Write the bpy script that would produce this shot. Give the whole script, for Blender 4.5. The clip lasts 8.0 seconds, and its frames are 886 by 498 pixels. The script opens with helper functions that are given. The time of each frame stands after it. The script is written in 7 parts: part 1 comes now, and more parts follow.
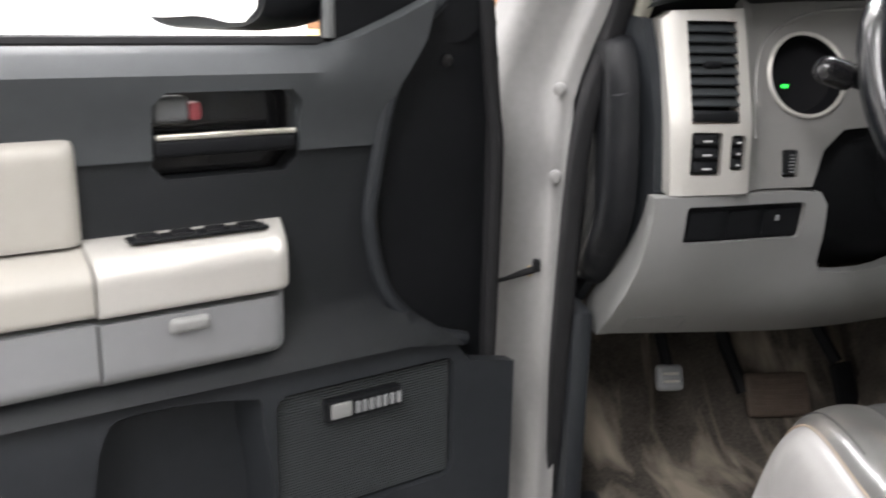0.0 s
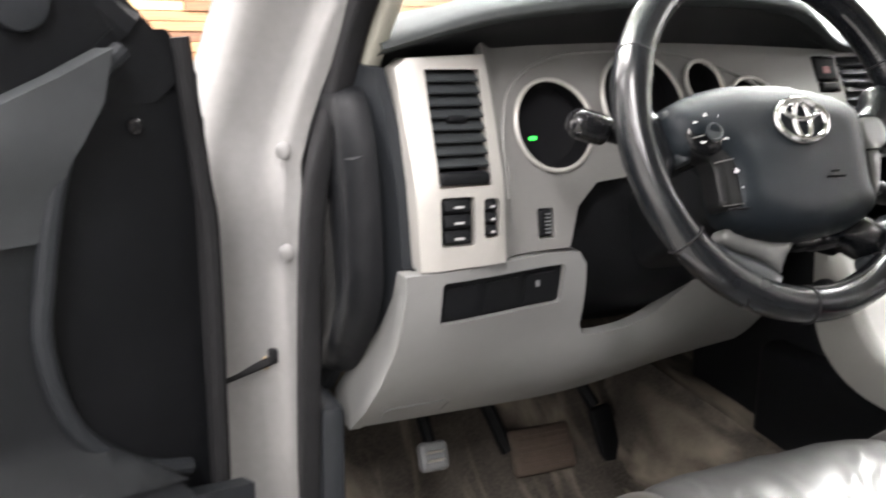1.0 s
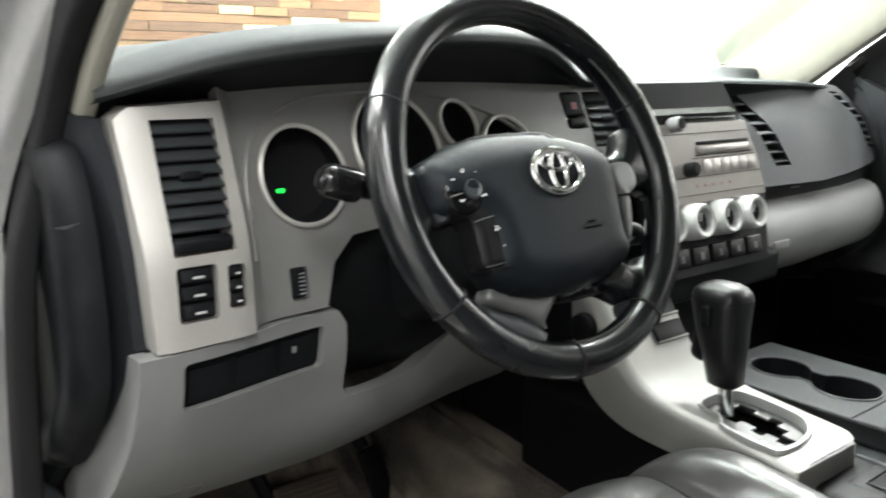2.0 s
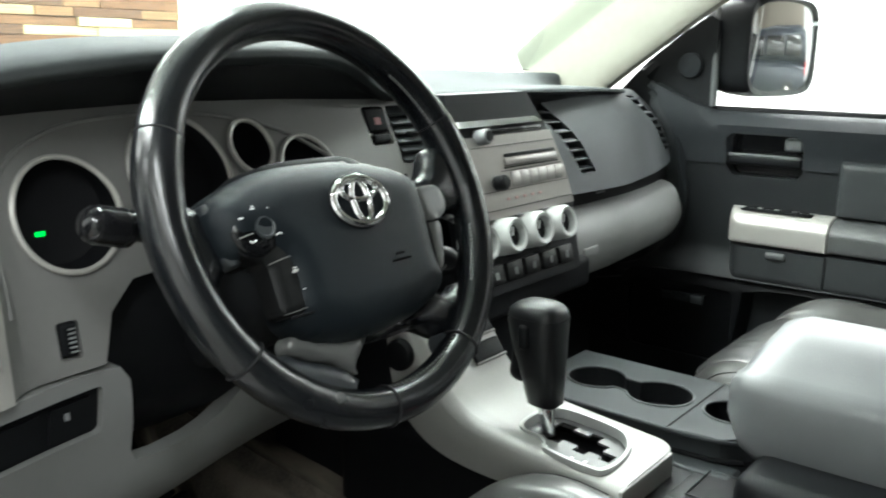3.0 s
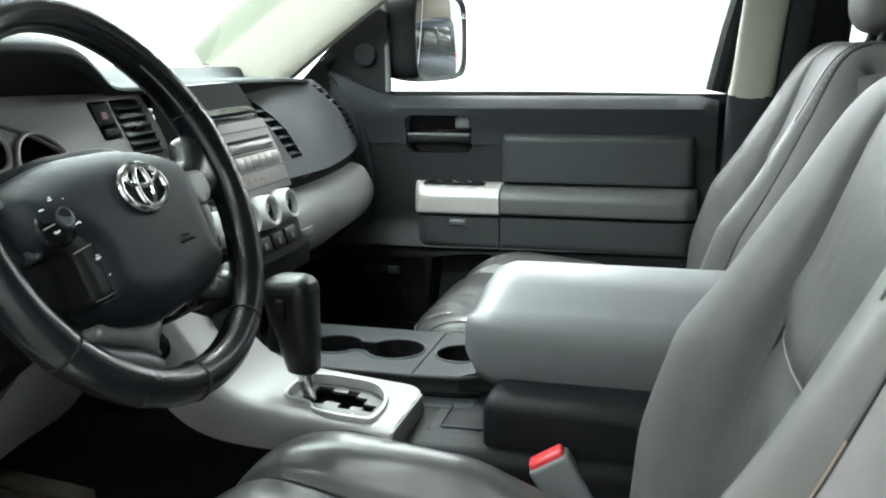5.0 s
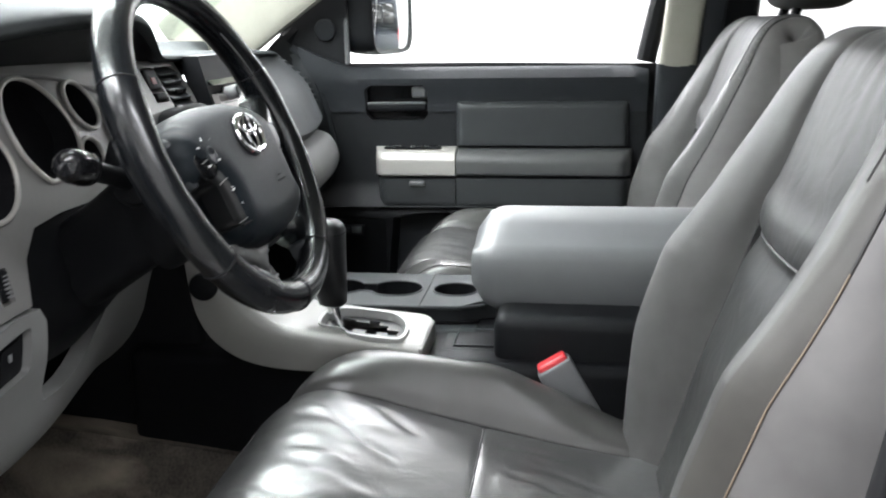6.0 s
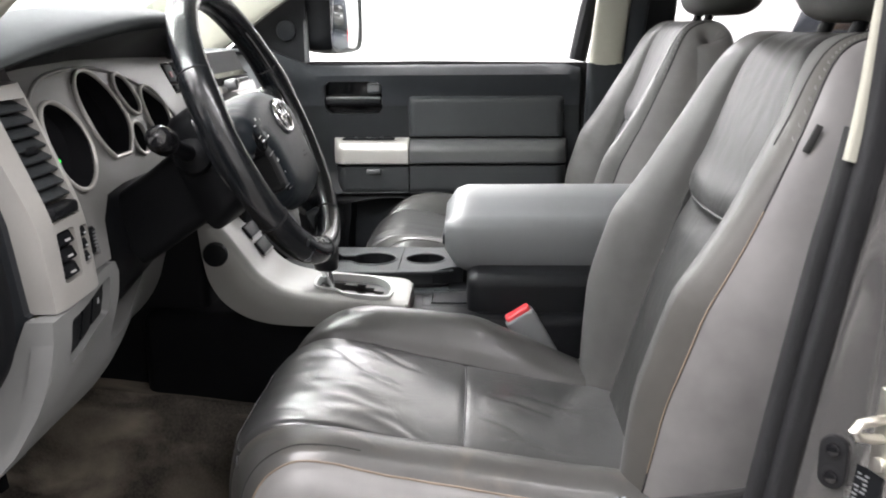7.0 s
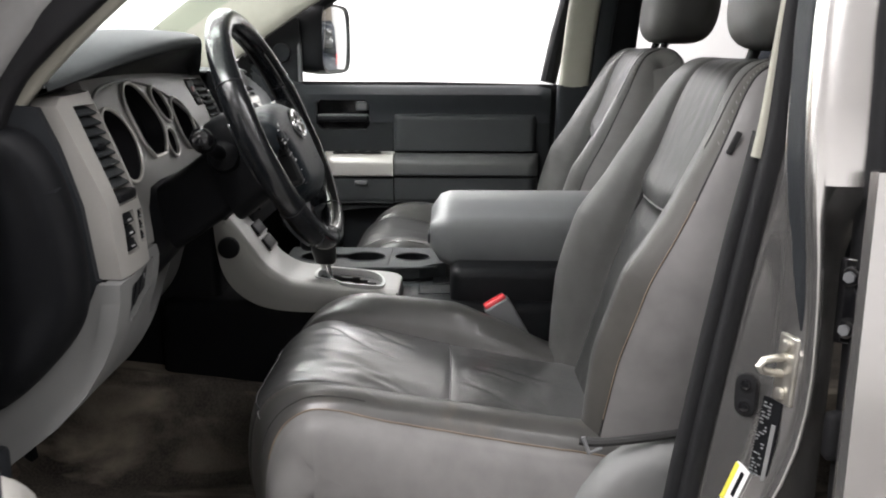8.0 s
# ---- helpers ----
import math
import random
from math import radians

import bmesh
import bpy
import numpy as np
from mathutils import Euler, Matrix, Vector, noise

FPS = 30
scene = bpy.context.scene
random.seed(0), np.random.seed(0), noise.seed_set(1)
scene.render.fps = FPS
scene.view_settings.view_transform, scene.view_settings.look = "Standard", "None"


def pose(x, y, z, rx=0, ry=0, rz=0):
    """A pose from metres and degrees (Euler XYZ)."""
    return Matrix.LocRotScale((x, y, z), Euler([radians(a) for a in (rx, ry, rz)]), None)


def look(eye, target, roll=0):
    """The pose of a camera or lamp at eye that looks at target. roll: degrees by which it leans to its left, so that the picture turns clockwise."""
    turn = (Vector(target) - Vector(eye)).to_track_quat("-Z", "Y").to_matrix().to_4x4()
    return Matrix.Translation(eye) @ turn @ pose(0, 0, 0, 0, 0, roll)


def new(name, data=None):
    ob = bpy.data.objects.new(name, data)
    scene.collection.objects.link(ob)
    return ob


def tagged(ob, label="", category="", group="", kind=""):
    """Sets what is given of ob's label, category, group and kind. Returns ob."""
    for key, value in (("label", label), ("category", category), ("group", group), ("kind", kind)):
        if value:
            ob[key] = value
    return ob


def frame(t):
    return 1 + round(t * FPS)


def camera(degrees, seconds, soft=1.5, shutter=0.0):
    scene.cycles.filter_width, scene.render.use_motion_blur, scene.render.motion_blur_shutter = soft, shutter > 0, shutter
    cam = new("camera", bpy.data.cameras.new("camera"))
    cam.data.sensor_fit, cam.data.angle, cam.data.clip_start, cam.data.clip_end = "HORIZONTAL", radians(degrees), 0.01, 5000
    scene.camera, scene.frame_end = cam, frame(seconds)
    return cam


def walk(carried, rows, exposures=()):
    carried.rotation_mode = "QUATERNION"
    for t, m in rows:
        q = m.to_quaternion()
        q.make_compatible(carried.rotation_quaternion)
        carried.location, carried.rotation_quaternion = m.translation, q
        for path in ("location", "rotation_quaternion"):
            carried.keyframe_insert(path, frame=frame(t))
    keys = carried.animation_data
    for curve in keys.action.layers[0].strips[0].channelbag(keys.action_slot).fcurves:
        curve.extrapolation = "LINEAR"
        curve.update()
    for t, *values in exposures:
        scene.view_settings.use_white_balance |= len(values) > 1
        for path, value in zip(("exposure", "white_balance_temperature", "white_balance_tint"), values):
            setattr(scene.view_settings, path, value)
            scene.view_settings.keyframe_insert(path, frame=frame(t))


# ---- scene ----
cam = camera(53.3, 8.0, soft=1.9, shutter=0.4)
PATH = [
    (0, (-1.137, -0.83, 1.225), (-0.914, 1.091, 0.714), 1.1),
    (0.5, (-1.104, -0.745, 1.227), (-0.62, 1.137, 0.754), 0.7),
    (1, (-1.085, -0.645, 1.25), (-0.298, 1.137, 0.798), 0.4),
    (1.5, (-1.072, -0.589, 1.275), (-0.013, 1.05, 0.837), 0.1),
    (2, (-1.03, -0.57, 1.29), (0.21, 0.936, 0.849), 1.0),
    (3.5, (-0.956, -0.496, 1.309), (0.705, 0.529, 0.873), -0.1),
    (4, (-0.968, -0.473, 1.302), (0.81, 0.331, 0.867), -0.7),
    (4.5, (-1.008, -0.457, 1.295), (0.842, 0.167, 0.86), -0.8),
    (4.7, (-1.041, -0.463, 1.296), (0.826, 0.108, 0.861), -0.7),
    (5.8, (-1.265, -0.382, 1.295), (0.641, -0.018, 0.811), -1.1),
    (6, (-1.317, -0.335, 1.287), (0.603, -0.061, 0.798), -0.9),
    (6.5, (-1.44, -0.269, 1.281), (0.491, -0.129, 0.779), -0.9),
    (7, (-1.545, -0.255, 1.29), (0.393, -0.174, 0.801), -0.5),
    (7.5, (-1.659, -0.257, 1.282), (0.288, -0.211, 0.828), -0.3),
    (8, (-1.753, -0.238, 1.288), (0.198, -0.218, 0.851), 0.2),
]
EXPOSURES = [(0, 1.2, 6700, 16), (0.5, 1.72, 6750, 17), (1, 1.72, 6850, 18), (2, 0.94, 6700, 11), (3.5, 0.66, 6350, 3), (4.5, 0.58, 6250, 2), (6, 0.64, 6400, 14), (7, 0.70, 6650, 18), (7.5, 0.24, 6700, 18), (8, 0.06, 6700, 17)]
walk(cam, [(t, look(eye, target, roll)) for t, eye, target, roll in PATH], EXPOSURES)

# ---- light and room exposure ----
world = bpy.data.worlds.new("world")
scene.world = world
world.use_nodes = True
world.node_tree.nodes["Background"].inputs[0].default_value = (1.0, 1.0, 1.0, 1)
world.node_tree.nodes["Background"].inputs[1].default_value = 0.15


def panel_lamp(x, y, z, sx, sy, watts, rx=0, ry=0, rz=0, colour=(0.96, 0.99, 1.0)):
    data = bpy.data.lights.new("assumed_ceiling_panel", "AREA")
    data.shape, data.size, data.size_y, data.energy, data.color = "RECTANGLE", sx, sy, watts, colour
    ob = new("assumed_ceiling_panel", data)
    ob.matrix_world = pose(x, y, z, rx, ry, rz)
    return ob


# assumed, unseen ceiling lamps; east rows boosted for a white wall and seat sheen
for px in (-3.4, -1.9, 0.3, 2.4, 5.0, 7.6):
    for py in (-5.6, -2.4, 1.3, 3.9):
        panel_lamp(px, py, 3.4, 0.32, 2.4, {-5.6: 36, -2.4: 60, 1.3: 86, 3.9: 80}[py] * {-3.4: 0.5, -1.9: 1.3, 0.3: 0.75}.get(px, 2.6 if py > 0 else (1.5 if py > -3 else 0.4)))


# ---- materials ----
def mat(name, colour, rough=0.5, metal=0.0, grain=60.0, vary=0.08, bump=0.0, bump_scale=400.0, coat=0.0, blotch=4.0, spec=0.5, worn=None):
    """A surface with fine grain, larger blotches and a little relief."""
    m = bpy.data.materials.new(name)
    m.use_nodes = True
    nt = m.node_tree
    b = nt.nodes["Principled BSDF"]
    b.inputs["Metallic"].default_value = metal
    b.inputs["Specular IOR Level"].default_value = spec
    if coat:
        b.inputs["Coat Weight"].default_value = coat
        b.inputs["Coat Roughness"].default_value = 0.08
    tc = nt.nodes.new("ShaderNodeTexCoord")
    fine = nt.nodes.new("ShaderNodeTexNoise")
    fine.inputs["Scale"].default_value, fine.inputs["Detail"].default_value = grain, 4
    big = nt.nodes.new("ShaderNodeTexNoise")
    big.inputs["Scale"].default_value, big.inputs["Detail"].default_value = blotch, 3
    nt.links.new(tc.outputs["Object"], fine.inputs["Vector"])
    nt.links.new(tc.outputs["Object"], big.inputs["Vector"])
    add = nt.nodes.new("ShaderNodeMath")
    add.operation = "ADD"
    nt.links.new(fine.outputs["Fac"], add.inputs[0])
    nt.links.new(big.outputs["Fac"], add.inputs[1])
    ramp = nt.nodes.new("ShaderNodeMapRange")
    ramp.inputs["From Min"].default_value, ramp.inputs["From Max"].default_value = 0.6, 1.4
    ramp.inputs["To Min"].default_value, ramp.inputs["To Max"].default_value = 1 - vary, 1 + vary
    nt.links.new(add.outputs[0], ramp.inputs["Value"])
    mul = nt.nodes.new("ShaderNodeVectorMath")
    mul.operation = "SCALE"
    mul.inputs[0].default_value = colour
    nt.links.new(ramp.outputs[0], mul.inputs["Scale"])
    nt.links.new(mul.outputs[0], b.inputs["Base Color"])
    rr = nt.nodes.new("ShaderNodeMapRange")
    rr.inputs["From Min"].default_value, rr.inputs["From Max"].default_value = 0.3, 0.7
    rr.inputs["To Min"].default_value, rr.inputs["To Max"].default_value = rough * 0.88, min(1.0, rough * 1.12)
    nt.links.new(big.outputs["Fac"], rr.inputs["Value"])
    nt.links.new(rr.outputs[0], b.inputs["Roughness"])
    if bump:
        tex = nt.nodes.new("ShaderNodeTexNoise")
        tex.inputs["Scale"].default_value, tex.inputs["Detail"].default_value = bump_scale, 3
        nt.links.new(tc.outputs["Object"], tex.inputs["Vector"])
        bn = nt.nodes.new("ShaderNodeBump")
        bn.inputs["Strength"].default_value, bn.inputs["Distance"].default_value = bump, 0.001
        nt.links.new(tex.outputs["Fac"], bn.inputs["Height"])
        nt.links.new(bn.outputs["Normal"], b.inputs["Normal"])
    return m


def leather(name, colour, rough=0.42, gloss=0.0, crease=0.0, spec=0.5):
    """Grained leather with rubbed patches and creases."""
    m = mat(name, colour, rough, vary=0.07 + 0.12 * (crease > 0), grain=25, blotch=6, spec=spec)
    nt = m.node_tree
    b = nt.nodes["Principled BSDF"]
    tc = nt.nodes["Texture Coordinate"]
    if gloss:
        b.inputs["Coat Weight"].default_value, b.inputs["Coat Roughness"].default_value = gloss, 0.22
    vor = nt.nodes.new("ShaderNodeTexVoronoi")
    vor.inputs["Scale"].default_value = 450
    nt.links.new(tc.outputs["Object"], vor.inputs["Vector"])
    b1 = nt.nodes.new("ShaderNodeBump")
    b1.inputs["Strength"].default_value, b1.inputs["Distance"].default_value = 0.06, 0.0006
    nt.links.new(vor.outputs["Distance"], b1.inputs["Height"])
    nt.links.new(b1.outputs["Normal"], b.inputs["Normal"])
    if crease:
        nz = nt.nodes.new("ShaderNodeTexNoise")
        nz.inputs["Scale"].default_value, nz.inputs["Detail"].default_value, nz.inputs["Distortion"].default_value = 16, 3, 1.2
        nt.links.new(tc.outputs["Object"], nz.inputs["Vector"])
        b2 = nt.nodes.new("ShaderNodeBump")
        b2.inputs["Strength"].default_value, b2.inputs["Distance"].default_value = crease, 0.004
        nt.links.new(nz.outputs["Fac"], b2.inputs["Height"])
        nt.links.new(b2.outputs["Normal"], b1.inputs["Normal"])
        nt.links.new(b2.outputs["Normal"], b.inputs["Coat Normal"])
    return m


def scuff(m, colour, scale, lo, hi):
    """Rubbed streaks of another colour over a material, drawn out along one way."""
    nt = m.node_tree
    tc, bs = nt.nodes["Texture Coordinate"], nt.nodes["Principled BSDF"]
    old = bs.inputs["Base Color"].links[0].from_socket
    mp = nt.nodes.new("ShaderNodeMapping")
    mp.inputs["Scale"].default_value = scale
    nz = nt.nodes.new("ShaderNodeTexNoise")
    nz.inputs["Scale"].default_value, nz.inputs["Detail"].default_value, nz.inputs["Distortion"].default_value = 1.8, 5, 0.6
    nt.links.new(tc.outputs["Object"], mp.inputs["Vector"])
    nt.links.new(mp.outputs[0], nz.inputs["Vector"])
    rg = nt.nodes.new("ShaderNodeMapRange")
    rg.inputs["From Min"].default_value, rg.inputs["From Max"].default_value = lo, hi
    nt.links.new(nz.outputs["Fac"], rg.inputs["Value"])
    mx = nt.nodes.new("ShaderNodeMix")
    mx.data_type = "RGBA"
    nt.links.new(rg.outputs[0], mx.inputs[0])
    nt.links.new(old, mx.inputs[6])
    mx.inputs[7].default_value = (*colour, 1)
    nt.links.new(mx.outputs[2], bs.inputs["Base Color"])


def glow(name, colour, strength):
    m = bpy.data.materials.new(name)
    m.use_nodes = True
    b = m.node_tree.nodes["Principled BSDF"]
    b.inputs["Base Color"].default_value = (*colour, 1)
    b.inputs["Emission Color"].default_value = (*colour, 1)
    b.inputs["Emission Strength"].default_value = strength
    return m


def clear(name, colour, rough=0.0):
    m = bpy.data.materials.new(name)
    m.use_nodes = True
    b = m.node_tree.nodes["Principled BSDF"]
    b.inputs["Base Color"].default_value = (*colour, 1)
    b.inputs["Transmission Weight"].default_value = 1.0
    b.inputs["Roughness"].default_value = rough
    b.inputs["IOR"].default_value = 1.45
    return m


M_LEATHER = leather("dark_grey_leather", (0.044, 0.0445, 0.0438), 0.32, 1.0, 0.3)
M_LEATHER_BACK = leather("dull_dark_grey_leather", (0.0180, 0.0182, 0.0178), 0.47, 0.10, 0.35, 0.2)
M_LEATHER_SIDE = leather("grey_vinyl", (0.056, 0.0555, 0.0535), 0.52, 0.06, 0.10, 0.22)
# seat side vinyl, base raised to stand in for light from the open door
M_VINYL_LIT = leather("door_lit_grey_vinyl", (0.155, 0.151, 0.147), 0.46, 0.10, 0.05, 0.35)
M_LEATHER_EDGE = leather("rubbed_grey_leather", (0.052, 0.0515, 0.0495), 0.36, 0.5, 0.15)
M_KEYGLOSS = mat("gloss_black_keys", (0.0026, 0.0028, 0.0034), 0.16, spec=0.28, vary=0.1)
M_PADBLACK = mat("satin_black_keys", (0.0028, 0.003, 0.0034), 0.48, spec=0.25, vary=0.1)
M_ARM = leather("armrest_vinyl", (0.098, 0.102, 0.105), 0.50, 0.15)
M_PIPING = mat("worn_seam", (0.18, 0.140, 0.102), 0.7, vary=0.3, grain=30)
M_THREAD = mat("grey_thread", (0.11, 0.11, 0.105), 0.7, vary=0.1)
M_DASH = mat("charcoal_plastic", (0.016, 0.018, 0.0205), 0.55, spec=0.15, bump=0.25, bump_scale=900, vary=0.1)
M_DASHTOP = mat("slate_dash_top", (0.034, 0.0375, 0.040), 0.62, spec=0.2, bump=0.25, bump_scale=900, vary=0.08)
# passenger door's copy of the upper trim, with shade put into its colour
M_DOORTOP_SHADED = mat("shaded_slate_door_skin", (0.017, 0.019, 0.0215), 0.58, spec=0.2, bump=0.25, bump_scale=900, vary=0.08)
M_DOORMID = mat("dark_charcoal_door_skin", (0.0100, 0.0112, 0.0125), 0.55, spec=0.2, bump=0.25, bump_scale=900, vary=0.08)
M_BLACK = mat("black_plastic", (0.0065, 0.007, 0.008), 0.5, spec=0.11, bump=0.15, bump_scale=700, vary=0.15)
M_GLOSS = mat("gloss_black", (0.008, 0.008, 0.009), 0.12, vary=0.1)
M_SLATE = mat("slate_key_plastic", (0.036, 0.039, 0.041), 0.5, spec=0.3, vary=0.06)
M_VOID = mat("matt_black_dial", (0.004, 0.004, 0.005), 0.7, vary=0.1, spec=0.15)
M_RUBBER = mat("black_rubber", (0.013, 0.013, 0.014), 0.75, spec=0.12, vary=0.15, grain=40)
# champagne silver darkened for the console to offset strong windscreen light
M_SHIFT = mat("dimmed_silver_shift_trim", (0.27, 0.267, 0.255), 0.5, 0.25, vary=0.03, grain=200)
M_SILVER = mat("champagne_silver_trim", (0.41, 0.40, 0.375), 0.40, 0.4, vary=0.03, grain=200)
M_SATIN = mat("satin_grey_trim", (0.18, 0.178, 0.172), 0.42, 0.25, vary=0.04, grain=150)
M_GREY = mat("light_grey_plastic", (0.165, 0.167, 0.164), 0.5, bump=0.15, bump_scale=900, vary=0.04)
M_MIDGREY = mat("mid_grey_plastic", (0.145, 0.149, 0.153), 0.5, bump=0.15, bump_scale=900, vary=0.05)
M_PAINT = mat("silver_car_paint", (0.50, 0.49, 0.48), 0.23, 0.9, vary=0.05, grain=700, coat=0.3)
# copy of the silver car paint, altered so the front jamb looks evenly lit
M_PAINT_EVEN = mat("even_lit_jamb_paint", (0.23, 0.228, 0.226), 0.46, 0.35, vary=0.08, grain=90, blotch=5)
M_CHROME = mat("chrome", (0.75, 0.75, 0.76), 0.12, 1.0, vary=0.03)
M_STEEL = mat("zinc_steel", (0.55, 0.53, 0.48), 0.35, 0.9, vary=0.12)
M_BEIGE = mat("beige_headliner_cloth", (0.27, 0.262, 0.222), 0.85, bump=0.2, bump_scale=1200, vary=0.05)
M_CARPET = mat("worn_grey_brown_carpet", (0.066, 0.058, 0.050), 0.95, grain=220, vary=0.6, bump=1.0, bump_scale=350, blotch=14, spec=0.1)
scuff(M_CARPET, (0.26, 0.225, 0.18), (9.0, 2.2, 2.2), 0.47, 0.66)
M_WHITE = mat("white_print", (0.75, 0.75, 0.75), 0.5, vary=0.02)
M_PRINT = mat("pale_grey_print", (0.34, 0.34, 0.34), 0.5, vary=0.04)
M_YELLOW = mat("yellow_print", (0.75, 0.70, 0.08), 0.5, vary=0.03)
M_RED = mat("red_button", (0.72, 0.05, 0.06), 0.4, vary=0.05)
M_DARKRED = mat("dull_red_mark", (0.16, 0.025, 0.03), 0.4, vary=0.05)
M_WALL = mat("white_painted_wall", (0.82, 0.82, 0.81), 0.8, vary=0.02, blotch=1.5)
M_BEIGEWALL = mat("dull_beige_wall", (0.30, 0.265, 0.225), 0.8, vary=0.03, blotch=1.5)
M_FLOOR = mat("pale_sealed_concrete", (0.22, 0.215, 0.205), 0.35, vary=0.08, blotch=2, grain=15)
M_MIRROR = mat("mirror_glass", (0.86, 0.87, 0.87), 0.02, 1.0, vary=0.0)
M_GLASS = clear("clear_glass", (0.97, 0.99, 0.98))
M_SHIELD = clear("green_tinted_glass", (0.86, 0.97, 0.9))
M_LEATHER_RIM = leather("black_rim_leather", (0.0048, 0.0056, 0.0070), 0.25, 0.35, 0.0, 0.4)
M_HUB = mat("dark_slate_vinyl", (0.0070, 0.0098, 0.0124), 0.44, spec=0.15, bump=0.3, bump_scale=1100, vary=0.06)
M_LEATHER_WORN = leather("worn_bolster_leather", (0.052, 0.051, 0.0485), 0.38, 0.3, 0.3)
M_BAND = leather("dull_olive_grey_leather", (0.058, 0.056, 0.051), 0.5, 0.06, 0.12, 0.25)
scuff(M_LEATHER_WORN, (0.088, 0.076, 0.062), (9.0, 9.0, 9.0), 0.50, 0.80)
M_SPOKE = mat("glossy_slate_plastic", (0.026, 0.030, 0.033), 0.33, vary=0.05)
M_TRIMGREY = mat("satin_slate_trim", (0.115, 0.117, 0.114), 0.36, 0.3, vary=0.05)
M_GRIP = leather("black_grip_leather", (0.008, 0.0085, 0.0095), 0.36, 0.12, 0.0, 0.3)
M_GATE = mat("dull_steel_plate", (0.075, 0.076, 0.075), 0.45, 0.3, vary=0.15)
def tinted(name, shade):
    """Dark window film: lets part of the light through and mirrors a little."""
    m = bpy.data.materials.new(name)
    m.use_nodes = True
    nt = m.node_tree
    out = nt.nodes["Material Output"]
    tr = nt.nodes.new("ShaderNodeBsdfTransparent")
    tr.inputs["Color"].default_value = (shade, shade, shade, 1)
    gl = nt.nodes.new("ShaderNodeBsdfGlossy")
    gl.inputs["Roughness"].default_value = 0.02
    mx = nt.nodes.new("ShaderNodeMixShader")
    mx.inputs["Fac"].default_value = 0.06
    nt.links.new(tr.outputs[0], mx.inputs[1])
    nt.links.new(gl.outputs[0], mx.inputs[2])
    nt.links.new(mx.outputs[0], out.inputs["Surface"])
    return m


# assumed tint that holds back light from behind the seats
M_TINT = tinted("cabin_dimming_glass", 0.22)
M_TINT_PALE = tinted("pale_privacy_glass", 0.85)
M_CUP = mat("charcoal_tray_plastic", (0.026, 0.029, 0.031), 0.5, spec=0.16, bump=0.2, bump_scale=900, vary=0.08)
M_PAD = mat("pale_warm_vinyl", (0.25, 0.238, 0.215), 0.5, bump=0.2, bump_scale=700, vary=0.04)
# passenger door vinyls, darkened because less light should reach that side
M_DOORPAD_SHADED = mat("shaded_door_pad_vinyl", (0.027, 0.0295, 0.031), 0.5, spec=0.3, bump=0.2, bump_scale=700, vary=0.06)
M_DOORARM_SHADED = mat("shaded_door_arm_vinyl", (0.062, 0.064, 0.064), 0.42, spec=0.5, bump=0.2, bump_scale=700, vary=0.05)
M_LATCH = mat("satin_dark_grey_catch", (0.075, 0.078, 0.080), 0.42, vary=0.05)
M_BRASS = mat("dull_brass", (0.30, 0.22, 0.12), 0.5, 0.5, vary=0.2)
# pale base carries the grey reflections of a blackish gloss radio face
M_RADIO = mat("reflection_grey_fascia", (0.33, 0.315, 0.30), 0.2, 0.3, vary=0.03, coat=0.6)
M_KNOB = mat("pale_knob_plastic", (0.42, 0.43, 0.42), 0.45, vary=0.03)
M_FAINT = mat("faint_red_print", (0.24, 0.13, 0.125), 0.4, vary=0.05)
M_TOP = mat("soft_dash_skin", (0.040, 0.044, 0.045), 0.8, spec=0.05, bump=0.3, bump_scale=800, vary=0.08)
M_SEAM = mat("dark_seam_fold", (0.018, 0.018, 0.018), 0.7, vary=0.1)
M_GREEN = glow("green_indicator", (0.0, 0.75, 0.06), 1.2)


# ---- building helpers ----
def part(name, bm, material, parent=None, label="", smooth=35.0):
    """Link a bmesh as one mesh object, under a thing or a part if given."""
    bmesh.ops.recalc_face_normals(bm, faces=bm.faces[:])
    me = bpy.data.meshes.new(name)
    bm.to_mesh(me)
    bm.free()
    me.materials.append(material)
    if smooth:
        me.shade_smooth()
        me.set_sharp_from_angle(angle=radians(smooth))
    ob = new(name, me)
    if parent:
        ob.parent = parent
        ob.matrix_parent_inverse = parent.matrix_basis.inverted() if parent.type == "EMPTY" else Matrix.Identity(4)
    if label:
        ob["label"] = label
    return ob


def thing(name, label, category, loc=(0, 0, 0), group="", kind=""):
    ob = new(name)
    ob.matrix_world = pose(*loc)
    ob.empty_display_size = 0.05
    return tagged(ob, label, category, group, kind)


def rbox(size, r=0.005, seg=3, m=None, taper=None):
    """A box with rounded edges, centred, moved by m."""
    bm = bmesh.new()
    bmesh.ops.create_cube(bm, size=1.0)
    bmesh.ops.scale(bm, vec=size, verts=bm.verts[:])
    if taper:
        for v in bm.verts:
            if v.co.z > 0:
                v.co.x *= taper[0]
                v.co.y *= taper[1]
    r = min(r, min(size) * 0.49)
    if r > 0:
        bmesh.ops.bevel(bm, geom=bm.edges[:], offset=r, segments=seg, profile=0.5, affect="EDGES")
    if m:
        bm.transform(m)
    return bm


def smoothstep(a, b, x):
    t = max(0.0, min(1.0, (x - a) / (b - a)))
    return t * t * (3 - 2 * t)


def lerp_table(table, x):
    if x <= table[0][0]:
        return table[0][1]
    for (a, p), (b, q) in zip(table, table[1:]):
        if x <= b:
            t = (x - a) / (b - a)
            return p + (q - p) * t
    return table[-1][1]


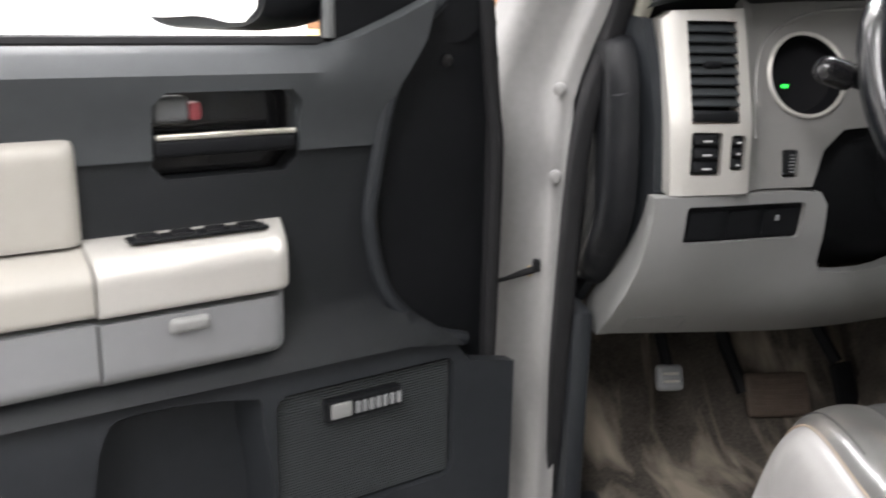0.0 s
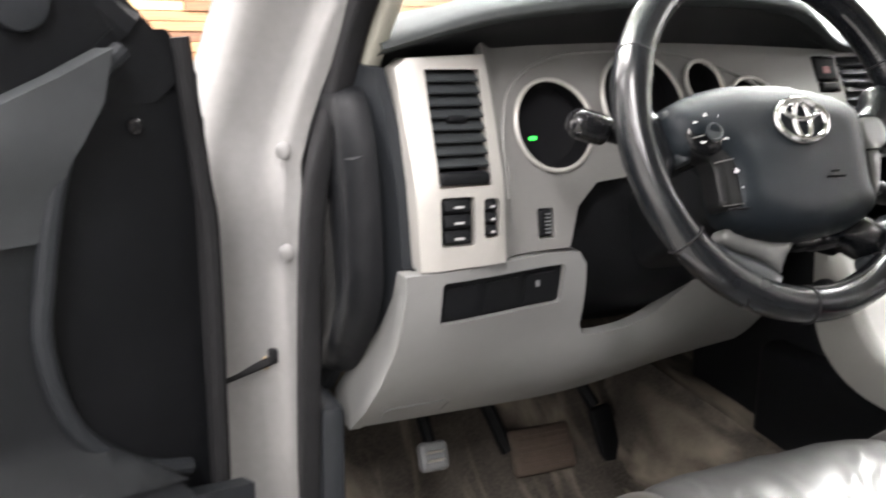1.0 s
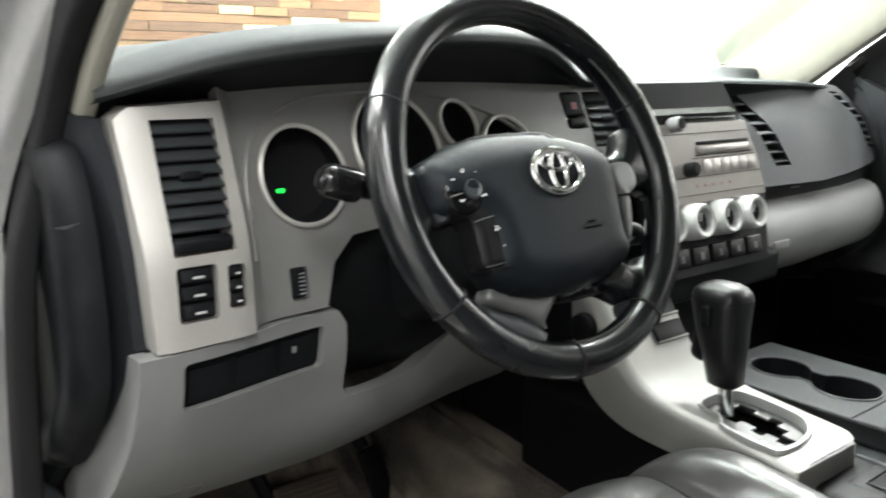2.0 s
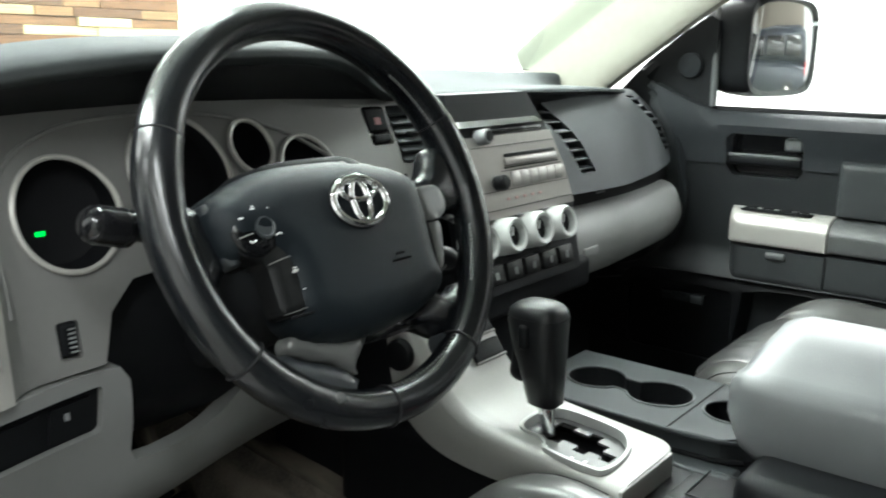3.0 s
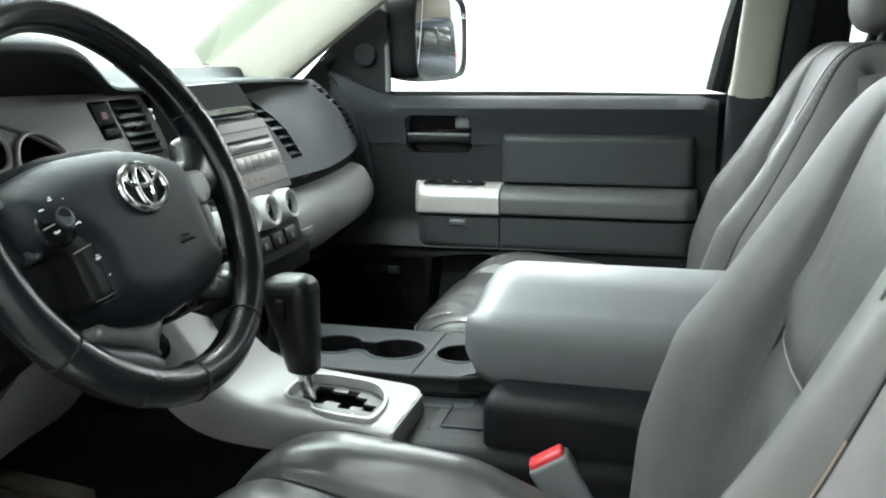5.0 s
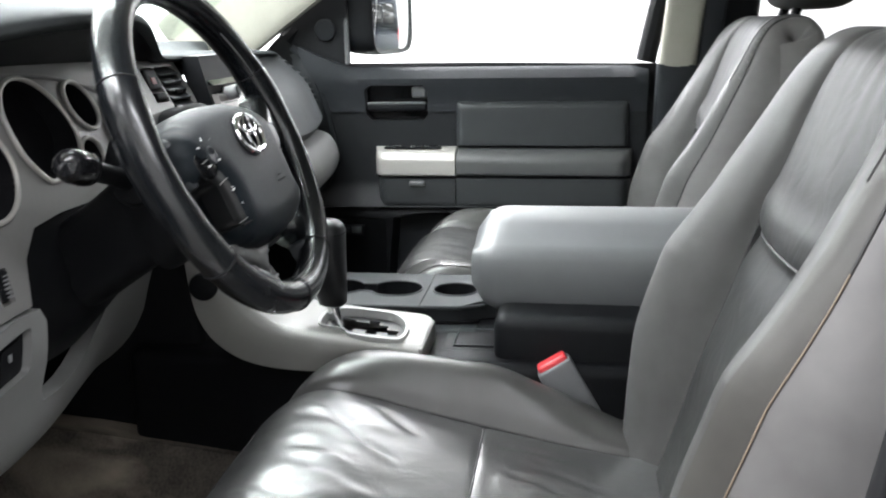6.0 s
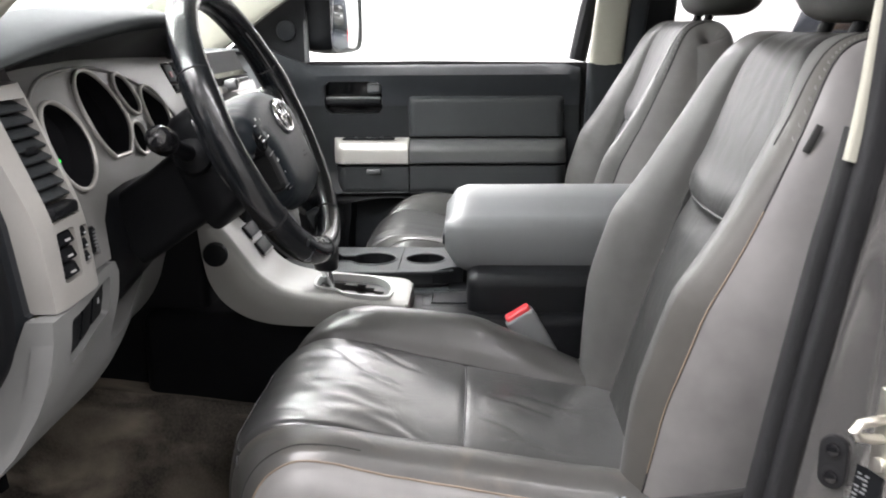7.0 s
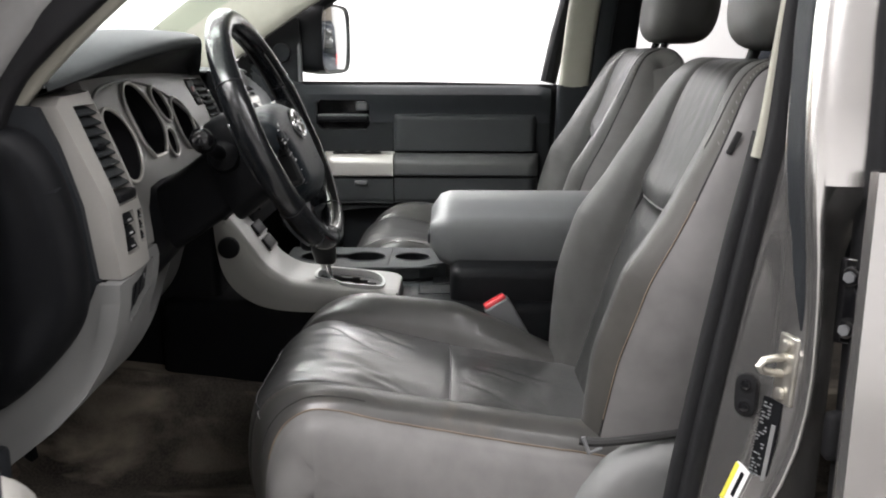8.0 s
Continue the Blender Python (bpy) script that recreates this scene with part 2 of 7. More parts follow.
def soft_table(table, x):
    """Table look-up with eased joints."""
    h = 0.018
    return (lerp_table(table, x - h) + 2 * lerp_table(table, x) + lerp_table(table, x + h)) / 4


def spline(pts, n=6, closed=False):
    """Catmull-Rom through points, n steps a span."""
    pts = [Vector(p) for p in pts]
    out = []
    m = len(pts)
    spans = m if closed else m - 1
    for i in range(spans):
        if closed:
            p0, p1, p2, p3 = pts[i - 1], pts[i], pts[(i + 1) % m], pts[(i + 2) % m]
        else:
            p0, p1, p2, p3 = pts[max(i - 1, 0)], pts[i], pts[i + 1], pts[min(i + 2, m - 1)]
        for k in range(n):
            t = k / n
            out.append(0.5 * ((2 * p1) + (p2 - p0) * t + (2 * p0 - 5 * p1 + 4 * p2 - p3) * t * t + (3 * p1 - p0 - 3 * p2 + p3) * t ** 3))
    if not closed:
        out.append(pts[-1].copy())
    return out


def tube(pts, r, seg=10, closed=False, flat=1.0):
    """A tube along points; r may be a number or a list."""
    bm = bmesh.new()
    pts = [Vector(p) for p in pts]
    n = len(pts)
    rings = []
    up = None
    for i, p in enumerate(pts):
        a = pts[(i - 1) % n] if closed or i else p
        b = pts[(i + 1) % n] if closed or i < n - 1 else p
        d = (b - a).normalized()
        if up is None:
            up = d.orthogonal().normalized()
        up = (up - d * up.dot(d)).normalized()
        side = d.cross(up)
        rad = r[i] if isinstance(r, (list, tuple)) else r
        rings.append([bm.verts.new(p + (up * math.cos(k * math.tau / seg) + side * math.sin(k * math.tau / seg) * flat) * rad) for k in range(seg)])
    for i in range(n if closed else n - 1):
        a, b = rings[i], rings[(i + 1) % n]
        for k in range(seg):
            bm.faces.new((a[k], a[(k + 1) % seg], b[(k + 1) % seg], b[k]))
    if not closed:
        bm.faces.new(rings[0])
        bm.faces.new(rings[-1])
    return bm


def loft(rows, closed=False, caps=True):
    """A skin over rows of points; closed: each row is a ring."""
    bm = bmesh.new()
    vs = [[bm.verts.new(p) for p in row] for row in rows]
    for a, b in zip(vs, vs[1:]):
        k = len(a)
        for j in range(k if closed else k - 1):
            bm.faces.new((a[j], a[(j + 1) % k], b[(j + 1) % k], b[j]))
    if closed and caps:
        if caps != "last":
            bm.faces.new(vs[0])
        bm.faces.new(vs[-1])
    return bm


def thick(bm, d):
    """Give an open skin a thickness d along its normals."""
    bmesh.ops.recalc_face_normals(bm, faces=bm.faces[:])
    bmesh.ops.solidify(bm, geom=bm.faces[:], thickness=d)
    return bm


def inside(poly, x, y):
    hit = False
    j = len(poly) - 1
    for i in range(len(poly)):
        xi, yi = poly[i][0], poly[i][1]
        xj, yj = poly[j][0], poly[j][1]
        if (yi > y) != (yj > y) and x < (xj - xi) * (y - yi) / (yj - yi) + xi:
            hit = not hit
        j = i
    return hit


def densify(poly, step):
    out = []
    for i in range(len(poly)):
        a, b = Vector(poly[i][:2]), Vector(poly[(i + 1) % len(poly)][:2])
        n = max(1, int((b - a).length / step))
        out += [tuple(a.lerp(b, k / n)) for k in range(n)]
    return out


def sheet(outline, holes, place, depth, step=0.02):
    """A plate in (u, v) with holes, carried to space by place(u, v, w); w runs back from 0 to depth."""
    from mathutils.geometry import delaunay_2d_cdt
    loops = [densify(outline, step)] + [densify(h, step) for h in holes]
    pts, edges = [], []
    for lp in loops:
        s = len(pts)
        pts += [Vector(p) for p in lp]
        edges += [(s + i, s + (i + 1) % len(lp)) for i in range(len(lp))]
    us = [p[0] for p in loops[0]]
    vs = [p[1] for p in loops[0]]
    u = min(us) + step / 2
    while u < max(us):
        v = min(vs) + step / 2
        while v < max(vs):
            if inside(loops[0], u, v) and not any(inside(h, u, v) for h in loops[1:]):
                if min((p - Vector((u, v))).length for p in pts[:sum(len(q) for q in loops)]) > step * 0.45:
                    pts.append(Vector((u, v)))
            v += step
        u += step
    co, _, faces, *_ = delaunay_2d_cdt(pts, edges, [], 0, 1e-7)
    keep = []
    for f in faces:
        cx = sum(co[i][0] for i in f) / len(f)
        cy = sum(co[i][1] for i in f) / len(f)
        if inside(loops[0], cx, cy) and not any(inside(h, cx, cy) for h in loops[1:]):
            keep.append(f)
    bm = bmesh.new()
    front = {}
    back = {}
    for f in keep:
        for i in f:
            if i not in front:
                front[i] = bm.verts.new(place(co[i][0], co[i][1], 0))
                back[i] = bm.verts.new(place(co[i][0], co[i][1], depth))
    count = {}
    for f in keep:
        bm.faces.new([front[i] for i in f])
        bm.faces.new([back[i] for i in reversed(f)])
        for k in range(len(f)):
            e = (f[k], f[(k + 1) % len(f)])
            key = tuple(sorted(e))
            count[key] = count.get(key, []) + [e]
    for es in count.values():
        if len(es) == 1:
            a, b = es[0]
            bm.faces.new((front[b], front[a], back[a], back[b]))
    return bm


def rrect(x0, y0, x1, y1, r=0.008, n=4):
    """A rectangle's outline with round corners."""
    out = []
    for cx, cy, a in ((x1 - r, y1 - r, 0), (x0 + r, y1 - r, 90), (x0 + r, y0 + r, 180), (x1 - r, y0 + r, 270)):
        for k in range(n + 1):
            t = radians(a + 90 * k / n)
            out.append((cx + r * math.cos(t), cy + r * math.sin(t)))
    return out


def oval(cx, cy, rx, ry=None, n=40, a0=0):
    ry = ry or rx
    return [(cx + rx * math.cos(a0 + k * math.tau / n), cy + ry * math.sin(a0 + k * math.tau / n)) for k in range(n)]


def cyl(p, q, r, seg=24, r2=None, bevel=0.0):
    """A round bar from p to q."""
    p, q = Vector(p), Vector(q)
    r2 = r if r2 is None else r2
    d = q - p
    L = d.length
    d.normalize()
    if bevel:
        return tube([p, p + d * bevel * 0.3, p + d * bevel, q - d * bevel, q - d * bevel * 0.3, q], [max(r - bevel, 1e-4), r - bevel * 0.3, r, r2, r2 - bevel * 0.3, max(r2 - bevel, 1e-4)], seg)
    return tube([p, p + d * L * 0.5, q], [r, (r + r2) / 2, r2], seg)


def smooth_loop(pts, n=5):
    return [(p.x, p.y) for p in spline([(a, b, 0) for a, b in pts], n, closed=True)]


def fbm(x, y, z, s):
    return noise.noise(Vector((x * s, y * s, z * s)))


# ---- the room ----
def slab(name, x0, x1, y0, y1, z0, z1, material, label, category):
    bm = rbox((x1 - x0, y1 - y0, z1 - z0), 0.0, m=pose((x0 + x1) / 2, (y0 + y1) / 2, (z0 + z1) / 2))
    return tagged(part(name, bm, material, smooth=0), label, category, kind="structure")


RX0, RX1, RY0, RY1, RZ = -5.2, 9.2, -9.0, 5.6, 3.6
slab("floor", RX0, RX1, RY0, RY1, -0.1, 0.0, M_FLOOR, "pale sealed concrete floor of a white photo bay", "floor")
slab("ceiling", RX0, RX1, RY0, RY1, RZ, RZ + 0.1, M_WALL, "plain white ceiling above the vehicle bay", "ceiling")
slab("wall_north", RX0, RX1, RY1, RY1 + 0.15, 0.0, RZ, M_WALL, "plain white wall ahead of the vehicle", "wall")
slab("wall_south", RX0, RX1, RY0 - 0.15, RY0, 0.0, RZ, M_WALL, "plain white wall behind the vehicle", "wall")
slab("wall_west", RX0 - 0.15, RX0, RY0, RY1, 0.0, RZ, M_WALL, "plain white wall on the driver side", "wall")
slab("wall_east", RX1, RX1 + 0.15, -4.6, RY1, 0.0, RZ, M_WALL, "plain white wall on the passenger side", "wall")
slab("wall_east_rear", RX1, RX1 + 0.15, RY0, -4.6, 0.0, RZ, M_BEIGEWALL, "dull beige wall behind the parked car", "wall")


# ---- the car's shell ----
def body_panel(name, bm, material, label, category="car body", smooth=35.0):
    return tagged(part(name, bm, material, smooth=smooth), label, category, kind="structure")


# carpet: flat floor that climbs the tunnel and the toe board
def carpet_z(x, y):
    side = 0.150 * smoothstep(-0.25, -0.16, x) * smoothstep(0.55, 0.42, x)
    toe = 0.42 * smoothstep(0.46, 0.86, y)
    return 0.50 + max(side + 0.1 * max(0, y) * smoothstep(-0.25, -0.16, x), toe) + 0.004 * fbm(x, y, 0, 9)


rows = []
for i in range(75):
    x = -0.84 + i * 1.68 / 74
    rows.append([(x, y, carpet_z(x, y)) for y in [-1.9 + 0.04 * k for k in range(70)]])
body_panel("floor_carpet", loft(rows), M_CARPET, "worn grey brown cabin carpet with dirty footprints", "carpet")

# firewall and dash support, out of view; blocks light from ahead
body_panel("firewall", rbox((1.66, 0.05, 0.66), 0.01, m=pose(0, 0.93, 0.912)), M_BLACK, "unseen dark firewall blocking light behind the dashboard")

# roof, lined with cloth; out of view, it shades the cabin
rows = []
for i in range(21):
    x = -0.80 + 1.6 * i / 20
    rows.append([(x, y, 1.80 - 0.06 * (x / 0.8) ** 2 - 0.25 * max(0, y - 0.05) ** 1.5) for y in [-2.6 + 0.15 * k for k in range(19)]])
body_panel("headliner", thick(loft(rows), 0.04), M_BEIGE, "pale beige cloth headliner of the roof", "headliner")


def beam(name, pts, w, h, material, label, category, n=6):
    """A pillar trim with a rounded flat section, swept along points."""
    line = spline(pts, n)
    rows = []
    for i, p in enumerate(line):
        a, b = line[max(i - 1, 0)], line[min(i + 1, len(line) - 1)]
        d = (b - a).normalized()
        side = d.cross(Vector((1, 0, 0))).normalized()
        out = Vector((1, 0, 0))
        rows.append([p + side * (w / 2 * c) + out * (h / 2 * s) for c, s in [(math.copysign(abs(math.cos(t)) ** 0.5, math.cos(t)), math.copysign(abs(math.sin(t)) ** 0.5, math.sin(t))) for t in [k * math.tau / 20 for k in range(20)]]])
    return body_panel(name, loft(rows, closed=True), material, label, category)


# windscreen pillars, trimmed
beam("pillar_trim_front_passenger", [(0.80, 0.60, 1.225), (0.785, 0.45, 1.335), (0.76, 0.25, 1.47), (0.72, 0.0, 1.62), (0.68, -0.2, 1.72)], 0.21, 0.06, M_BEIGE, "pale beige windscreen pillar trim", "pillar trim")
beam("pillar_trim_front_driver", [(-0.780, 0.270, 1.215), (-0.777, 0.247, 1.240), (-0.775, 0.205, 1.285), (-0.772, 0.157, 1.330), (-0.762, 0.09, 1.39), (-0.748, -0.01, 1.48), (-0.73, -0.12, 1.60), (-0.69, -0.22, 1.71)], 0.040, 0.020, M_BEIGE, "pale beige windscreen pillar trim", "pillar trim")
beam("pillar_seal_driver", [(-0.835, 0.33, 0.55), (-0.84, 0.29, 0.85), (-0.832, 0.278, 1.08), (-0.808, 0.268, 1.19), (-0.799, 0.240, 1.256), (-0.797, 0.205, 1.295), (-0.794, 0.166, 1.330), (-0.782, 0.10, 1.39), (-0.768, 0.0, 1.48), (-0.748, -0.12, 1.60), (-0.72, -0.22, 1.70)], 0.036, 0.024, M_RUBBER, "black rubber door seal along the opening", "door seal")


# ---- dashboard ----
CLUSTER = [(1.02, 0.168), (1.057, 0.177), (1.11, 0.187), (1.18, 0.207), (1.226, 0.232), (1.25, 0.243), (1.30, 0.265)]
BEZEL = [(1.02, 0.149), (1.11, 0.156), (1.223, 0.202), (1.26, 0.219)]


def face_left(u, v, w):
    s = smoothstep(-0.672, -0.635, u)
    left = soft_table(BEZEL, v) + 0.25 * max(0, -0.742 - u)
    return (u, left * (1 - s) + soft_table(CLUSTER, v) * s + w, v)


def face_stack(u, v, w):
    return (u, 0.155 + 0.27 * (v - 1.06) + w, v)


def face_pass(u, v, w):
    return (u, 0.192 + 0.42 * (v - 1.10) + 0.05 * smoothstep(1.16, 1.25, v) + 0.38 * max(0, u - 0.35) ** 2 + w, v)


dash = thing("dashboard", "grey and charcoal dashboard with round instrument openings", "dashboard", (0, 0.4, 1.0))

G1, G2, G3, G4, G5 = (-0.578, 1.164, 0.0485), (-0.455, 1.186, 0.0555), (-0.361, 1.206, 0.0265), (-0.292, 1.172, 0.0405), (-0.386, 1.150, 0.0215)


def notch(cx, cz, r, cut):
    """A round opening whose foot runs in to a short flat bottom."""
    out = []
    for x, z in oval(cx, cz, r, n=64):
        k = smoothstep(cz - 0.25 * r, cz - cut, z)
        out.append((cx + (x - cx) * (1 - 0.12 * k), max(z, cz - cut)))
    return out


gauges = [oval(*G1), notch(*G2, 0.049), oval(*G3), oval(*G4), oval(*G5)]
vent_l = [(-0.737, 1.109), (-0.679, 1.110), (-0.674, 1.225), (-0.736, 1.225)]
sw_a = rrect(-0.737, 1.050, -0.699, 1.100, 0.004)
sw_b = rrect(-0.689, 1.056, -0.671, 1.097, 0.004)
thumb = rrect(-0.609, 1.043, -0.589, 1.076, 0.003)
hazard = rrect(-0.176, 1.192, -0.138, 1.238, 0.004)
vent_c = rrect(-0.133, 1.168, -0.072, 1.238, 0.004)

cluster_outline = [(-0.661, 1.029), (-0.570, 1.032), (-0.556, 1.075), (-0.53, 1.10), (-0.48, 1.105), (-0.40, 1.105), (-0.30, 1.11), (-0.22, 1.10), (-0.06, 1.11), (-0.055, 1.20), (-0.062, 1.242), (-0.15, 1.250), (-0.30, 1.262), (-0.45, 1.266), (-0.60, 1.262), (-0.661, 1.252)]
part("cluster_panel", sheet(cluster_outline, gauges + [thumb, hazard, vent_c], face_left, 0.02, 0.014), M_SATIN, dash, "satin grey instrument panel")
bezel_outline = [(-0.758, 1.026), (-0.663, 1.029), (-0.663, 1.240), (-0.752, 1.236), (-0.765, 1.226)]
part("vent_bezel", sheet(bezel_outline, [vent_l, sw_a, sw_b], lambda u, v, w: face_left(u, v, w - 0.006), 0.03, 0.012), M_SILVER, dash, "champagne silver vent surround")

brow = spline([face_left(u, v, -0.001) for u, v in ((-0.648, 1.090), (-0.645, 1.160), (-0.622, 1.208), (-0.57, 1.235), (-0.50, 1.2435), (-0.43, 1.2430), (-0.37, 1.2350), (-0.32, 1.2210), (-0.275, 1.200), (-0.235, 1.170), (-0.215, 1.140))], 5)
part("brow_line", tube(brow, 0.0024, 8), M_SATIN, dash, "raised arch over the instruments")
# rims and dark wells of the gauges
for g, cut in ((G1, None), (G2, 0.049), (G3, None), (G4, None), (G5, None)):
    ol = oval(*g, n=48) if cut is None else notch(*g, cut)
    ol = [tuple(p) for p in ol]
    pts = [face_left(x, z, -0.003) for x, z in ol]
    ring = part("gauge_ring", tube(pts, 0.0027, 8, closed=True), M_SILVER, dash, "pale silver gauge ring")
    rows = [[face_left(g[0] + (x - g[0]) * k, g[1] + (z - g[1]) * k, w) for x, z in ol] for k, w in ((1.0, 0.0), (0.98, 0.010), (0.95, 0.026), (0.5, 0.030), (0.02, 0.030))]
    part("gauge_well", loft(rows, closed=True, caps="last"), M_VOID, dash, "unlit black gauge dial")
bm = rbox((0.008, 0.002, 0.004), 0.0005, m=pose(*face_left(-0.603, 1.150, 0.006)))
part("indicator", bm, M_GREEN, dash, "lit green indicator")


def vent(u0, v0, u1, v1, place, slats, name="air_vent", tab=True):
    """A recessed outlet with tilted slats."""
    box = part(name, sheet(rrect(u0, v0, u1, v1, 0.004), [], lambda u, v, w: place(u, v, w + 0.035), 0.004, 0.02), M_BLACK, dash, "black slatted air vent")
    for i in range(slats):
        v = v0 + (v1 - v0) * (i + 0.5) / slats
        p, q = Vector(place(u0, v, 0.003)), Vector(place(u1, v, 0.003))
        c = (p + q) / 2
        m = Matrix.Translation(c) @ pose(0, 0, 0, 28, 0, math.degrees(math.atan2((q - p).y, (q - p).x)))
        part("slat", rbox(((q - p).length, 0.020, 0.0035), 0.0015, 2, m), M_CUP, box)
    if tab:
        c = Vector(place((u0 + u1) / 2, (v0 + v1) / 2, -0.001))
        part("tab", rbox((0.022, 0.010, 0.008), 0.003, 3, Matrix.Translation(c)), M_BLACK, box)
    return box


vent(-0.738, 1.128, -0.675, 1.224, face_left, 8)
c = face_left(-0.708, 1.118, -0.002)
part("vent_wheel", rbox((0.055, 0.016, 0.013), 0.004, 3, pose(*c)), M_BLACK, dash)
vent(-0.132, 1.170, -0.073, 1.236, face_left, 6)


def keys(u0, v0, u1, v1, place, n, name):
    pad = part(name, sheet(rrect(u0, v0, u1, v1, 0.003), [], lambda u, v, w: place(u, v, w + 0.002), 0.012, 0.02), M_BLACK, dash, "black switch bank with white marks")
    for i in range(n):
        v = v0 + (v1 - v0) * (i + 0.5) / n
        c = place((u0 + u1) / 2, v, -0.001)
        part("key", rbox(((u1 - u0) * 0.82, 0.008, (v1 - v0) / n * 0.82), 0.002, 2, pose(*c, -24)), M_BLACK, pad)
        c = place((u0 + u1) / 2 + 0.001, v - 0.001, -0.0058)
        part("mark", rbox(((u1 - u0) * 0.30, 0.0012, 0.0024), 0.0004, 1, pose(*c, -24)), M_PRINT, pad, "white symbol bar")
    return pad


keys(-0.736, 1.051, -0.700, 1.099, face_left, 3, "mirror_switch")
keys(-0.688, 1.057, -0.672, 1.096, face_left, 3, "switch_bank")
c = face_left(-0.599, 1.060, 0.006)
dim = part("dimmer_wheel", rbox((0.016, 0.014, 0.030), 0.003, 3, pose(*c)), M_BLACK, dash, "ribbed black dimmer wheel")
for k in range(6):
    c = face_left(-0.597, 1.050 + 0.004 * k, -0.002)
    part("rib", rbox((0.007, 0.003, 0.0016), 0.0005, 1, pose(*c)), M_MIDGREY, dim)
c = face_left(-0.157, 1.221, 0.004)
part("hazard_button", rbox((0.037, 0.012, 0.030), 0.003, 3, pose(*c, -20)), M_BLACK, dash, "black hazard button")
c = face_left(-0.157, 1.221, -0.003)
part("hazard_mark", rbox((0.011, 0.001, 0.009), 0.0003, 1, pose(*c, -20)), M_DARKRED, dash, "dull red hazard mark")
c = face_left(-0.157, 1.199, 0.004)
part("button", rbox((0.030, 0.012, 0.011), 0.003, 3, pose(*c, -20)), M_BLACK, dash)


# lower knee panel
KNEE = [(0.795, 0.31), (0.803, 0.295), (0.82, 0.268), (0.85, 0.228), (0.89, 0.190), (0.93, 0.166), (0.968, 0.150), (1.012, 0.143), (1.04, 0.143)]


def face_knee(u, v, w):
    return (u, soft_table(KNEE, v) + 0.030 * smoothstep(-0.75, -0.55, u) * smoothstep(0.82, 0.95, v) + 0.06 * smoothstep(-0.55, -0.20, u) + w, v)


knee_outline = [(-0.790, 0.803), (-0.60, 0.801), (-0.40, 0.803), (-0.25, 0.810), (-0.19, 0.83), (-0.175, 0.90), (-0.18, 0.985), (-0.30, 0.985), (-0.340, 0.970), (-0.365, 0.955), (-0.390, 0.940), (-0.412, 0.926), (-0.435, 0.918), (-0.46, 0.914), (-0.50, 0.913), (-0.530, 0.916), (-0.538, 0.930), (-0.546, 1.010), (-0.556, 1.025), (-0.60, 1.028), (-0.772, 1.024), (-0.778, 0.99)]
fuse = rrect(-0.736, 0.966, -0.574, 1.013, 0.006)
part("knee_panel", sheet(knee_outline, [fuse], face_knee, 0.022, 0.014), M_GREY, dash, "light grey lower knee panel")
pnl = part("blank_panel", sheet([(-0.740, 0.961), (-0.570, 0.961), (-0.570, 1.018), (-0.740, 1.018)], [], lambda u, v, w: face_knee(u, v, w + 0.009), 0.01, 0.02), M_BLACK, dash, "black blank switch panel")
for k in range(3):
    u = -0.708 + 0.052 * k
    t = 0.0
    part("blank", sheet(rrect(u - 0.021, 0.970 + t, u + 0.021, 1.004 + t, 0.003), [], lambda a, v, w: face_knee(a, v, w + 0.0065), 0.004, 0.02), M_BLACK, pnl)
c = face_knee(-0.608, 0.993, 0.005)
part("mark", rbox((0.005, 0.001, 0.007), 0.0003, 1, pose(*c)), M_MIDGREY, pnl)

hatch = [face_knee(u, v, -0.0004) for u, v in ((-0.762, 0.822), (-0.765, 0.842), (-0.758, 0.846), (-0.690, 0.846), (-0.684, 0.840), (-0.682, 0.818))]
part("hatch_line", tube(hatch, 0.0008, 6), M_MIDGREY, dash)
# end cap of the dash at the door opening, and its side cheek
cap_outline = [(0.1735, 1.028), (0.183, 1.113), (0.202, 1.183), (0.218, 1.226), (0.30, 1.240), (0.44, 1.235), (0.44, 0.83), (0.345, 0.835), (0.300, 0.875), (0.252, 0.913), (0.216, 0.950), (0.184, 0.993), (0.170, 1.026)]
part("end_cap", sheet(cap_outline, [], lambda u, v, w: (-0.768 + w - 0.040 * smoothstep(0.16, 0.30, u), u, v), 0.012, 0.02), M_DASH, dash, "charcoal dash end cover")
cover_outline = smooth_loop([(0.172, 1.045), (0.178, 1.10), (0.192, 1.155), (0.216, 1.194), (0.25, 1.208), (0.34, 1.215), (0.43, 1.21), (0.43, 0.87), (0.345, 0.862), (0.275, 0.885), (0.212, 0.942), (0.178, 0.992)], 4)
COVER_EDGE = [Vector(p) for p in densify(cover_outline, 0.006)]


def face_cover(u, v, w):
    d = min((p - Vector((u, v))).length for p in COVER_EDGE)
    k = 1 - min(1.0, d / 0.022)
    return (-0.802 - 0.020 * math.sqrt(max(0.0, 1 - k * k)) + 0.006 * smoothstep(0.030, 0.045, d) + w, u, v)


part("fuse_cover", sheet(cover_outline, [], face_cover, 0.012, 0.012), M_BLACK, dash, "black fuse cover", smooth=50)
cheek_outline = [(0.143, 1.024), (0.170, 1.024), (0.184, 0.993), (0.216, 0.950), (0.252, 0.913), (0.300, 0.875), (0.345, 0.835), (0.345, 0.80), (0.288, 0.803), (0.228, 0.85), (0.190, 0.89), (0.166, 0.93), (0.150, 0.968)]
part("cheek", sheet(cheek_outline, [], lambda u, v, w: (-0.776 - 0.016 * smoothstep(1.0, 0.85, v) + w, u, v), 0.014, 0.02), M_GREY, dash, "light grey side cheek of the dash")


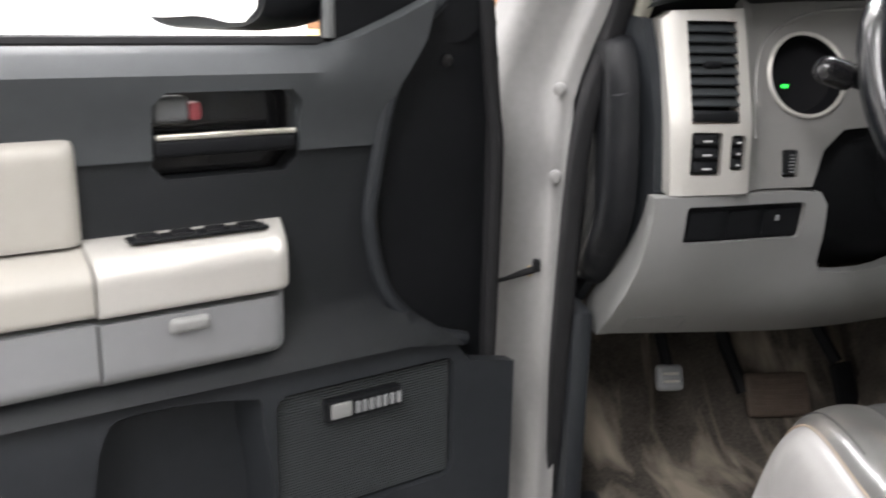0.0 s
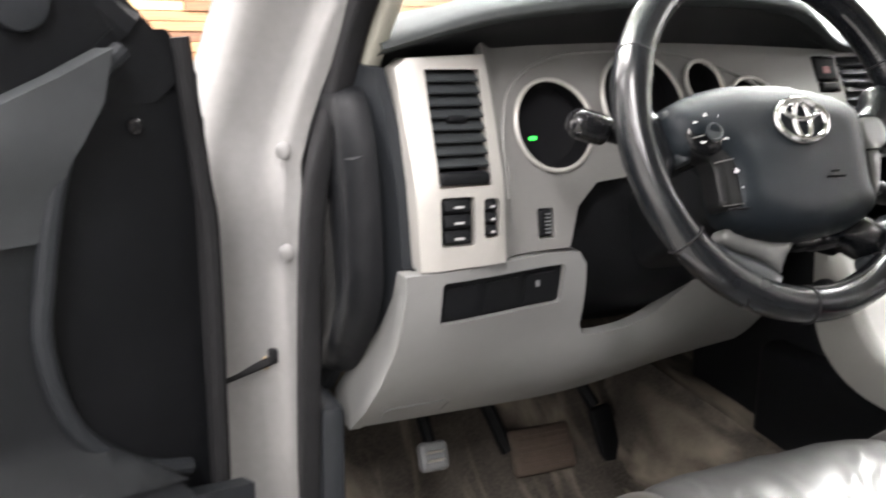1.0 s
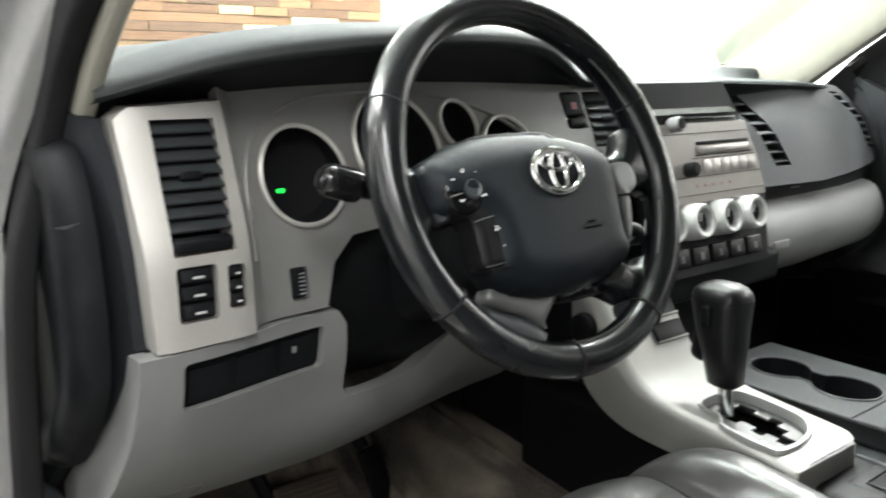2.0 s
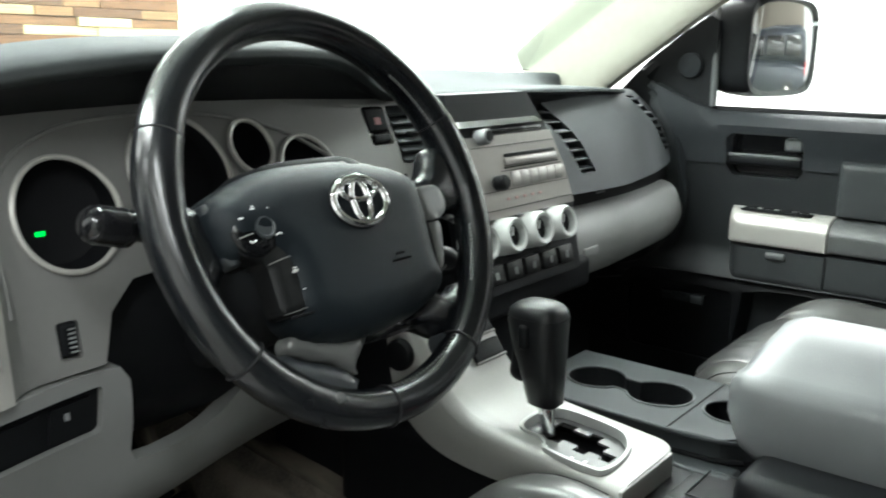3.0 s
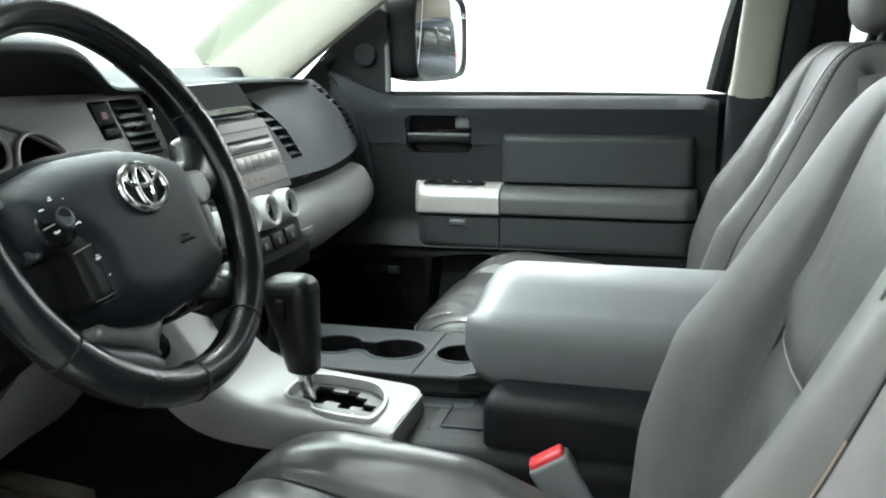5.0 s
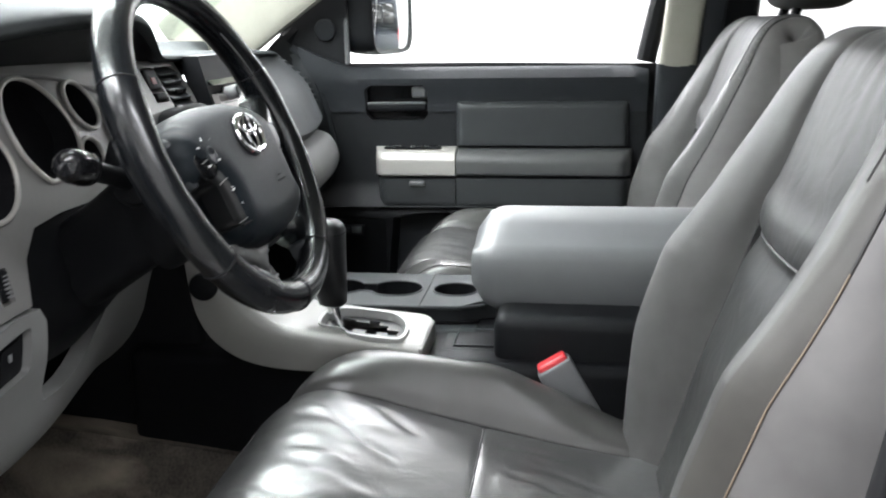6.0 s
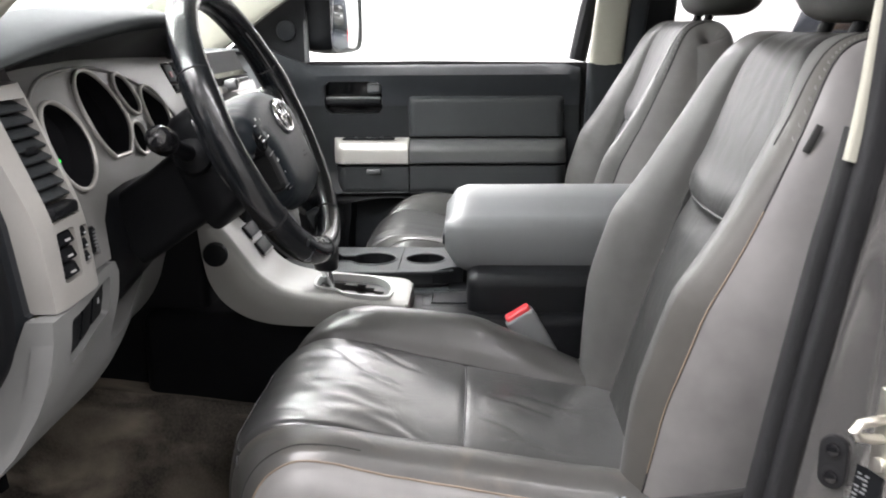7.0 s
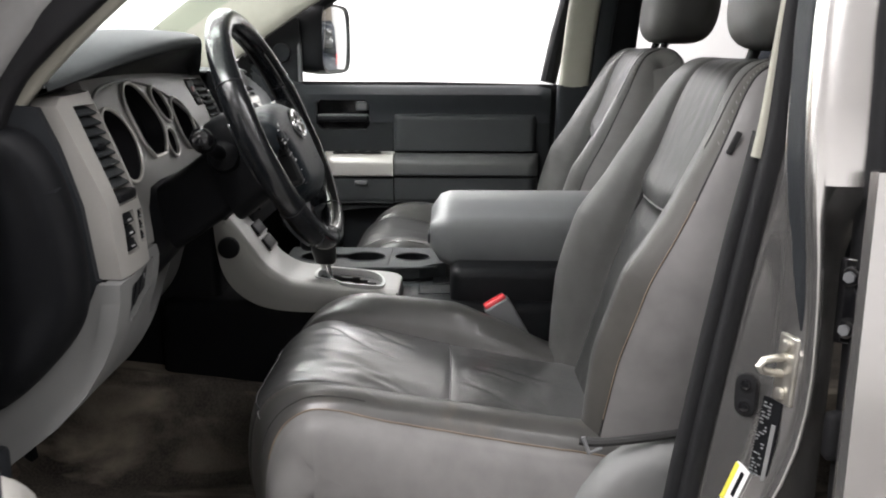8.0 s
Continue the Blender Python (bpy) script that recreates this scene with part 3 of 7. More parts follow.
# padded top with a hood over the instruments
EDGE_Z = [(-0.80, 1.234), (-0.73, 1.263), (-0.67, 1.279), (-0.58, 1.291), (-0.52, 1.296), (-0.37, 1.300), (-0.28, 1.297), (-0.22, 1.286), (-0.185, 1.264), (-0.15, 1.250), (-0.05, 1.247), (0.2, 1.246), (0.5, 1.238), (0.83, 1.222)]
EDGE_Y = [(-0.80, 0.225), (-0.76, 0.19), (-0.70, 0.155), (-0.60, 0.130), (-0.50, 0.128), (-0.42, 0.136), (-0.35, 0.153), (-0.27, 0.174), (-0.20, 0.196), (-0.12, 0.226), (0.2, 0.243), (0.35, 0.262), (0.60, 0.30), (0.83, 0.378)]
PANEL_Z = [(-0.80, 1.228), (-0.70, 1.236), (-0.60, 1.246), (-0.45, 1.251), (-0.30, 1.248), (-0.15, 1.240), (0.2, 1.236), (0.83, 1.21)]


def screen_base(x):
    return 0.60 + 0.22 * (1 - min(1, abs(x) / 0.84) ** 2)


def wide(table, x):
    return sum(soft_table(table, x + d) for d in (-0.03, -0.015, 0, 0.015, 0.03)) / 5


rows, under = [], []
for i in range(83):
    x = -0.778 + 1.608 * i / 82
    back = screen_base(x)
    ye, ze, zp = wide(EDGE_Y, x), wide(EDGE_Z, x), wide(PANEL_Z, x)
    h = smoothstep(0.0, 0.045, ze - zp)
    zc = ze + 0.004 + 0.014 * h
    rise = 0.026 * smoothstep(0.90, 0.05, x)
    pr = [(ye + 0.008 + 0.006 * h, ze - 0.004 - 0.004 * h), (ye + 0.002 * h, ze - 0.003 * h), (ye, ze + 0.002 * h), (ye + 0.005, ze + 0.004 + 0.006 * h), (ye + 0.03, ze + 0.005 + 0.011 * h), (ye + 0.10, zc + 0.002 * h), (ye + 0.16, zc - 0.002), (ye + (back - ye) * 0.65, 1.258 + 0.012 * h + 0.6 * rise), (back, 1.245 + rise), (back + 0.03, 1.21 + rise)]
    rows.append([(x, y, z) for y, z in [tuple(v)[:2] for v in spline([(a, b, 0) for a, b in pr], 5)]])
    yp = max(ye + 0.02, soft_table(CLUSTER, zp) + 0.012)
    pr = [(ye + 0.004 + 0.008 * h, ze - 0.002 - 0.006 * h), (ye + 0.02, ze - 0.006 - 0.004 * h), (ye + (yp - ye) * 0.6, zp + 0.010 + 0.008 * h), (yp, zp - 0.002), (yp + 0.02, zp - 0.02)]
    under.append([(x, y, z) for y, z in [tuple(v)[:2] for v in spline([(a, b, 0) for a, b in pr], 4)]])
part("dash_top", loft(rows), M_TOP, dash, "slate grey padded dash top with instrument hood", smooth=60)
part("hood_lining", loft(under), M_BLACK, dash, "black underside of the hood", smooth=60)
# side demist grille on the driver side
for k in range(3):
    part("demist_slot", rbox((0.012, 0.085, 0.006), 0.002, 2, pose(-0.735 + 0.02 * k, 0.40, 1.262, 0, 0, 8)), M_BLACK, dash)
part("screen_sensor", rbox((0.03, 0.02, 0.012), 0.004, 3, pose(-0.02, 0.70, 1.262)), M_BLACK, dash)

# centre stack: display, radio, climate knobs
stack_outline = [(-0.062, 0.985), (0.202, 0.985), (0.214, 1.08), (0.205, 1.14), (0.173, 1.205), (0.143, 1.250), (-0.05, 1.250), (-0.056, 1.12)]
part("stack_surround", sheet(stack_outline, [], face_stack, 0.03, 0.02), M_BLACK, dash, "black centre stack surround")
disp = [(-0.045, 1.207), (0.160, 1.207), (0.133, 1.246), (-0.045, 1.246)]
part("display", sheet(disp, [], lambda u, v, w: (u, face_stack(u, v, w)[1] - 0.008 + 0.9 * (v - 1.207) + 18 * (v - 1.207) ** 2, v), 0.006, 0.012), M_GLOSS, dash, "dark glossy display")
part("disc_slot", rbox((0.17, 0.004, 0.007), 0.002, 2, pose(*face_stack(0.07, 1.199, -0.006))), M_GLOSS, dash)
radio_outline = [(-0.045, 1.085), (0.203, 1.085), (0.194, 1.14), (0.172, 1.194), (-0.045, 1.194)]
radio = part("radio", sheet(radio_outline, [], lambda u, v, w: face_stack(u, v, w - 0.010), 0.012, 0.02), M_RADIO, dash, "glossy radio face, pale for its reflections")
part("slot", rbox((0.130, 0.003, 0.005), 0.001, 2, pose(*face_stack(0.108, 1.166, -0.0105), -15)), M_BLACK, radio)
part("slot_cover", rbox((0.135, 0.005, 0.011), 0.002, 2, pose(*face_stack(0.108, 1.157, -0.0105), -15)), M_RADIO, radio)
part("slot_shade", rbox((0.138, 0.003, 0.0022), 0.0006, 1, pose(*face_stack(0.108, 1.1495, -0.0103), -15)), M_BLACK, radio)
for v, u0, u1 in ((1.180, -0.030, 0.176), (1.1205, -0.030, 0.196), (1.096, -0.030, 0.200), (1.1455, 0.030, 0.186)):
    part("joint_line", rbox((u1 - u0, 0.0016, 0.0011), 0.0003, 1, pose(*face_stack((u0 + u1) / 2, v, -0.0102), -15)), M_BLACK, radio)
for k in range(6):
    part("preset", rbox((0.0225, 0.0022, 0.021), 0.0008, 2, pose(*face_stack(0.062 + 0.0225 * k, 1.1330, -0.0102), -15)), M_RADIO, radio)
for k in range(5):
    part("status_mark", rbox((0.007, 0.001, 0.0035), 0.0003, 1, pose(*face_stack(0.035 + 0.020 * k, 1.108, -0.0104), -15)), M_FAINT, radio, "faint red status mark")
for u, v, km in ((-0.005, 1.192, M_MIDGREY), (0.015, 1.130, M_BLACK)):
    p, q = Vector(face_stack(u, v, -0.006)), Vector(face_stack(u, v, -0.026)) + Vector((0, 0, 0.005))
    k = part("radio_knob", cyl(p, q, 0.0105, 24, bevel=0.003), km, dash, "radio knob")
    part("knob_cap", cyl(q, q + (q - p) * 0.06, 0.0075, 24), M_BLACK, k)
for k in range(4):
    u = -0.058 + 0.066 * k
    p = Vector(face_stack(u, 1.058, 0.0))
    d = Vector((0, -0.96, 0.26))
    kn = part("climate_knob", loft([[p + d * t + Vector((math.cos(a) * r, math.sin(a) * r * 0.26, math.sin(a) * r * 0.96)) for a in [j * math.tau / 32 for j in range(32)]] for t, r in ((0.0, 0.026), (0.02, 0.0255), (0.030, 0.0245), (0.034, 0.022), (0.033, 0.0175), (0.018, 0.0155))], closed=True), M_KNOB, dash, "pale grey climate knob ring")
    part("knob_face", cyl(p + d * 0.010, p + d * 0.024, 0.0158, 28, bevel=0.002), M_BLACK, kn, "black knob face")
    part("pointer", rbox((0.003, 0.002, 0.012), 0.0005, 1, Matrix.Translation(p + d * 0.0245 + Vector((0, 0, 0.006)))), M_WHITE, kn)
for k in range(5):
    u = -0.02 + 0.045 * k
    b = part("climate_button", rbox((0.038, 0.008, 0.026), 0.003, 2, pose(*face_stack(u, 1.012, -0.003), -15)), M_PADBLACK, dash)
    part("mark", rbox((0.008, 0.001, 0.010), 0.0004, 1, pose(*face_stack(u, 1.012, -0.0078), -15)), M_MIDGREY, b)
part("stack_base", rbox((0.33, 0.10, 0.05), 0.01, 3, pose(0.10, 0.20, 0.965)), M_BLACK, dash)

# passenger side: pad, vents, glove box
pad_outline = [(0.223, 1.085), (0.45, 1.080), (0.78, 1.088), (0.825, 1.10), (0.825, 1.22), (0.78, 1.232), (0.30, 1.246), (0.166, 1.248), (0.182, 1.205), (0.214, 1.14)]
vent_p = [(0.250, 1.232), (0.300, 1.232), (0.352, 1.112), (0.306, 1.112)]
vent_q = [(0.700, 1.222), (0.752, 1.219), (0.802, 1.112), (0.752, 1.112)]
part("passenger_pad", sheet(pad_outline, [vent_p, vent_q], face_pass, 0.03, 0.022), M_DASHTOP, dash, "slate grey airbag cover", smooth=50)
for (a, b, cc, d2) in (vent_p, vent_q):
    box = part("air_vent", sheet([a, b, cc, d2], [], lambda u, v, w: face_pass(u, v, w + 0.028), 0.003, 0.02), M_VOID, dash, "black slatted air vent")
    for k in range(8):
        t = (k + 0.5) / 8
        p, q = Vector(face_pass(a[0] + (d2[0] - a[0]) * t, a[1] + (d2[1] - a[1]) * t, 0.008)), Vector(face_pass(b[0] + (cc[0] - b[0]) * t, b[1] + (cc[1] - b[1]) * t, 0.008))
        part("slat", rbox(((q - p).length + 0.002, 0.014, 0.0028), 0.001, 2, Matrix.Translation((p + q) / 2) @ pose(0, 0, 0, 12)), M_CUP, box)
part("pad_ledge", sheet([(0.215, 1.040), (0.80, 1.045), (0.81, 1.092), (0.215, 1.088)], [], lambda u, v, w: (u, 0.225 + 0.3 * max(0, u - 0.4) ** 2 + w, v), 0.03, 0.04), M_BLACK, dash)
part("ledge_mark", rbox((0.03, 0.001, 0.003), 0.0005, 1, pose(0.42, 0.224, 1.066)), M_MIDGREY, dash)
rows = []
for i in range(25):
    u = 0.230 + 0.542 * i / 24
    e = min(1, (u - 0.230) / 0.03, (0.772 - u) / 0.05)
    e = math.sqrt(max(0, 1 - (1 - max(0, e)) ** 2))
    r = 0.10 * max(0, u - 0.45)
    pr = [(0.30, 1.052), (0.30 - 0.07 * e, 1.052), (0.245 - 0.05 * e, 1.04), (0.24 - 0.065 * e, 1.0), (0.245 - 0.06 * e, 0.96), (0.27 - 0.05 * e, 0.925), (0.32 - 0.02 * e, 0.895), (0.42, 0.875)]
    rows.append([(u, y + r, z) for y, z in [tuple(v)[:2] for v in spline([(a, b, 0) for a, b in pr], 5)]])
part("glove_box", loft(rows), M_GREY, dash, "light grey rounded glove box lid", smooth=60)
part("glove_latch", rbox((0.05, 0.02, 0.018), 0.004, 3, pose(0.305, 0.183, 0.985)), M_GREY, dash)
part("under_dash", rbox((1.58, 0.42, 0.20), 0.02, 2, pose(0.0, 0.60, 1.05)), M_BLACK, dash)


# ---- steering wheel ----
WC = Vector((-0.425, 0.0215, 1.171))
WT = radians(24.3)
WB, WN, WA = Vector((0, math.sin(WT), math.cos(WT))), Vector((0, -math.cos(WT), math.sin(WT))), Vector((1, 0, 0))


def onwheel(a, b, c=0.0):
    return WC + WA * a + WB * b + WN * c


wheel = thing("steering_wheel", "black leather steering wheel with grey spokes", "steering wheel", tuple(WC))
rim = []
for i in range(96):
    t = i * math.tau / 96
    r = 0.1755
    ring = []
    for k in range(20):
        s = k * math.tau / 20
        fat = 1.0 + 0.10 * (math.exp(-((math.sin(t) - 0.30) / 0.16) ** 2) * (abs(math.cos(t)) > 0.5))
        ring.append(onwheel(math.cos(t) * (r + 0.0172 * fat * math.cos(s)), math.sin(t) * (r + 0.0172 * fat * math.cos(s)), 0.0182 * fat * math.sin(s)))
    rim.append(ring)
part("rim", loft(rim + [rim[0]], closed=True, caps=False), M_LEATHER_RIM, wheel, "shiny worn black leather rim")
for deg in (24, 154, 215, 263, 302):
    t = radians(deg)
    c = onwheel(math.cos(t) * 0.1755, math.sin(t) * 0.1755)
    rad = WA * math.cos(t) + WB * math.sin(t)
    part("rim_joint", tube([c + rad * 0.0178 * math.cos(k * math.tau / 20) + WN * 0.0185 * math.sin(k * math.tau / 20) for k in range(20)], 0.0011, 6, closed=True), M_RUBBER, wheel)


def pillow(name, outline, c_edge, height, soft, thickness, material, parent, label="", step=0.006, holes=(), tilt=0.0):
    """A plate on the wheel whose edges roll back; soft: the width of the rolled edge, tilt: how much it falls away to the right."""
    loop = [Vector(p) for p in densify(outline, 0.003)]
    for h in holes:
        loop += [Vector(p) for p in densify(h, 0.003)]

    def place(u, v, w):
        d = min((p - Vector((u, v))).length for p in loop)
        k = 1 - min(1.0, d / soft)
        return onwheel(u, v, c_edge + height * math.sqrt(max(0.0, 1 - k * k)) - tilt * u - w)
    return part(name, sheet(outline, list(holes), place, thickness, step), material, parent, label, smooth=50)


def wheel_line(name, pts, c, r, material, parent, label=""):
    return part(name, tube(spline([onwheel(a, b, c) for a, b in pts], 4), r, 6), material, parent, label)


# airbag cover, its arms and the button module
hub = smooth_loop([(-0.146, 0.017), (-0.118, 0.032), (-0.078, 0.0415), (-0.018, 0.0430), (0.036, 0.0365), (0.083, 0.0205), (0.0915, -0.006), (0.0885, -0.045), (0.0865, -0.066), (0.0895, -0.080), (0.078, -0.096), (0.046, -0.1075), (0.013, -0.1115), (-0.018, -0.1130), (-0.053, -0.1090), (-0.085, -0.0985), (-0.1015, -0.0800), (-0.1015, -0.040), (-0.118, -0.030), (-0.138, -0.029), (-0.148, -0.010)])
pillow("hub_cover", hub, 0.000, 0.028, 0.034, 0.016, M_HUB, wheel, "dark slate airbag cover")
left = smooth_loop([(-0.125, 0.022), (-0.148, 0.020), (-0.166, 0.036), (-0.176, 0.030), (-0.178, 0.0), (-0.174, -0.030), (-0.162, -0.052), (-0.150, -0.052), (-0.139, -0.036), (-0.128, -0.0305), (-0.110, -0.031), (-0.112, -0.005)], 4)
pillow("spoke", left, -0.004, 0.010, 0.020, 0.018, M_LEATHER_RIM, wheel, "black leather spoke")
right = smooth_loop([(0.082, 0.020), (0.110, 0.014), (0.130, 0.022), (0.146, 0.044), (0.166, 0.046), (0.176, 0.020), (0.176, -0.030), (0.160, -0.026), (0.146, -0.024), (0.134, -0.024), (0.127, -0.018), (0.113, -0.029), (0.085, -0.031)], 4)
pillow("spoke", right, -0.006, 0.012, 0.018, 0.018, M_LEATHER_RIM, wheel, "black leather spoke")
edge_trim = smooth_loop([(-0.147, 0.0165), (-0.134, 0.0185), (-0.131, -0.005), (-0.125, -0.0285), (-0.138, -0.0305), (-0.144, -0.010)], 3)
pillow("spoke_trim", edge_trim, 0.006, 0.006, 0.006, 0.014, M_SPOKE, wheel, "glossy slate spoke trim", step=0.005)
plate = smooth_loop([(0.0935, 0.002), (0.112, 0.006), (0.126, 0.002), (0.1295, -0.012), (0.124, -0.022), (0.112, -0.0275), (0.0955, -0.0275)], 4)
pillow("spoke_trim", plate, 0.0085, 0.0018, 0.003, 0.014, M_TRIMGREY, wheel, "satin grey spoke trim", step=0.005)
key = smooth_loop([(0.0950, -0.0300), (0.1115, -0.0300), (0.1100, -0.045), (0.0990, -0.071), (0.0905, -0.0725), (0.0935, -0.050)], 4)
pillow("spoke_trim", key, 0.0080, 0.0018, 0.003, 0.014, M_TRIMGREY, wheel, "satin grey spoke trim", step=0.005)
wheel_line("trim_gap", ((0.0935, -0.029), (0.104, -0.0288), (0.114, -0.0285)), 0.011, 0.0012, M_BLACK, wheel)
wheel_line("trim_gap", ((0.0925, -0.028), (0.0905, -0.050), (0.0875, -0.0735), (0.0915, -0.0765), (0.0995, -0.0735)), 0.0095, 0.0016, M_BLACK, wheel)
wheel_line("hub_seam", ((0.086, 0.020), (0.0915, -0.006), (0.0890, -0.030)), 0.0085, 0.0013, M_BLACK, wheel)
# lower spokes: two stacked plates one side, one broad plate the other
low_l = smooth_loop([(-0.092, -0.093), (-0.070, -0.100), (-0.040, -0.108), (-0.012, -0.110), (-0.020, -0.120), (-0.0345, -0.133), (-0.036, -0.1405), (-0.056, -0.1255), (-0.085, -0.1130), (-0.099, -0.104)], 4)
pillow("lower_spoke", low_l, -0.006, 0.0045, 0.005, 0.014, M_TRIMGREY, wheel, "satin grey lower spoke", step=0.006)
foot_l = smooth_loop([(-0.099, -0.106), (-0.085, -0.1148), (-0.056, -0.1272), (-0.0365, -0.1420), (-0.038, -0.152), (-0.052, -0.170), (-0.085, -0.158), (-0.118, -0.132), (-0.126, -0.116), (-0.112, -0.108)], 4)
pillow("lower_spoke", foot_l, -0.009, 0.007, 0.006, 0.014, M_SPOKE, wheel, "glossy slate lower spoke", step=0.007)
low_r = smooth_loop([(0.040, -0.104), (0.070, -0.096), (0.088, -0.088), (0.104, -0.098), (0.122, -0.100), (0.140, -0.092), (0.142, -0.115), (0.126, -0.138), (0.108, -0.150), (0.096, -0.140), (0.082, -0.133), (0.062, -0.122), (0.036, -0.115)], 4)
pillow("lower_spoke", low_r, -0.016, 0.013, 0.014, 0.014, M_LEATHER_RIM, wheel, "black lower spoke", step=0.007)
swell = smooth_loop([(0.076, -0.138), (0.092, -0.134), (0.108, -0.146), (0.116, -0.150), (0.106, -0.166), (0.090, -0.170), (0.080, -0.158)], 4)
pillow("thumb_rest", swell, -0.006, 0.014, 0.014, 0.016, M_SPOKE, wheel, "glossy slate thumb rest", step=0.006)
under = smooth_loop([(-0.015, -0.111), (0.020, -0.111), (0.050, -0.107), (0.060, -0.118), (0.040, -0.121), (0.0, -0.119)], 3)
pillow("hub_underside", under, -0.020, 0.010, 0.008, 0.010, M_BLACK, wheel, "black underside of the hub", step=0.007)
# stitches on the inner side of the leather grips
for a0, a1, n in ((-58, -97, 22), (-36, -14, 16), (22, 48, 18)):
    for i in range(n):
        t = radians(a0 + (a1 - a0) * (i + 0.5) / n)
        for rr, cc in ((0.1605, 0.0090),):
            p = onwheel(math.cos(t) * rr, math.sin(t) * rr, cc)
            d = (WA * -math.sin(t) + WB * math.cos(t)) * 0.0017 + (WA * math.cos(t) + WB * math.sin(t)) * 0.0012
            part("stitch", tube([p - d, p, p + d], [0.0006, 0.0010, 0.0006], 5), M_THREAD, wheel)
# round audio pad with its marks, then the key block
module = smooth_loop([(-0.1375, 0.004), (-0.130, 0.0125), (-0.1135, 0.0160), (-0.098, 0.0095), (-0.088, -0.004), (-0.0815, -0.018), (-0.0765, -0.040), (-0.0700, -0.072), (-0.0725, -0.0775), (-0.108, -0.0785), (-0.1115, -0.060), (-0.1125, -0.036), (-0.128, -0.027), (-0.138, -0.014)], 4)
bed = pillow("button_module", module, 0.0180, 0.0035, 0.004, 0.020, M_PADBLACK, wheel, "satin black button module on the spoke", step=0.006)
disc = oval(-0.1135, -0.0075, 0.0235, 0.0225, n=36)
pad = pillow("audio_pad", disc, 0.0205, 0.0050, 0.016, 0.010, M_KEYGLOSS, wheel, "glossy black thumb pad with white marks", step=0.006)
face_turn = pose(0, 0, 0, 24.3)


def wheel_mark(a, b, c, w, h, turn, material, parent):
    part("mark", rbox((w, 0.0012, h), 0.0005, 1, Matrix.Translation(onwheel(a, b, c)) @ face_turn @ pose(0, 0, 0, 0, turn)), material, parent)


for a, b, w, h, turn in ((-0.1154, 0.0066, 0.0046, 0.0022, 0), (-0.1150, 0.0086, 0.0022, 0.0022, 45), (-0.1023, 0.0046, 0.0054, 0.0016, 8), (-0.1023, 0.0046, 0.0016, 0.0044, 8), (-0.1279, 0.0010, 0.0048, 0.0018, 0)):
    wheel_mark(a, b, 0.0262, w, h, turn, M_WHITE, pad)
for a, b, s in ((-0.0968, -0.0155, 1), (-0.1235, -0.0180, -1)):
    for k in (-1, 1):
        wheel_mark(a + 0.0015 * k, b, 0.0262, 0.0040, 0.0013, 38 * k * s, M_WHITE, pad)
part("thumb_button", loft([[onwheel(-0.1085 + r * math.cos(t), -0.0085 + r * math.sin(t), c) for t in [k * math.tau / 24 for k in range(24)]] for r, c in ((0.0095, 0.0245), (0.0092, 0.0275), (0.0075, 0.0280), (0.0065, 0.0268), (0.001, 0.0266))], closed=True), M_SPOKE, pad, "ringed grey centre button")
wheel_line("split_line", ((-0.1345, -0.0135), (-0.121, -0.0115)), 0.0258, 0.0006, M_SATIN, pad)
wheel_line("split_line", ((-0.097, -0.006), (-0.0885, -0.0045)), 0.0262, 0.0006, M_SATIN, pad)
wheel_line("split_line", ((-0.1125, -0.0370), (-0.100, -0.0350), (-0.0785, -0.0325)), 0.0219, 0.0006, M_SATIN, bed)
wheel_line("module_gap", ((-0.0965, 0.0120), (-0.0860, -0.004), (-0.0795, -0.018), (-0.0745, -0.040), (-0.0680, -0.073), (-0.0710, -0.0800), (-0.108, -0.0808)), 0.0222, 0.0013, M_VOID, wheel)
wheel_line("module_foot", ((-0.112, -0.0772), (-0.094, -0.0765), (-0.0745, -0.0745)), 0.0215, 0.0005, M_TRIMGREY, bed)
rocker = smooth_loop([(-0.0985, -0.0385), (-0.0800, -0.0360), (-0.0735, -0.070), (-0.0925, -0.0725)], 3)
rock = pillow("phone_keys", rocker, 0.0205, 0.0010, 0.003, 0.006, M_PADBLACK, bed, "black phone keys", step=0.006)
for u, v in ((-0.0893, -0.0462), (-0.0848, -0.0622)):
    wheel_mark(u, v, 0.0220, 0.0054, 0.0034, 8, M_WHITE, rock)
    wheel_mark(u + 0.001, v + 0.0026, 0.0220, 0.0058, 0.0012, 8, M_WHITE, rock)
# oval chrome badge of plain shapes, set in a shallow ring
BC, BTURN = (-0.0045, -0.0015), radians(-3)


def badge_loop(rx, ry, da, db, c, n=48):
    out = []
    for k in range(n):
        t = k * math.tau / n
        x, y = da + rx * math.cos(t), db + ry * math.sin(t)
        out.append(onwheel(BC[0] + x * math.cos(BTURN) - y * math.sin(BTURN), BC[1] + x * math.sin(BTURN) + y * math.cos(BTURN), c))
    return out


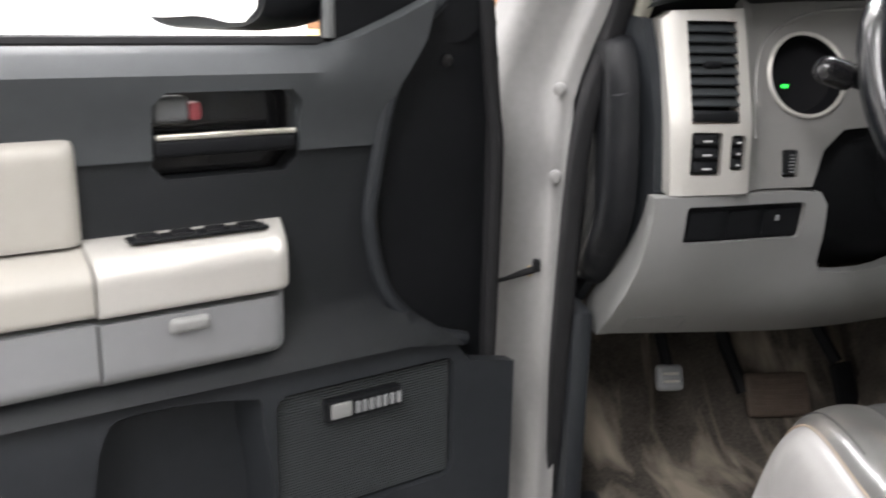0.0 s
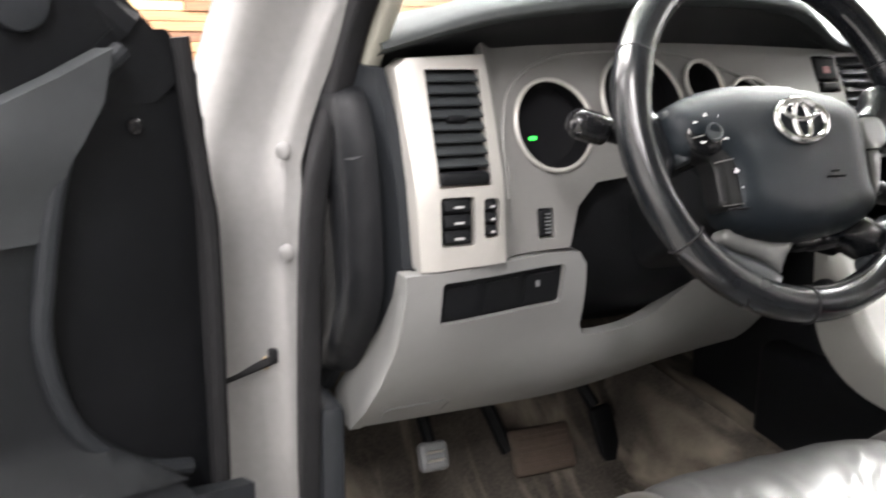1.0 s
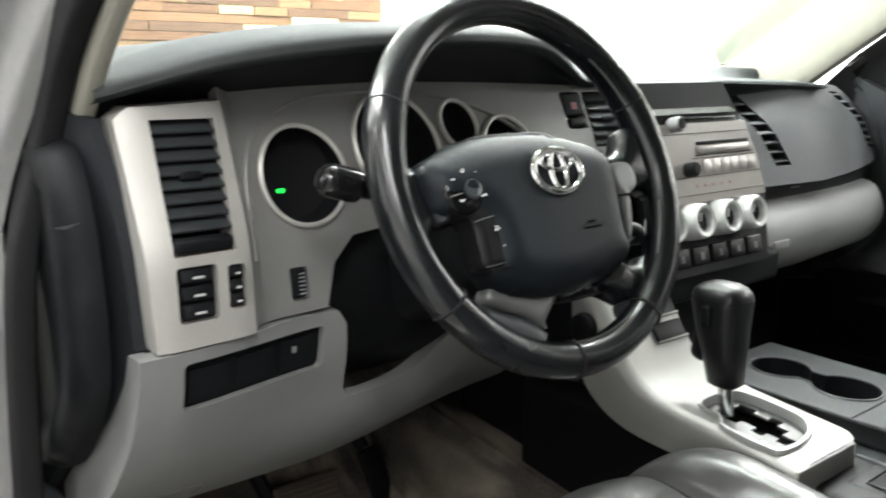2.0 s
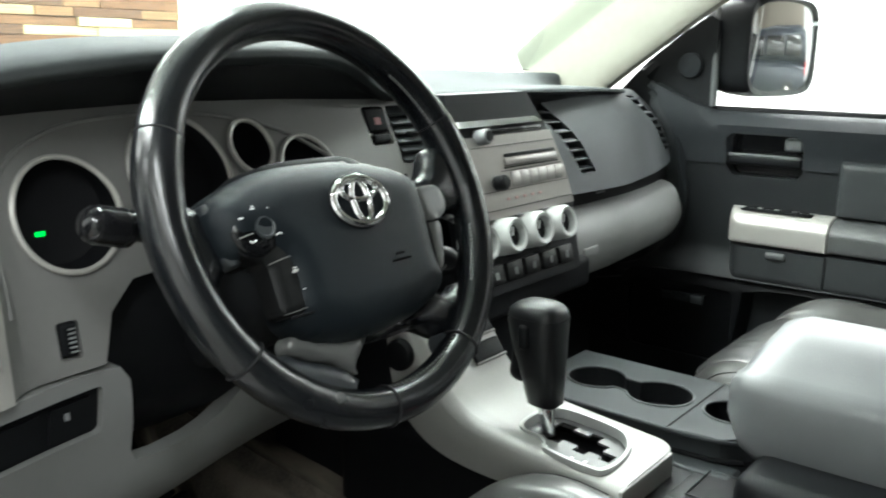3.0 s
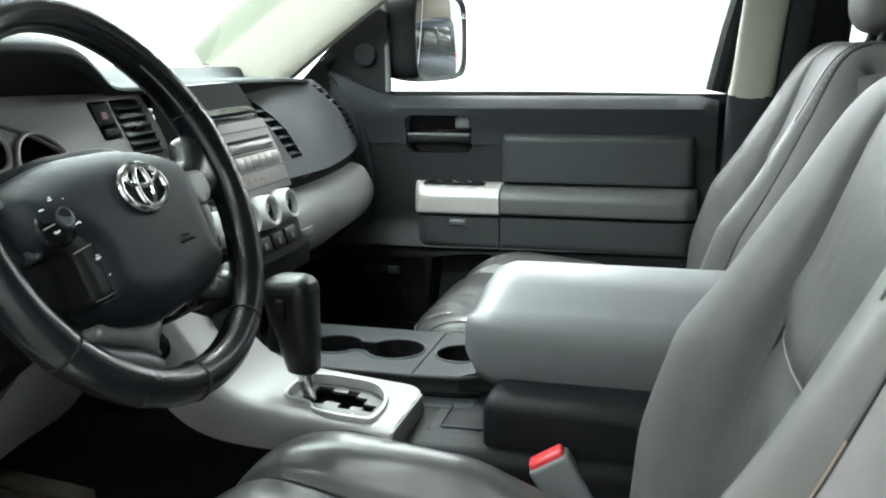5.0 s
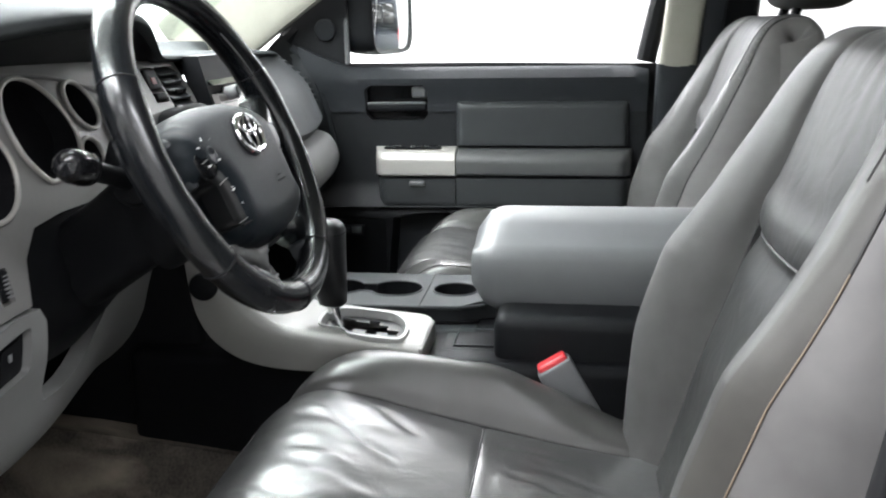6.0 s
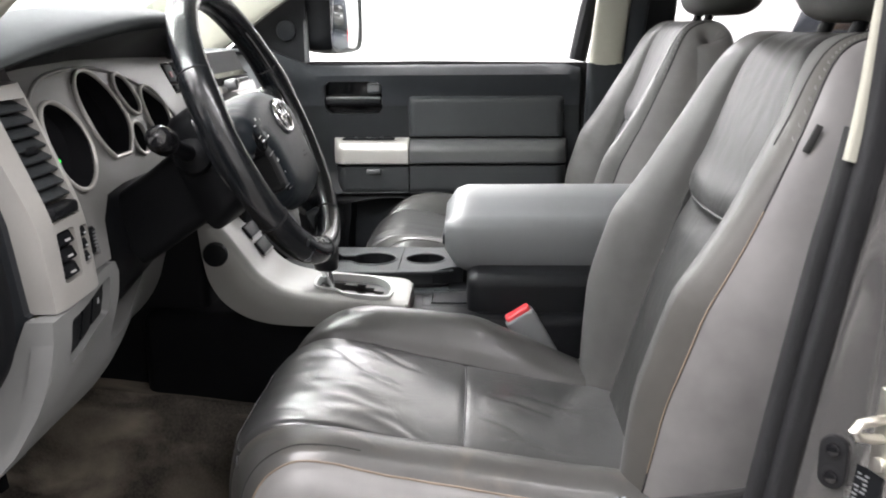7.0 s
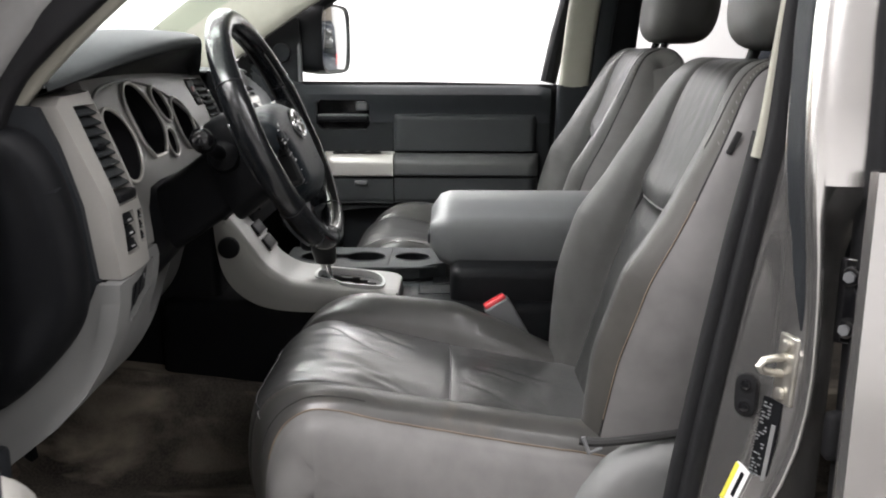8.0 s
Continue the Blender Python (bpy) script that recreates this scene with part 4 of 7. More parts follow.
badge = part("badge", tube(badge_loop(0.0305, 0.0205, 0, 0, 0.0295), 0.0034, 10, closed=True), M_CHROME, wheel, "oval chrome badge")
part("badge_ring", tube(badge_loop(0.0335, 0.0232, 0, 0, 0.0272), 0.0016, 8, closed=True), M_BLACK, badge)
part("badge_oval", tube(badge_loop(0.0095, 0.0185, 0, 0, 0.0300), 0.0028, 10, closed=True), M_CHROME, badge)
part("badge_oval", tube(badge_loop(0.0205, 0.0085, 0, 0.0095, 0.0302), 0.0026, 10, closed=True), M_CHROME, badge)
for db, w in ((-0.0585, 0.024), (-0.0530, 0.010)):
    part("airbag_mark", rbox((w, 0.0008, 0.0035), 0.0004, 1, Matrix.Translation(onwheel(0.024, db, 0.0284)) @ face_turn), M_BLACK, wheel)

# column and stalks
column = thing("steering_column", "black plastic steering column shroud", "steering column", (-0.425, 0.12, 1.1))
rows = []
for b0, c0, w, h in ((-0.012, -0.022, 0.070, 0.060), (-0.012, -0.026, 0.078, 0.067), (-0.014, -0.060, 0.084, 0.072), (-0.020, -0.085, 0.084, 0.074), (-0.026, -0.098, 0.078, 0.070), (-0.030, -0.100, 0.056, 0.050), (-0.040, -0.150, 0.054, 0.048), (-0.050, -0.210, 0.054, 0.048)):
    c = onwheel(0, b0, c0)
    rows.append([c + WA * w * math.copysign(abs(math.cos(s)) ** 0.45, math.cos(s)) + WB * h * math.copysign(abs(math.sin(s)) ** 0.45, math.sin(s)) for s in [j * math.tau / 40 for j in range(40)]])
part("shroud", loft(rows, closed=True), M_BLACK, column, "matte black column shroud")
rows = []
for v, y, x0, x1 in ((1.115, 0.215, -0.560, -0.27), (1.08, 0.20, -0.570, -0.27), (1.03, 0.190, -0.575, -0.28), (0.98, 0.200, -0.575, -0.29), (0.93, 0.245, -0.575, -0.30), (0.90, 0.30, -0.575, -0.30)):
    rows.append([(x0 + (x1 - x0) * i / 12, y + 0.02 - 0.03 * math.sin(math.pi * i / 12), v) for i in range(13)])
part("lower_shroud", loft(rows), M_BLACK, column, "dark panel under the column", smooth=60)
for s in (-1, 1):
    p = onwheel(s * 0.06, -0.005, -0.075)
    tip = Vector((-0.6276, 0.084, 1.1787)) if s < 0 else onwheel(0.165, -0.06, -0.05)
    line = spline([p, p.lerp(tip, 0.45) + Vector((0, 0.004, 0.002)), tip], 6)
    st = part("stalk", tube(line, [0.0125 - 0.003 * math.sin(i / len(line) * 3.1) for i in range(len(line))], 16), M_BLACK, column, "black control stalk")
    d = (line[-1] - line[-2]).normalized()
    if s < 0:
        part("collar", tube([p, p + d * 0.022, p + d * 0.030, p + d * 0.036], [0.026, 0.024, 0.021, 0.012], 20), M_BLACK, st, "black stalk collar")
        part("stalk_end", tube([tip - d * 0.040, tip - d * 0.036, tip - d * 0.010, tip - d * 0.003, tip + d * 0.002, tip + d * 0.004], [0.0125, 0.0155, 0.0155, 0.0140, 0.0100, 0.0030], 24), M_GLOSS, st, "glossy black twist end")
        part("end_rib", tube([tip - d * 0.030, tip - d * 0.029], 0.0159, 24), M_BLACK, st)
    else:
        part("stalk_end", tube([tip - d * 0.016, tip - d * 0.012, tip + d * 0.010, tip + d * 0.016, tip + d * 0.018], [0.009, 0.0115, 0.0125, 0.010, 0.003], 18), M_BLACK, st, "black twist end")


# ---- seats ----
CUSH_PATH = [(-0.52, 0.742), (-0.42, 0.752), (-0.35, 0.762), (-0.23, 0.785), (-0.15, 0.803), (-0.07, 0.822), (-0.01, 0.826), (0.035, 0.806), (0.058, 0.765), (0.066, 0.70), (0.058, 0.64), (0.035, 0.60)]
BACK_PATH = [(-0.43, 0.72), (-0.455, 0.76), (-0.50, 0.90), (-0.528, 0.98), (-0.552, 1.06), (-0.585, 1.16), (-0.610, 1.235), (-0.632, 1.268), (-0.665, 1.279), (-0.70, 1.268), (-0.715, 1.22), (-0.70, 1.05), (-0.65, 0.80), (-0.63, 0.70)]


def normals(line):
    out = []
    for i in range(len(line)):
        a, b = line[max(i - 1, 0)], line[min(i + 1, len(line) - 1)]
        d = (b - a).normalized()
        out.append(Vector((-d.y, d.x, 0)))
    return out


def across(control, n):
    """Half profile across a seat, mirrored: (u, k, drop) where height = k * bolster + drop."""
    half = spline(control, n)
    return [Vector((-p.x, p.y, p.z)) for p in reversed(half[1:])] + half


def groove(d, w=0.005):
    return math.exp(-(d / w) ** 2)


# folds worn into the driver's cushion: start, end (across, along), depth, half width
CREASES = [(0.10, -0.03, 0.03, -0.10, 0.0030, 0.007), (0.055, -0.055, 0.005, -0.125, 0.0034, 0.006), (0.02, -0.085, -0.005, -0.150, 0.0034, 0.005), (-0.02, -0.04, -0.03, -0.115, 0.0022, 0.007), (0.12, -0.09, 0.07, -0.16, 0.0020, 0.008), (-0.06, -0.06, -0.075, -0.14, 0.0016, 0.008), (0.02, -0.275, 0.005, -0.345, 0.0034, 0.006), (0.05, -0.30, 0.035, -0.40, 0.0026, 0.009), (-0.05, -0.26, -0.085, -0.33, 0.0030, 0.007), (-0.02, -0.255, 0.04, -0.265, 0.0024, 0.006), (-0.09, -0.28, -0.10, -0.38, 0.0024, 0.008), (-0.11, 0.0, -0.12, -0.03, 0.0026, 0.004), (-0.10, -0.12, -0.135, -0.19, 0.0018, 0.007), (0.09, -0.26, 0.10, -0.34, 0.0020, 0.008)]


def crease(u, y, u0, y0, u1, y1, depth, wide_):
    """A soft fold: a narrow valley with a low swell beside it, fading out at both ends."""
    du, dy = u1 - u0, y1 - y0
    L = math.hypot(du, dy)
    s = ((u - u0) * du + (y - y0) * dy) / L
    d = ((u - u0) * dy - (y - y0) * du) / L + 0.004 * math.sin(s * 60)
    if abs(d) > 4 * wide_ or s < -0.02 or s > L + 0.02:
        return 0.0
    end = smoothstep(-0.02, 0.02, s) * smoothstep(L + 0.02, L - 0.02, s)
    return 0.62 * depth * end * (0.7 * groove(d - 1.6 * wide_, wide_) - groove(d, wide_ * 0.7))


def seat(cx, name, label, wear, group):
    root = thing(name, label, "car seat", (cx, -0.25, 0.5), group)
    # cushion
    line = spline([(a, b, 0) for a, b in CUSH_PATH], 18)
    nrm = normals(line)
    cols = across([(0, 0, 0), (0.05, 0, 0), (0.10, 0, 0), (0.14, 0, -0.001), (0.155, 0.02, -0.003), (0.172, 0.45, 0), (0.195, 0.95, 0), (0.220, 1.0, 0), (0.240, 0.84, -0.003), (0.252, 0.62, -0.010), (0.262, 0.45, -0.014), (0.276, 0.22, -0.026), (0.288, 0.06, -0.056), (0.292, 0, -0.095), (0.286, 0, -0.135), (0.272, 0, -0.17)], 8)
    rows = []
    for p, nv in zip(line, nrm):
        y = p.x
        front = smoothstep(0.79, 0.70, p.y) if y > 0 else 0
        bi = soft_table([(-0.5, 0.0), (-0.43, 0.006), (-0.34, 0.035), (-0.237, 0.058), (-0.15, 0.048), (-0.07, 0.034), (0.0, 0.020), (0.06, 0.010)], y) * (1 - front)
        bo = soft_table([(-0.5, 0.03), (-0.41, 0.042), (-0.23, 0.036), (-0.1, 0.024), (0.0, 0.012), (0.06, 0.006)], y) * (1 - front)
        row = []
        for c in cols:
            u = c.x
            h = c.y * (bi if u * wear > 0 else bo) + c.z * (1 - 0.55 * front)
            if abs(u) < 0.15:
                h -= 0.0022 * groove(y + 0.235, 0.0045)
                h += 0.010 * (1 - (u / 0.155) ** 2) * math.sin(max(0, min(1, (y + 0.5) / 0.55)) * math.pi)
                wr = fbm(u * 1.4 + 3 * cx, y * 0.5, 0, 26) * smoothstep(-0.24, -0.10, y) + 0.7 * fbm(u * 0.6 + cx, y * 1.6, 2, 24) * smoothstep(-0.20, -0.30, y)
                h += 0.0016 * wr * (1 - front)
                if cx < 0:
                    h += sum(crease(u, y, *c) for c in CREASES) * (1 - front)
            else:
                h += 0.0006 * fbm(u * 0.5 + cx, y * 1.5, 5, 28) * (1 - front)
            h -= 0.006 * groove(abs(u) - 0.156, 0.006) * (1 - front * 0.3)
            q = Vector((cx + u, p.x, p.y)) + Vector((0, nv.x, nv.y)) * h
            q.y -= 0.055 * smoothstep(0.10, 0.285, abs(u)) * smoothstep(-0.16, 0.06, y)
            row.append(q)
        rows.append(row)
    n = len(cols)
    i0 = min(range(n), key=lambda i: abs(cols[i].x + 0.156))
    i1 = min(range(n), key=lambda i: abs(cols[i].x - 0.156))
    j0 = min(range(len(line)), key=lambda j: abs(line[j].x + 0.235) + (line[j].x > 0.05) * 9)
    mid = [r[i0:i1 + 1] for r in rows]
    part("cushion_rear", loft(mid[:j0 + 1]), M_LEATHER, root, "creased grey leather cushion", smooth=60)
    part("cushion_front", loft(mid[j0:]), M_LEATHER, root, "creased grey leather cushion", smooth=60)
    e0 = min(range(n), key=lambda i: abs(cols[i].x + 0.252))
    e1 = min(range(n), key=lambda i: abs(cols[i].x - 0.252))
    part("cushion_bolster", loft([r[e0:i0 + 1] for r in rows]), M_LEATHER_WORN if cx < 0 else M_LEATHER_EDGE, root, "grey leather side bolster", smooth=60)
    part("cushion_bolster", loft([r[i1:e1 + 1] for r in rows]), M_LEATHER_EDGE, root, "grey leather side bolster", smooth=60)
    part("cushion_side", loft([r[:e0 + 1] for r in rows]), M_VINYL_LIT, root, "smooth grey vinyl cushion side", smooth=60)
    part("cushion_side", loft([r[e1:] for r in rows]), M_VINYL_LIT, root, "smooth grey vinyl cushion side", smooth=60)
    for s in (-1, 1):
        k = min(range(n), key=lambda i: abs(cols[i].x - s * 0.252))
        edge = [r[k] + Vector((0, 0, 0.0012)) for r in rows[8:148]]
        part("piping", tube(edge, 0.0013, 6), M_PIPING if s * wear < 0 and cx < 0 else M_THREAD, root, "worn tan seam" if s * wear < 0 and cx < 0 else "")
        k2 = min(range(n), key=lambda i: abs(cols[i].x - s * 0.236))
        part("seam", tube([r[k2] + Vector((0, 0, 0.0008)) for r in rows[80:148]], 0.0008, 6), M_SEAM, root)
        k = i0 if s < 0 else i1
        part("seam", tube([r[k] + Vector((0, 0, 0.001)) for r in rows[8:132]], 0.0014, 6), M_SEAM, root)
    part("seam", tube([q + Vector((0, 0, 0.0004)) for q in rows[j0][i0:i1 + 1]], 0.0012, 6), M_SEAM, root)
    jf = min(range(len(line)), key=lambda j: abs(line[j].y - 0.785) + (line[j].x < 0.0) * 9)
    part("seam", tube([q + Vector((0, 0.001, 0.001)) for q in rows[jf][i0 - 16:i1 + 17]], 0.0010, 6), M_SEAM, root)
    # backrest
    line = spline([(a, b, 0) for a, b in BACK_PATH], 18)
    nrm = [-v for v in normals(line)]
    cols = across([(0, 0, 0), (0.15, 0, 0), (0.3, 0, 0), (0.44, 0, 0), (0.50, 0, -0.002), (0.535, 0.08, -0.003), (0.60, 0.42, 0), (0.72, 0.88, 0), (0.84, 1.0, 0), (0.93, 0.72, -0.004), (0.985, 0.25, -0.016), (1.01, 0, -0.045), (1.015, 0, -0.09), (0.99, 0, -0.13)], 7)
    rows = []
    top = next(i for i, p in enumerate(line) if p.x < -0.665)
    for j, (p, nv) in enumerate(zip(line, nrm)):
        z = p.y
        behind = smoothstep(-0.64, -0.70, p.x) if j > top - 16 else 0
        w = soft_table([(0.70, 0.235), (0.80, 0.252), (0.92, 0.268), (1.02, 0.268), (1.10, 0.256), (1.20, 0.232), (1.25, 0.210), (1.28, 0.190)], z)
        b = soft_table([(0.72, 0.03), (0.80, 0.052), (0.88, 0.070), (0.99, 0.074), (1.064, 0.048), (1.177, 0.024), (1.25, 0.010), (1.28, 0.0)], z) * (1 - behind)
        row = []
        for c in cols:
            u = c.x * w
            side = c.z * (1 - 0.4 * behind)
            h = c.y * b + side
            if abs(c.x) < 0.52:
                zs = z - 1.062 + 0.012 * (1 - (c.x / 0.5) ** 2)
                h -= (0.009 * groove(zs, 0.006 if zs > 0 else 0.030) - 0.004 * groove(zs - 0.03, 0.02)) * (1 - behind)
                h += 0.008 * (1 - (c.x / 0.52) ** 2) * (1 - behind) * math.sin(max(0, min(1, (z - 0.78) / 0.5)) * math.pi)
                h += 0.0009 * fbm(u * 2.2 + cx, z * 0.5, 4, 22) * smoothstep(1.08, 1.2, z) * (1 - behind)
            h -= 0.005 * groove(abs(c.x) - 0.53, 0.024) * (1 - behind)
            row.append(Vector((cx + u, p.x, p.y)) + Vector((0, nv.x, nv.y)) * h)
        rows.append(row)
    n = len(cols)
    i0 = min(range(n), key=lambda i: abs(cols[i].x + 0.53))
    i1 = min(range(n), key=lambda i: abs(cols[i].x - 0.53))
    j0 = min(range(top), key=lambda j: abs(line[j].y - 1.062))
    mid = [r[i0:i1 + 1] for r in rows]
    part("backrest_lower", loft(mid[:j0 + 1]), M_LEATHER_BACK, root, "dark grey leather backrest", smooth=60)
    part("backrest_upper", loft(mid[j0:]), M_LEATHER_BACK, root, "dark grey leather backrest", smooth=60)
    b0 = min(range(n), key=lambda i: abs(cols[i].x + 0.94))
    b1 = min(range(n), key=lambda i: abs(cols[i].x + 0.86))
    # only the side towards the driver door gets the lightened vinyl
    part("back_side", loft([r[:b0 + 1] for r in rows]), M_VINYL_LIT, root, "grey vinyl backrest side, lightened for door light", smooth=60)
    part("bolster_band", loft([r[b0:b1 + 1] for r in rows]), M_BAND if cx < 0 else M_LEATHER_SIDE, root, "worn grey leather band along the bolster", smooth=60)
    part("back_bolster", loft([r[b1:i0 + 1] for r in rows]), M_LEATHER_SIDE, root, "grey vinyl back bolster", smooth=60)
    part("back_bolster", loft([r[i1:] for r in rows]), M_LEATHER_SIDE, root, "grey vinyl back bolster", smooth=60)
    for s in (-1, 1):
        near = s < 0 and cx < 0
        k = min(range(n), key=lambda i: abs(cols[i].x - s * 0.94))
        part("piping", tube([r[k] for r in rows[16:top - 4]], 0.0016, 6), M_SEAM, root)
        if near:
            part("piping", tube([r[k] + Vector((-0.0012, 0.0006, 0)) for r in rows[24:80]], 0.0009, 6), M_PIPING, root, "worn tan seam")
        k2 = min(range(n), key=lambda i: abs(cols[i].x - s * 0.86))
        part("seam", tube([r[k2] for r in rows[90:top - 4]], 0.0013, 6), M_SEAM, root)
        ka, kb = sorted((k, k2))
        for j in range(92, top - 6, 3):
            p, q = rows[j][ka].lerp(rows[j][kb], 0.18 if s < 0 else 0.82), rows[j + 1][ka].lerp(rows[j + 1][kb], 0.34 if s < 0 else 0.66)
            up = Vector((0, nrm[j].x, nrm[j].y)) * 0.0008
            part("stitch", tube([p + up, (p + q) / 2 + up * 2, q + up], 0.0008, 5), M_THREAD, root)
        k = i0 if s < 0 else i1
        part("seam", tube([r[k] for r in rows[16:top - 4]], 0.0018, 6), M_SEAM, root)
    part("seam", tube([q + Vector((0, 0.0006, 0)) for q in rows[j0][i0:i1 + 1]], 0.0018, 6), M_SEAM, root)
    # headrest on two posts
    hr = []
    for i in range(17):
        a = -math.pi / 2 + math.pi * i / 16
        z = 1.377 + 0.088 * math.copysign(abs(math.sin(a)) ** 0.75, math.sin(a))
        k = max(0.02, abs(math.cos(a)) ** 0.5)
        hr.append([(cx + 0.135 * k * math.copysign(abs(math.cos(t)) ** 0.65, math.cos(t)), -0.742 - 0.12 * (z - 1.39) + 0.084 * k * math.copysign(abs(math.sin(t)) ** 0.8, math.sin(t)) , z) for t in [q * math.tau / 32 for q in range(32)]])
    part("headrest", loft(hr, closed=True), M_LEATHER_SIDE, root, "grey leather headrest", smooth=60)
    for s in (-1, 1):
        part("headrest_post", cyl((cx + s * 0.05, -0.685, 1.25), (cx + s * 0.05, -0.72, 1.35), 0.009, 12), M_BLACK, root)
    # plinth and side shields
    part("seat_base", rbox((0.44, 0.46, 0.11), 0.02, 3, pose(cx, -0.24, 0.555)), M_BLACK, root)
    for s in (-1, 1):
        ol = [(0.035, 0.60), (0.045, 0.66), (0.02, 0.672), (-0.20, 0.665), (-0.36, 0.682), (-0.41, 0.735), (-0.47, 0.785), (-0.54, 0.800), (-0.60, 0.77), (-0.62, 0.66), (-0.56, 0.575), (-0.30, 0.55), (0.0, 0.56)]
        ol = smooth_loop(ol, 3)
        rim_pts = [Vector(p) for p in densify(ol, 0.01)]

        def shield_face(u, v, w):
            k = 1 - min(1.0, min((p - Vector((u, v))).length for p in rim_pts) / 0.030)
            return (cx + s * (0.278 + 0.024 * math.sqrt(max(0.0, 1 - k * k)) - w - 0.05 * max(0, (0.66 - v))), u, v)
        part("side_shield", sheet(ol, [], shield_face, 0.022, 0.014), M_GREY, root, "light grey plastic seat shield", smooth=50)
    if cx < 0:
        belt = [(cx - 0.284, -0.408, 0.806), (cx - 0.289, -0.415, 0.786), (cx - 0.287, -0.432, 0.792)]
        part("cover_clip", tube(belt, 0.003, 8), M_MIDGREY, root, "grey trim clip at the hinge")
        part("hinge_gap", tube(spline([(cx - 0.276, -0.405, 0.797), (cx - 0.283, -0.43, 0.798), (cx - 0.284, -0.48, 0.804), (cx - 0.280, -0.54, 0.812)], 5), 0.006, 8), M_SEAM, root)
    return root


driver_seat = seat(-0.415, "front_seat", "worn grey leather front seat under the steering wheel", 1, "front seats")
passenger_seat = seat(0.485, "front_seat", "grey leather front seat with a smooth cushion", 1, "front seats")
passenger_seat.matrix_basis = pose(0.485, -0.30, 0.518)
part("tag", rbox((0.004, 0.008, 0.030), 0.0015, 2, pose(-0.650, -0.588, 1.178, 24)), M_SEAM, driver_seat, "small sewn airbag tag")


# ---- centre console ----
console = thing("centre_console", "silver and charcoal centre console with cup holders", "centre console", (0.04, 0, 0.52))
prof = [(0.175, 0.985), (0.155, 0.960), (0.130, 0.925), (0.105, 0.893), (0.070, 0.872), (0.02, 0.863), (-0.06, 0.855), (-0.135, 0.848)]
low = [(0.200, 0.985), (0.195, 0.93), (0.185, 0.885), (0.160, 0.848), (0.115, 0.822), (0.05, 0.812), (-0.06, 0.812), (-0.14, 0.815)]
gate = smooth_loop([(-0.066, 0.022), (-0.100, 0.025), (-0.128, 0.021), (-0.139, 0.008), (-0.139, -0.012), (-0.148, -0.024), (-0.159, -0.032), (-0.163, -0.060), (-0.161, -0.096), (-0.153, -0.108), (-0.120, -0.111), (-0.085, -0.104), (-0.060, -0.090), (-0.047, -0.070), (-0.045, -0.030), (-0.050, 0.008)], 4)
gcx, gcy = -0.105, -0.045
inner = [(gcx + (u - gcx) * 0.915, gcy + (v - gcy) * 0.930) for u, v in gate]
mid_ring = [(gcx + (u - gcx) * 0.945, gcy + (v - gcy) * 0.955) for u, v in gate]
pl = spline([(a, b, 0) for a, b in prof], 18)
ll = spline([(a, b, 0) for a, b in low], 18)
rows = []
for p, q in zip(pl, ll):
    into = max(0.0, -0.107 - p.x)
    cut = 0.028 - math.sqrt(max(0.0, 0.028 ** 2 - into ** 2))
    top = [(-0.158 + (0.133 - cut) * k / 36, p.x - 0.002, p.y + 0.003 + 0.001 * min(1, k / 6, (36 - k) / 4)) for k in range(37)]
    rows.append([(-0.172, q.x, q.y), (-0.173, q.x * 0.6 + p.x * 0.4, q.y * 0.6 + p.y * 0.4), (-0.172, q.x * 0.15 + p.x * 0.85, q.y * 0.15 + p.y * 0.85), (-0.167, p.x, p.y - 0.001)] + top + [(-0.019 - cut, p.x, p.y - 0.003), (-0.017 - cut, p.x, p.y - 0.010), (-0.016 - cut, p.x, p.y - 0.045)])
bm = loft(rows)
bmesh.ops.delete(bm, geom=[f for f in bm.faces if inside(mid_ring, *f.calc_center_median()[:2]) and f.calc_center_median().z > 0.84], context="FACES")
part("shift_panel", bm, M_SHIFT, console, "champagne silver shifter panel", smooth=50)
for y, z in ((0.1415, 0.947), (0.1215, 0.919)):
    slot_cup = part("socket_slot", rbox((0.062, 0.006, 0.026), 0.003, 3, pose(-0.062, y - 0.001, z + 0.004, -37)), M_BLACK, console, "black socket slot")
    part("slot_rim", rbox((0.066, 0.004, 0.004), 0.0015, 2, pose(-0.062, y - 0.010, z - 0.006, -37)), M_SATIN, slot_cup)
part("side_knob", cyl((-0.168, 0.172, 0.935), (-0.186, 0.170, 0.935), 0.020, 24, bevel=0.005), M_BLACK, console, "black round knob")
part("panel_end", rbox((0.128, 0.006, 0.045), 0.003, 2, pose(-0.108, -0.137, 0.828)), M_SHIFT, console)


def gate_place(u, v, w):
    return (u, v, 0.8665 + 0.085 * v - w)


part("gate_ring", sheet(gate, [inner], lambda u, v, w: gate_place(u, v, w - 0.002), 0.016, 0.008), M_KNOB, console, "pale shift gate ring", smooth=60)
slot = [(-0.108, 0.002), (-0.064, 0.000), (-0.062, -0.022), (-0.072, -0.022), (-0.072, -0.042), (-0.062, -0.042), (-0.062, -0.058), (-0.078, -0.058), (-0.078, -0.074), (-0.094, -0.074), (-0.094, -0.092), (-0.114, -0.092), (-0.114, -0.078), (-0.106, -0.078), (-0.106, -0.062), (-0.118, -0.062), (-0.118, -0.046), (-0.104, -0.046), (-0.104, -0.026), (-0.116, -0.026), (-0.116, -0.010)]
part("gate_well", sheet(inner, [], lambda u, v, w: gate_place(u, v, w + 0.030), 0.004, 0.012), M_VOID, console, "black shift gate well")
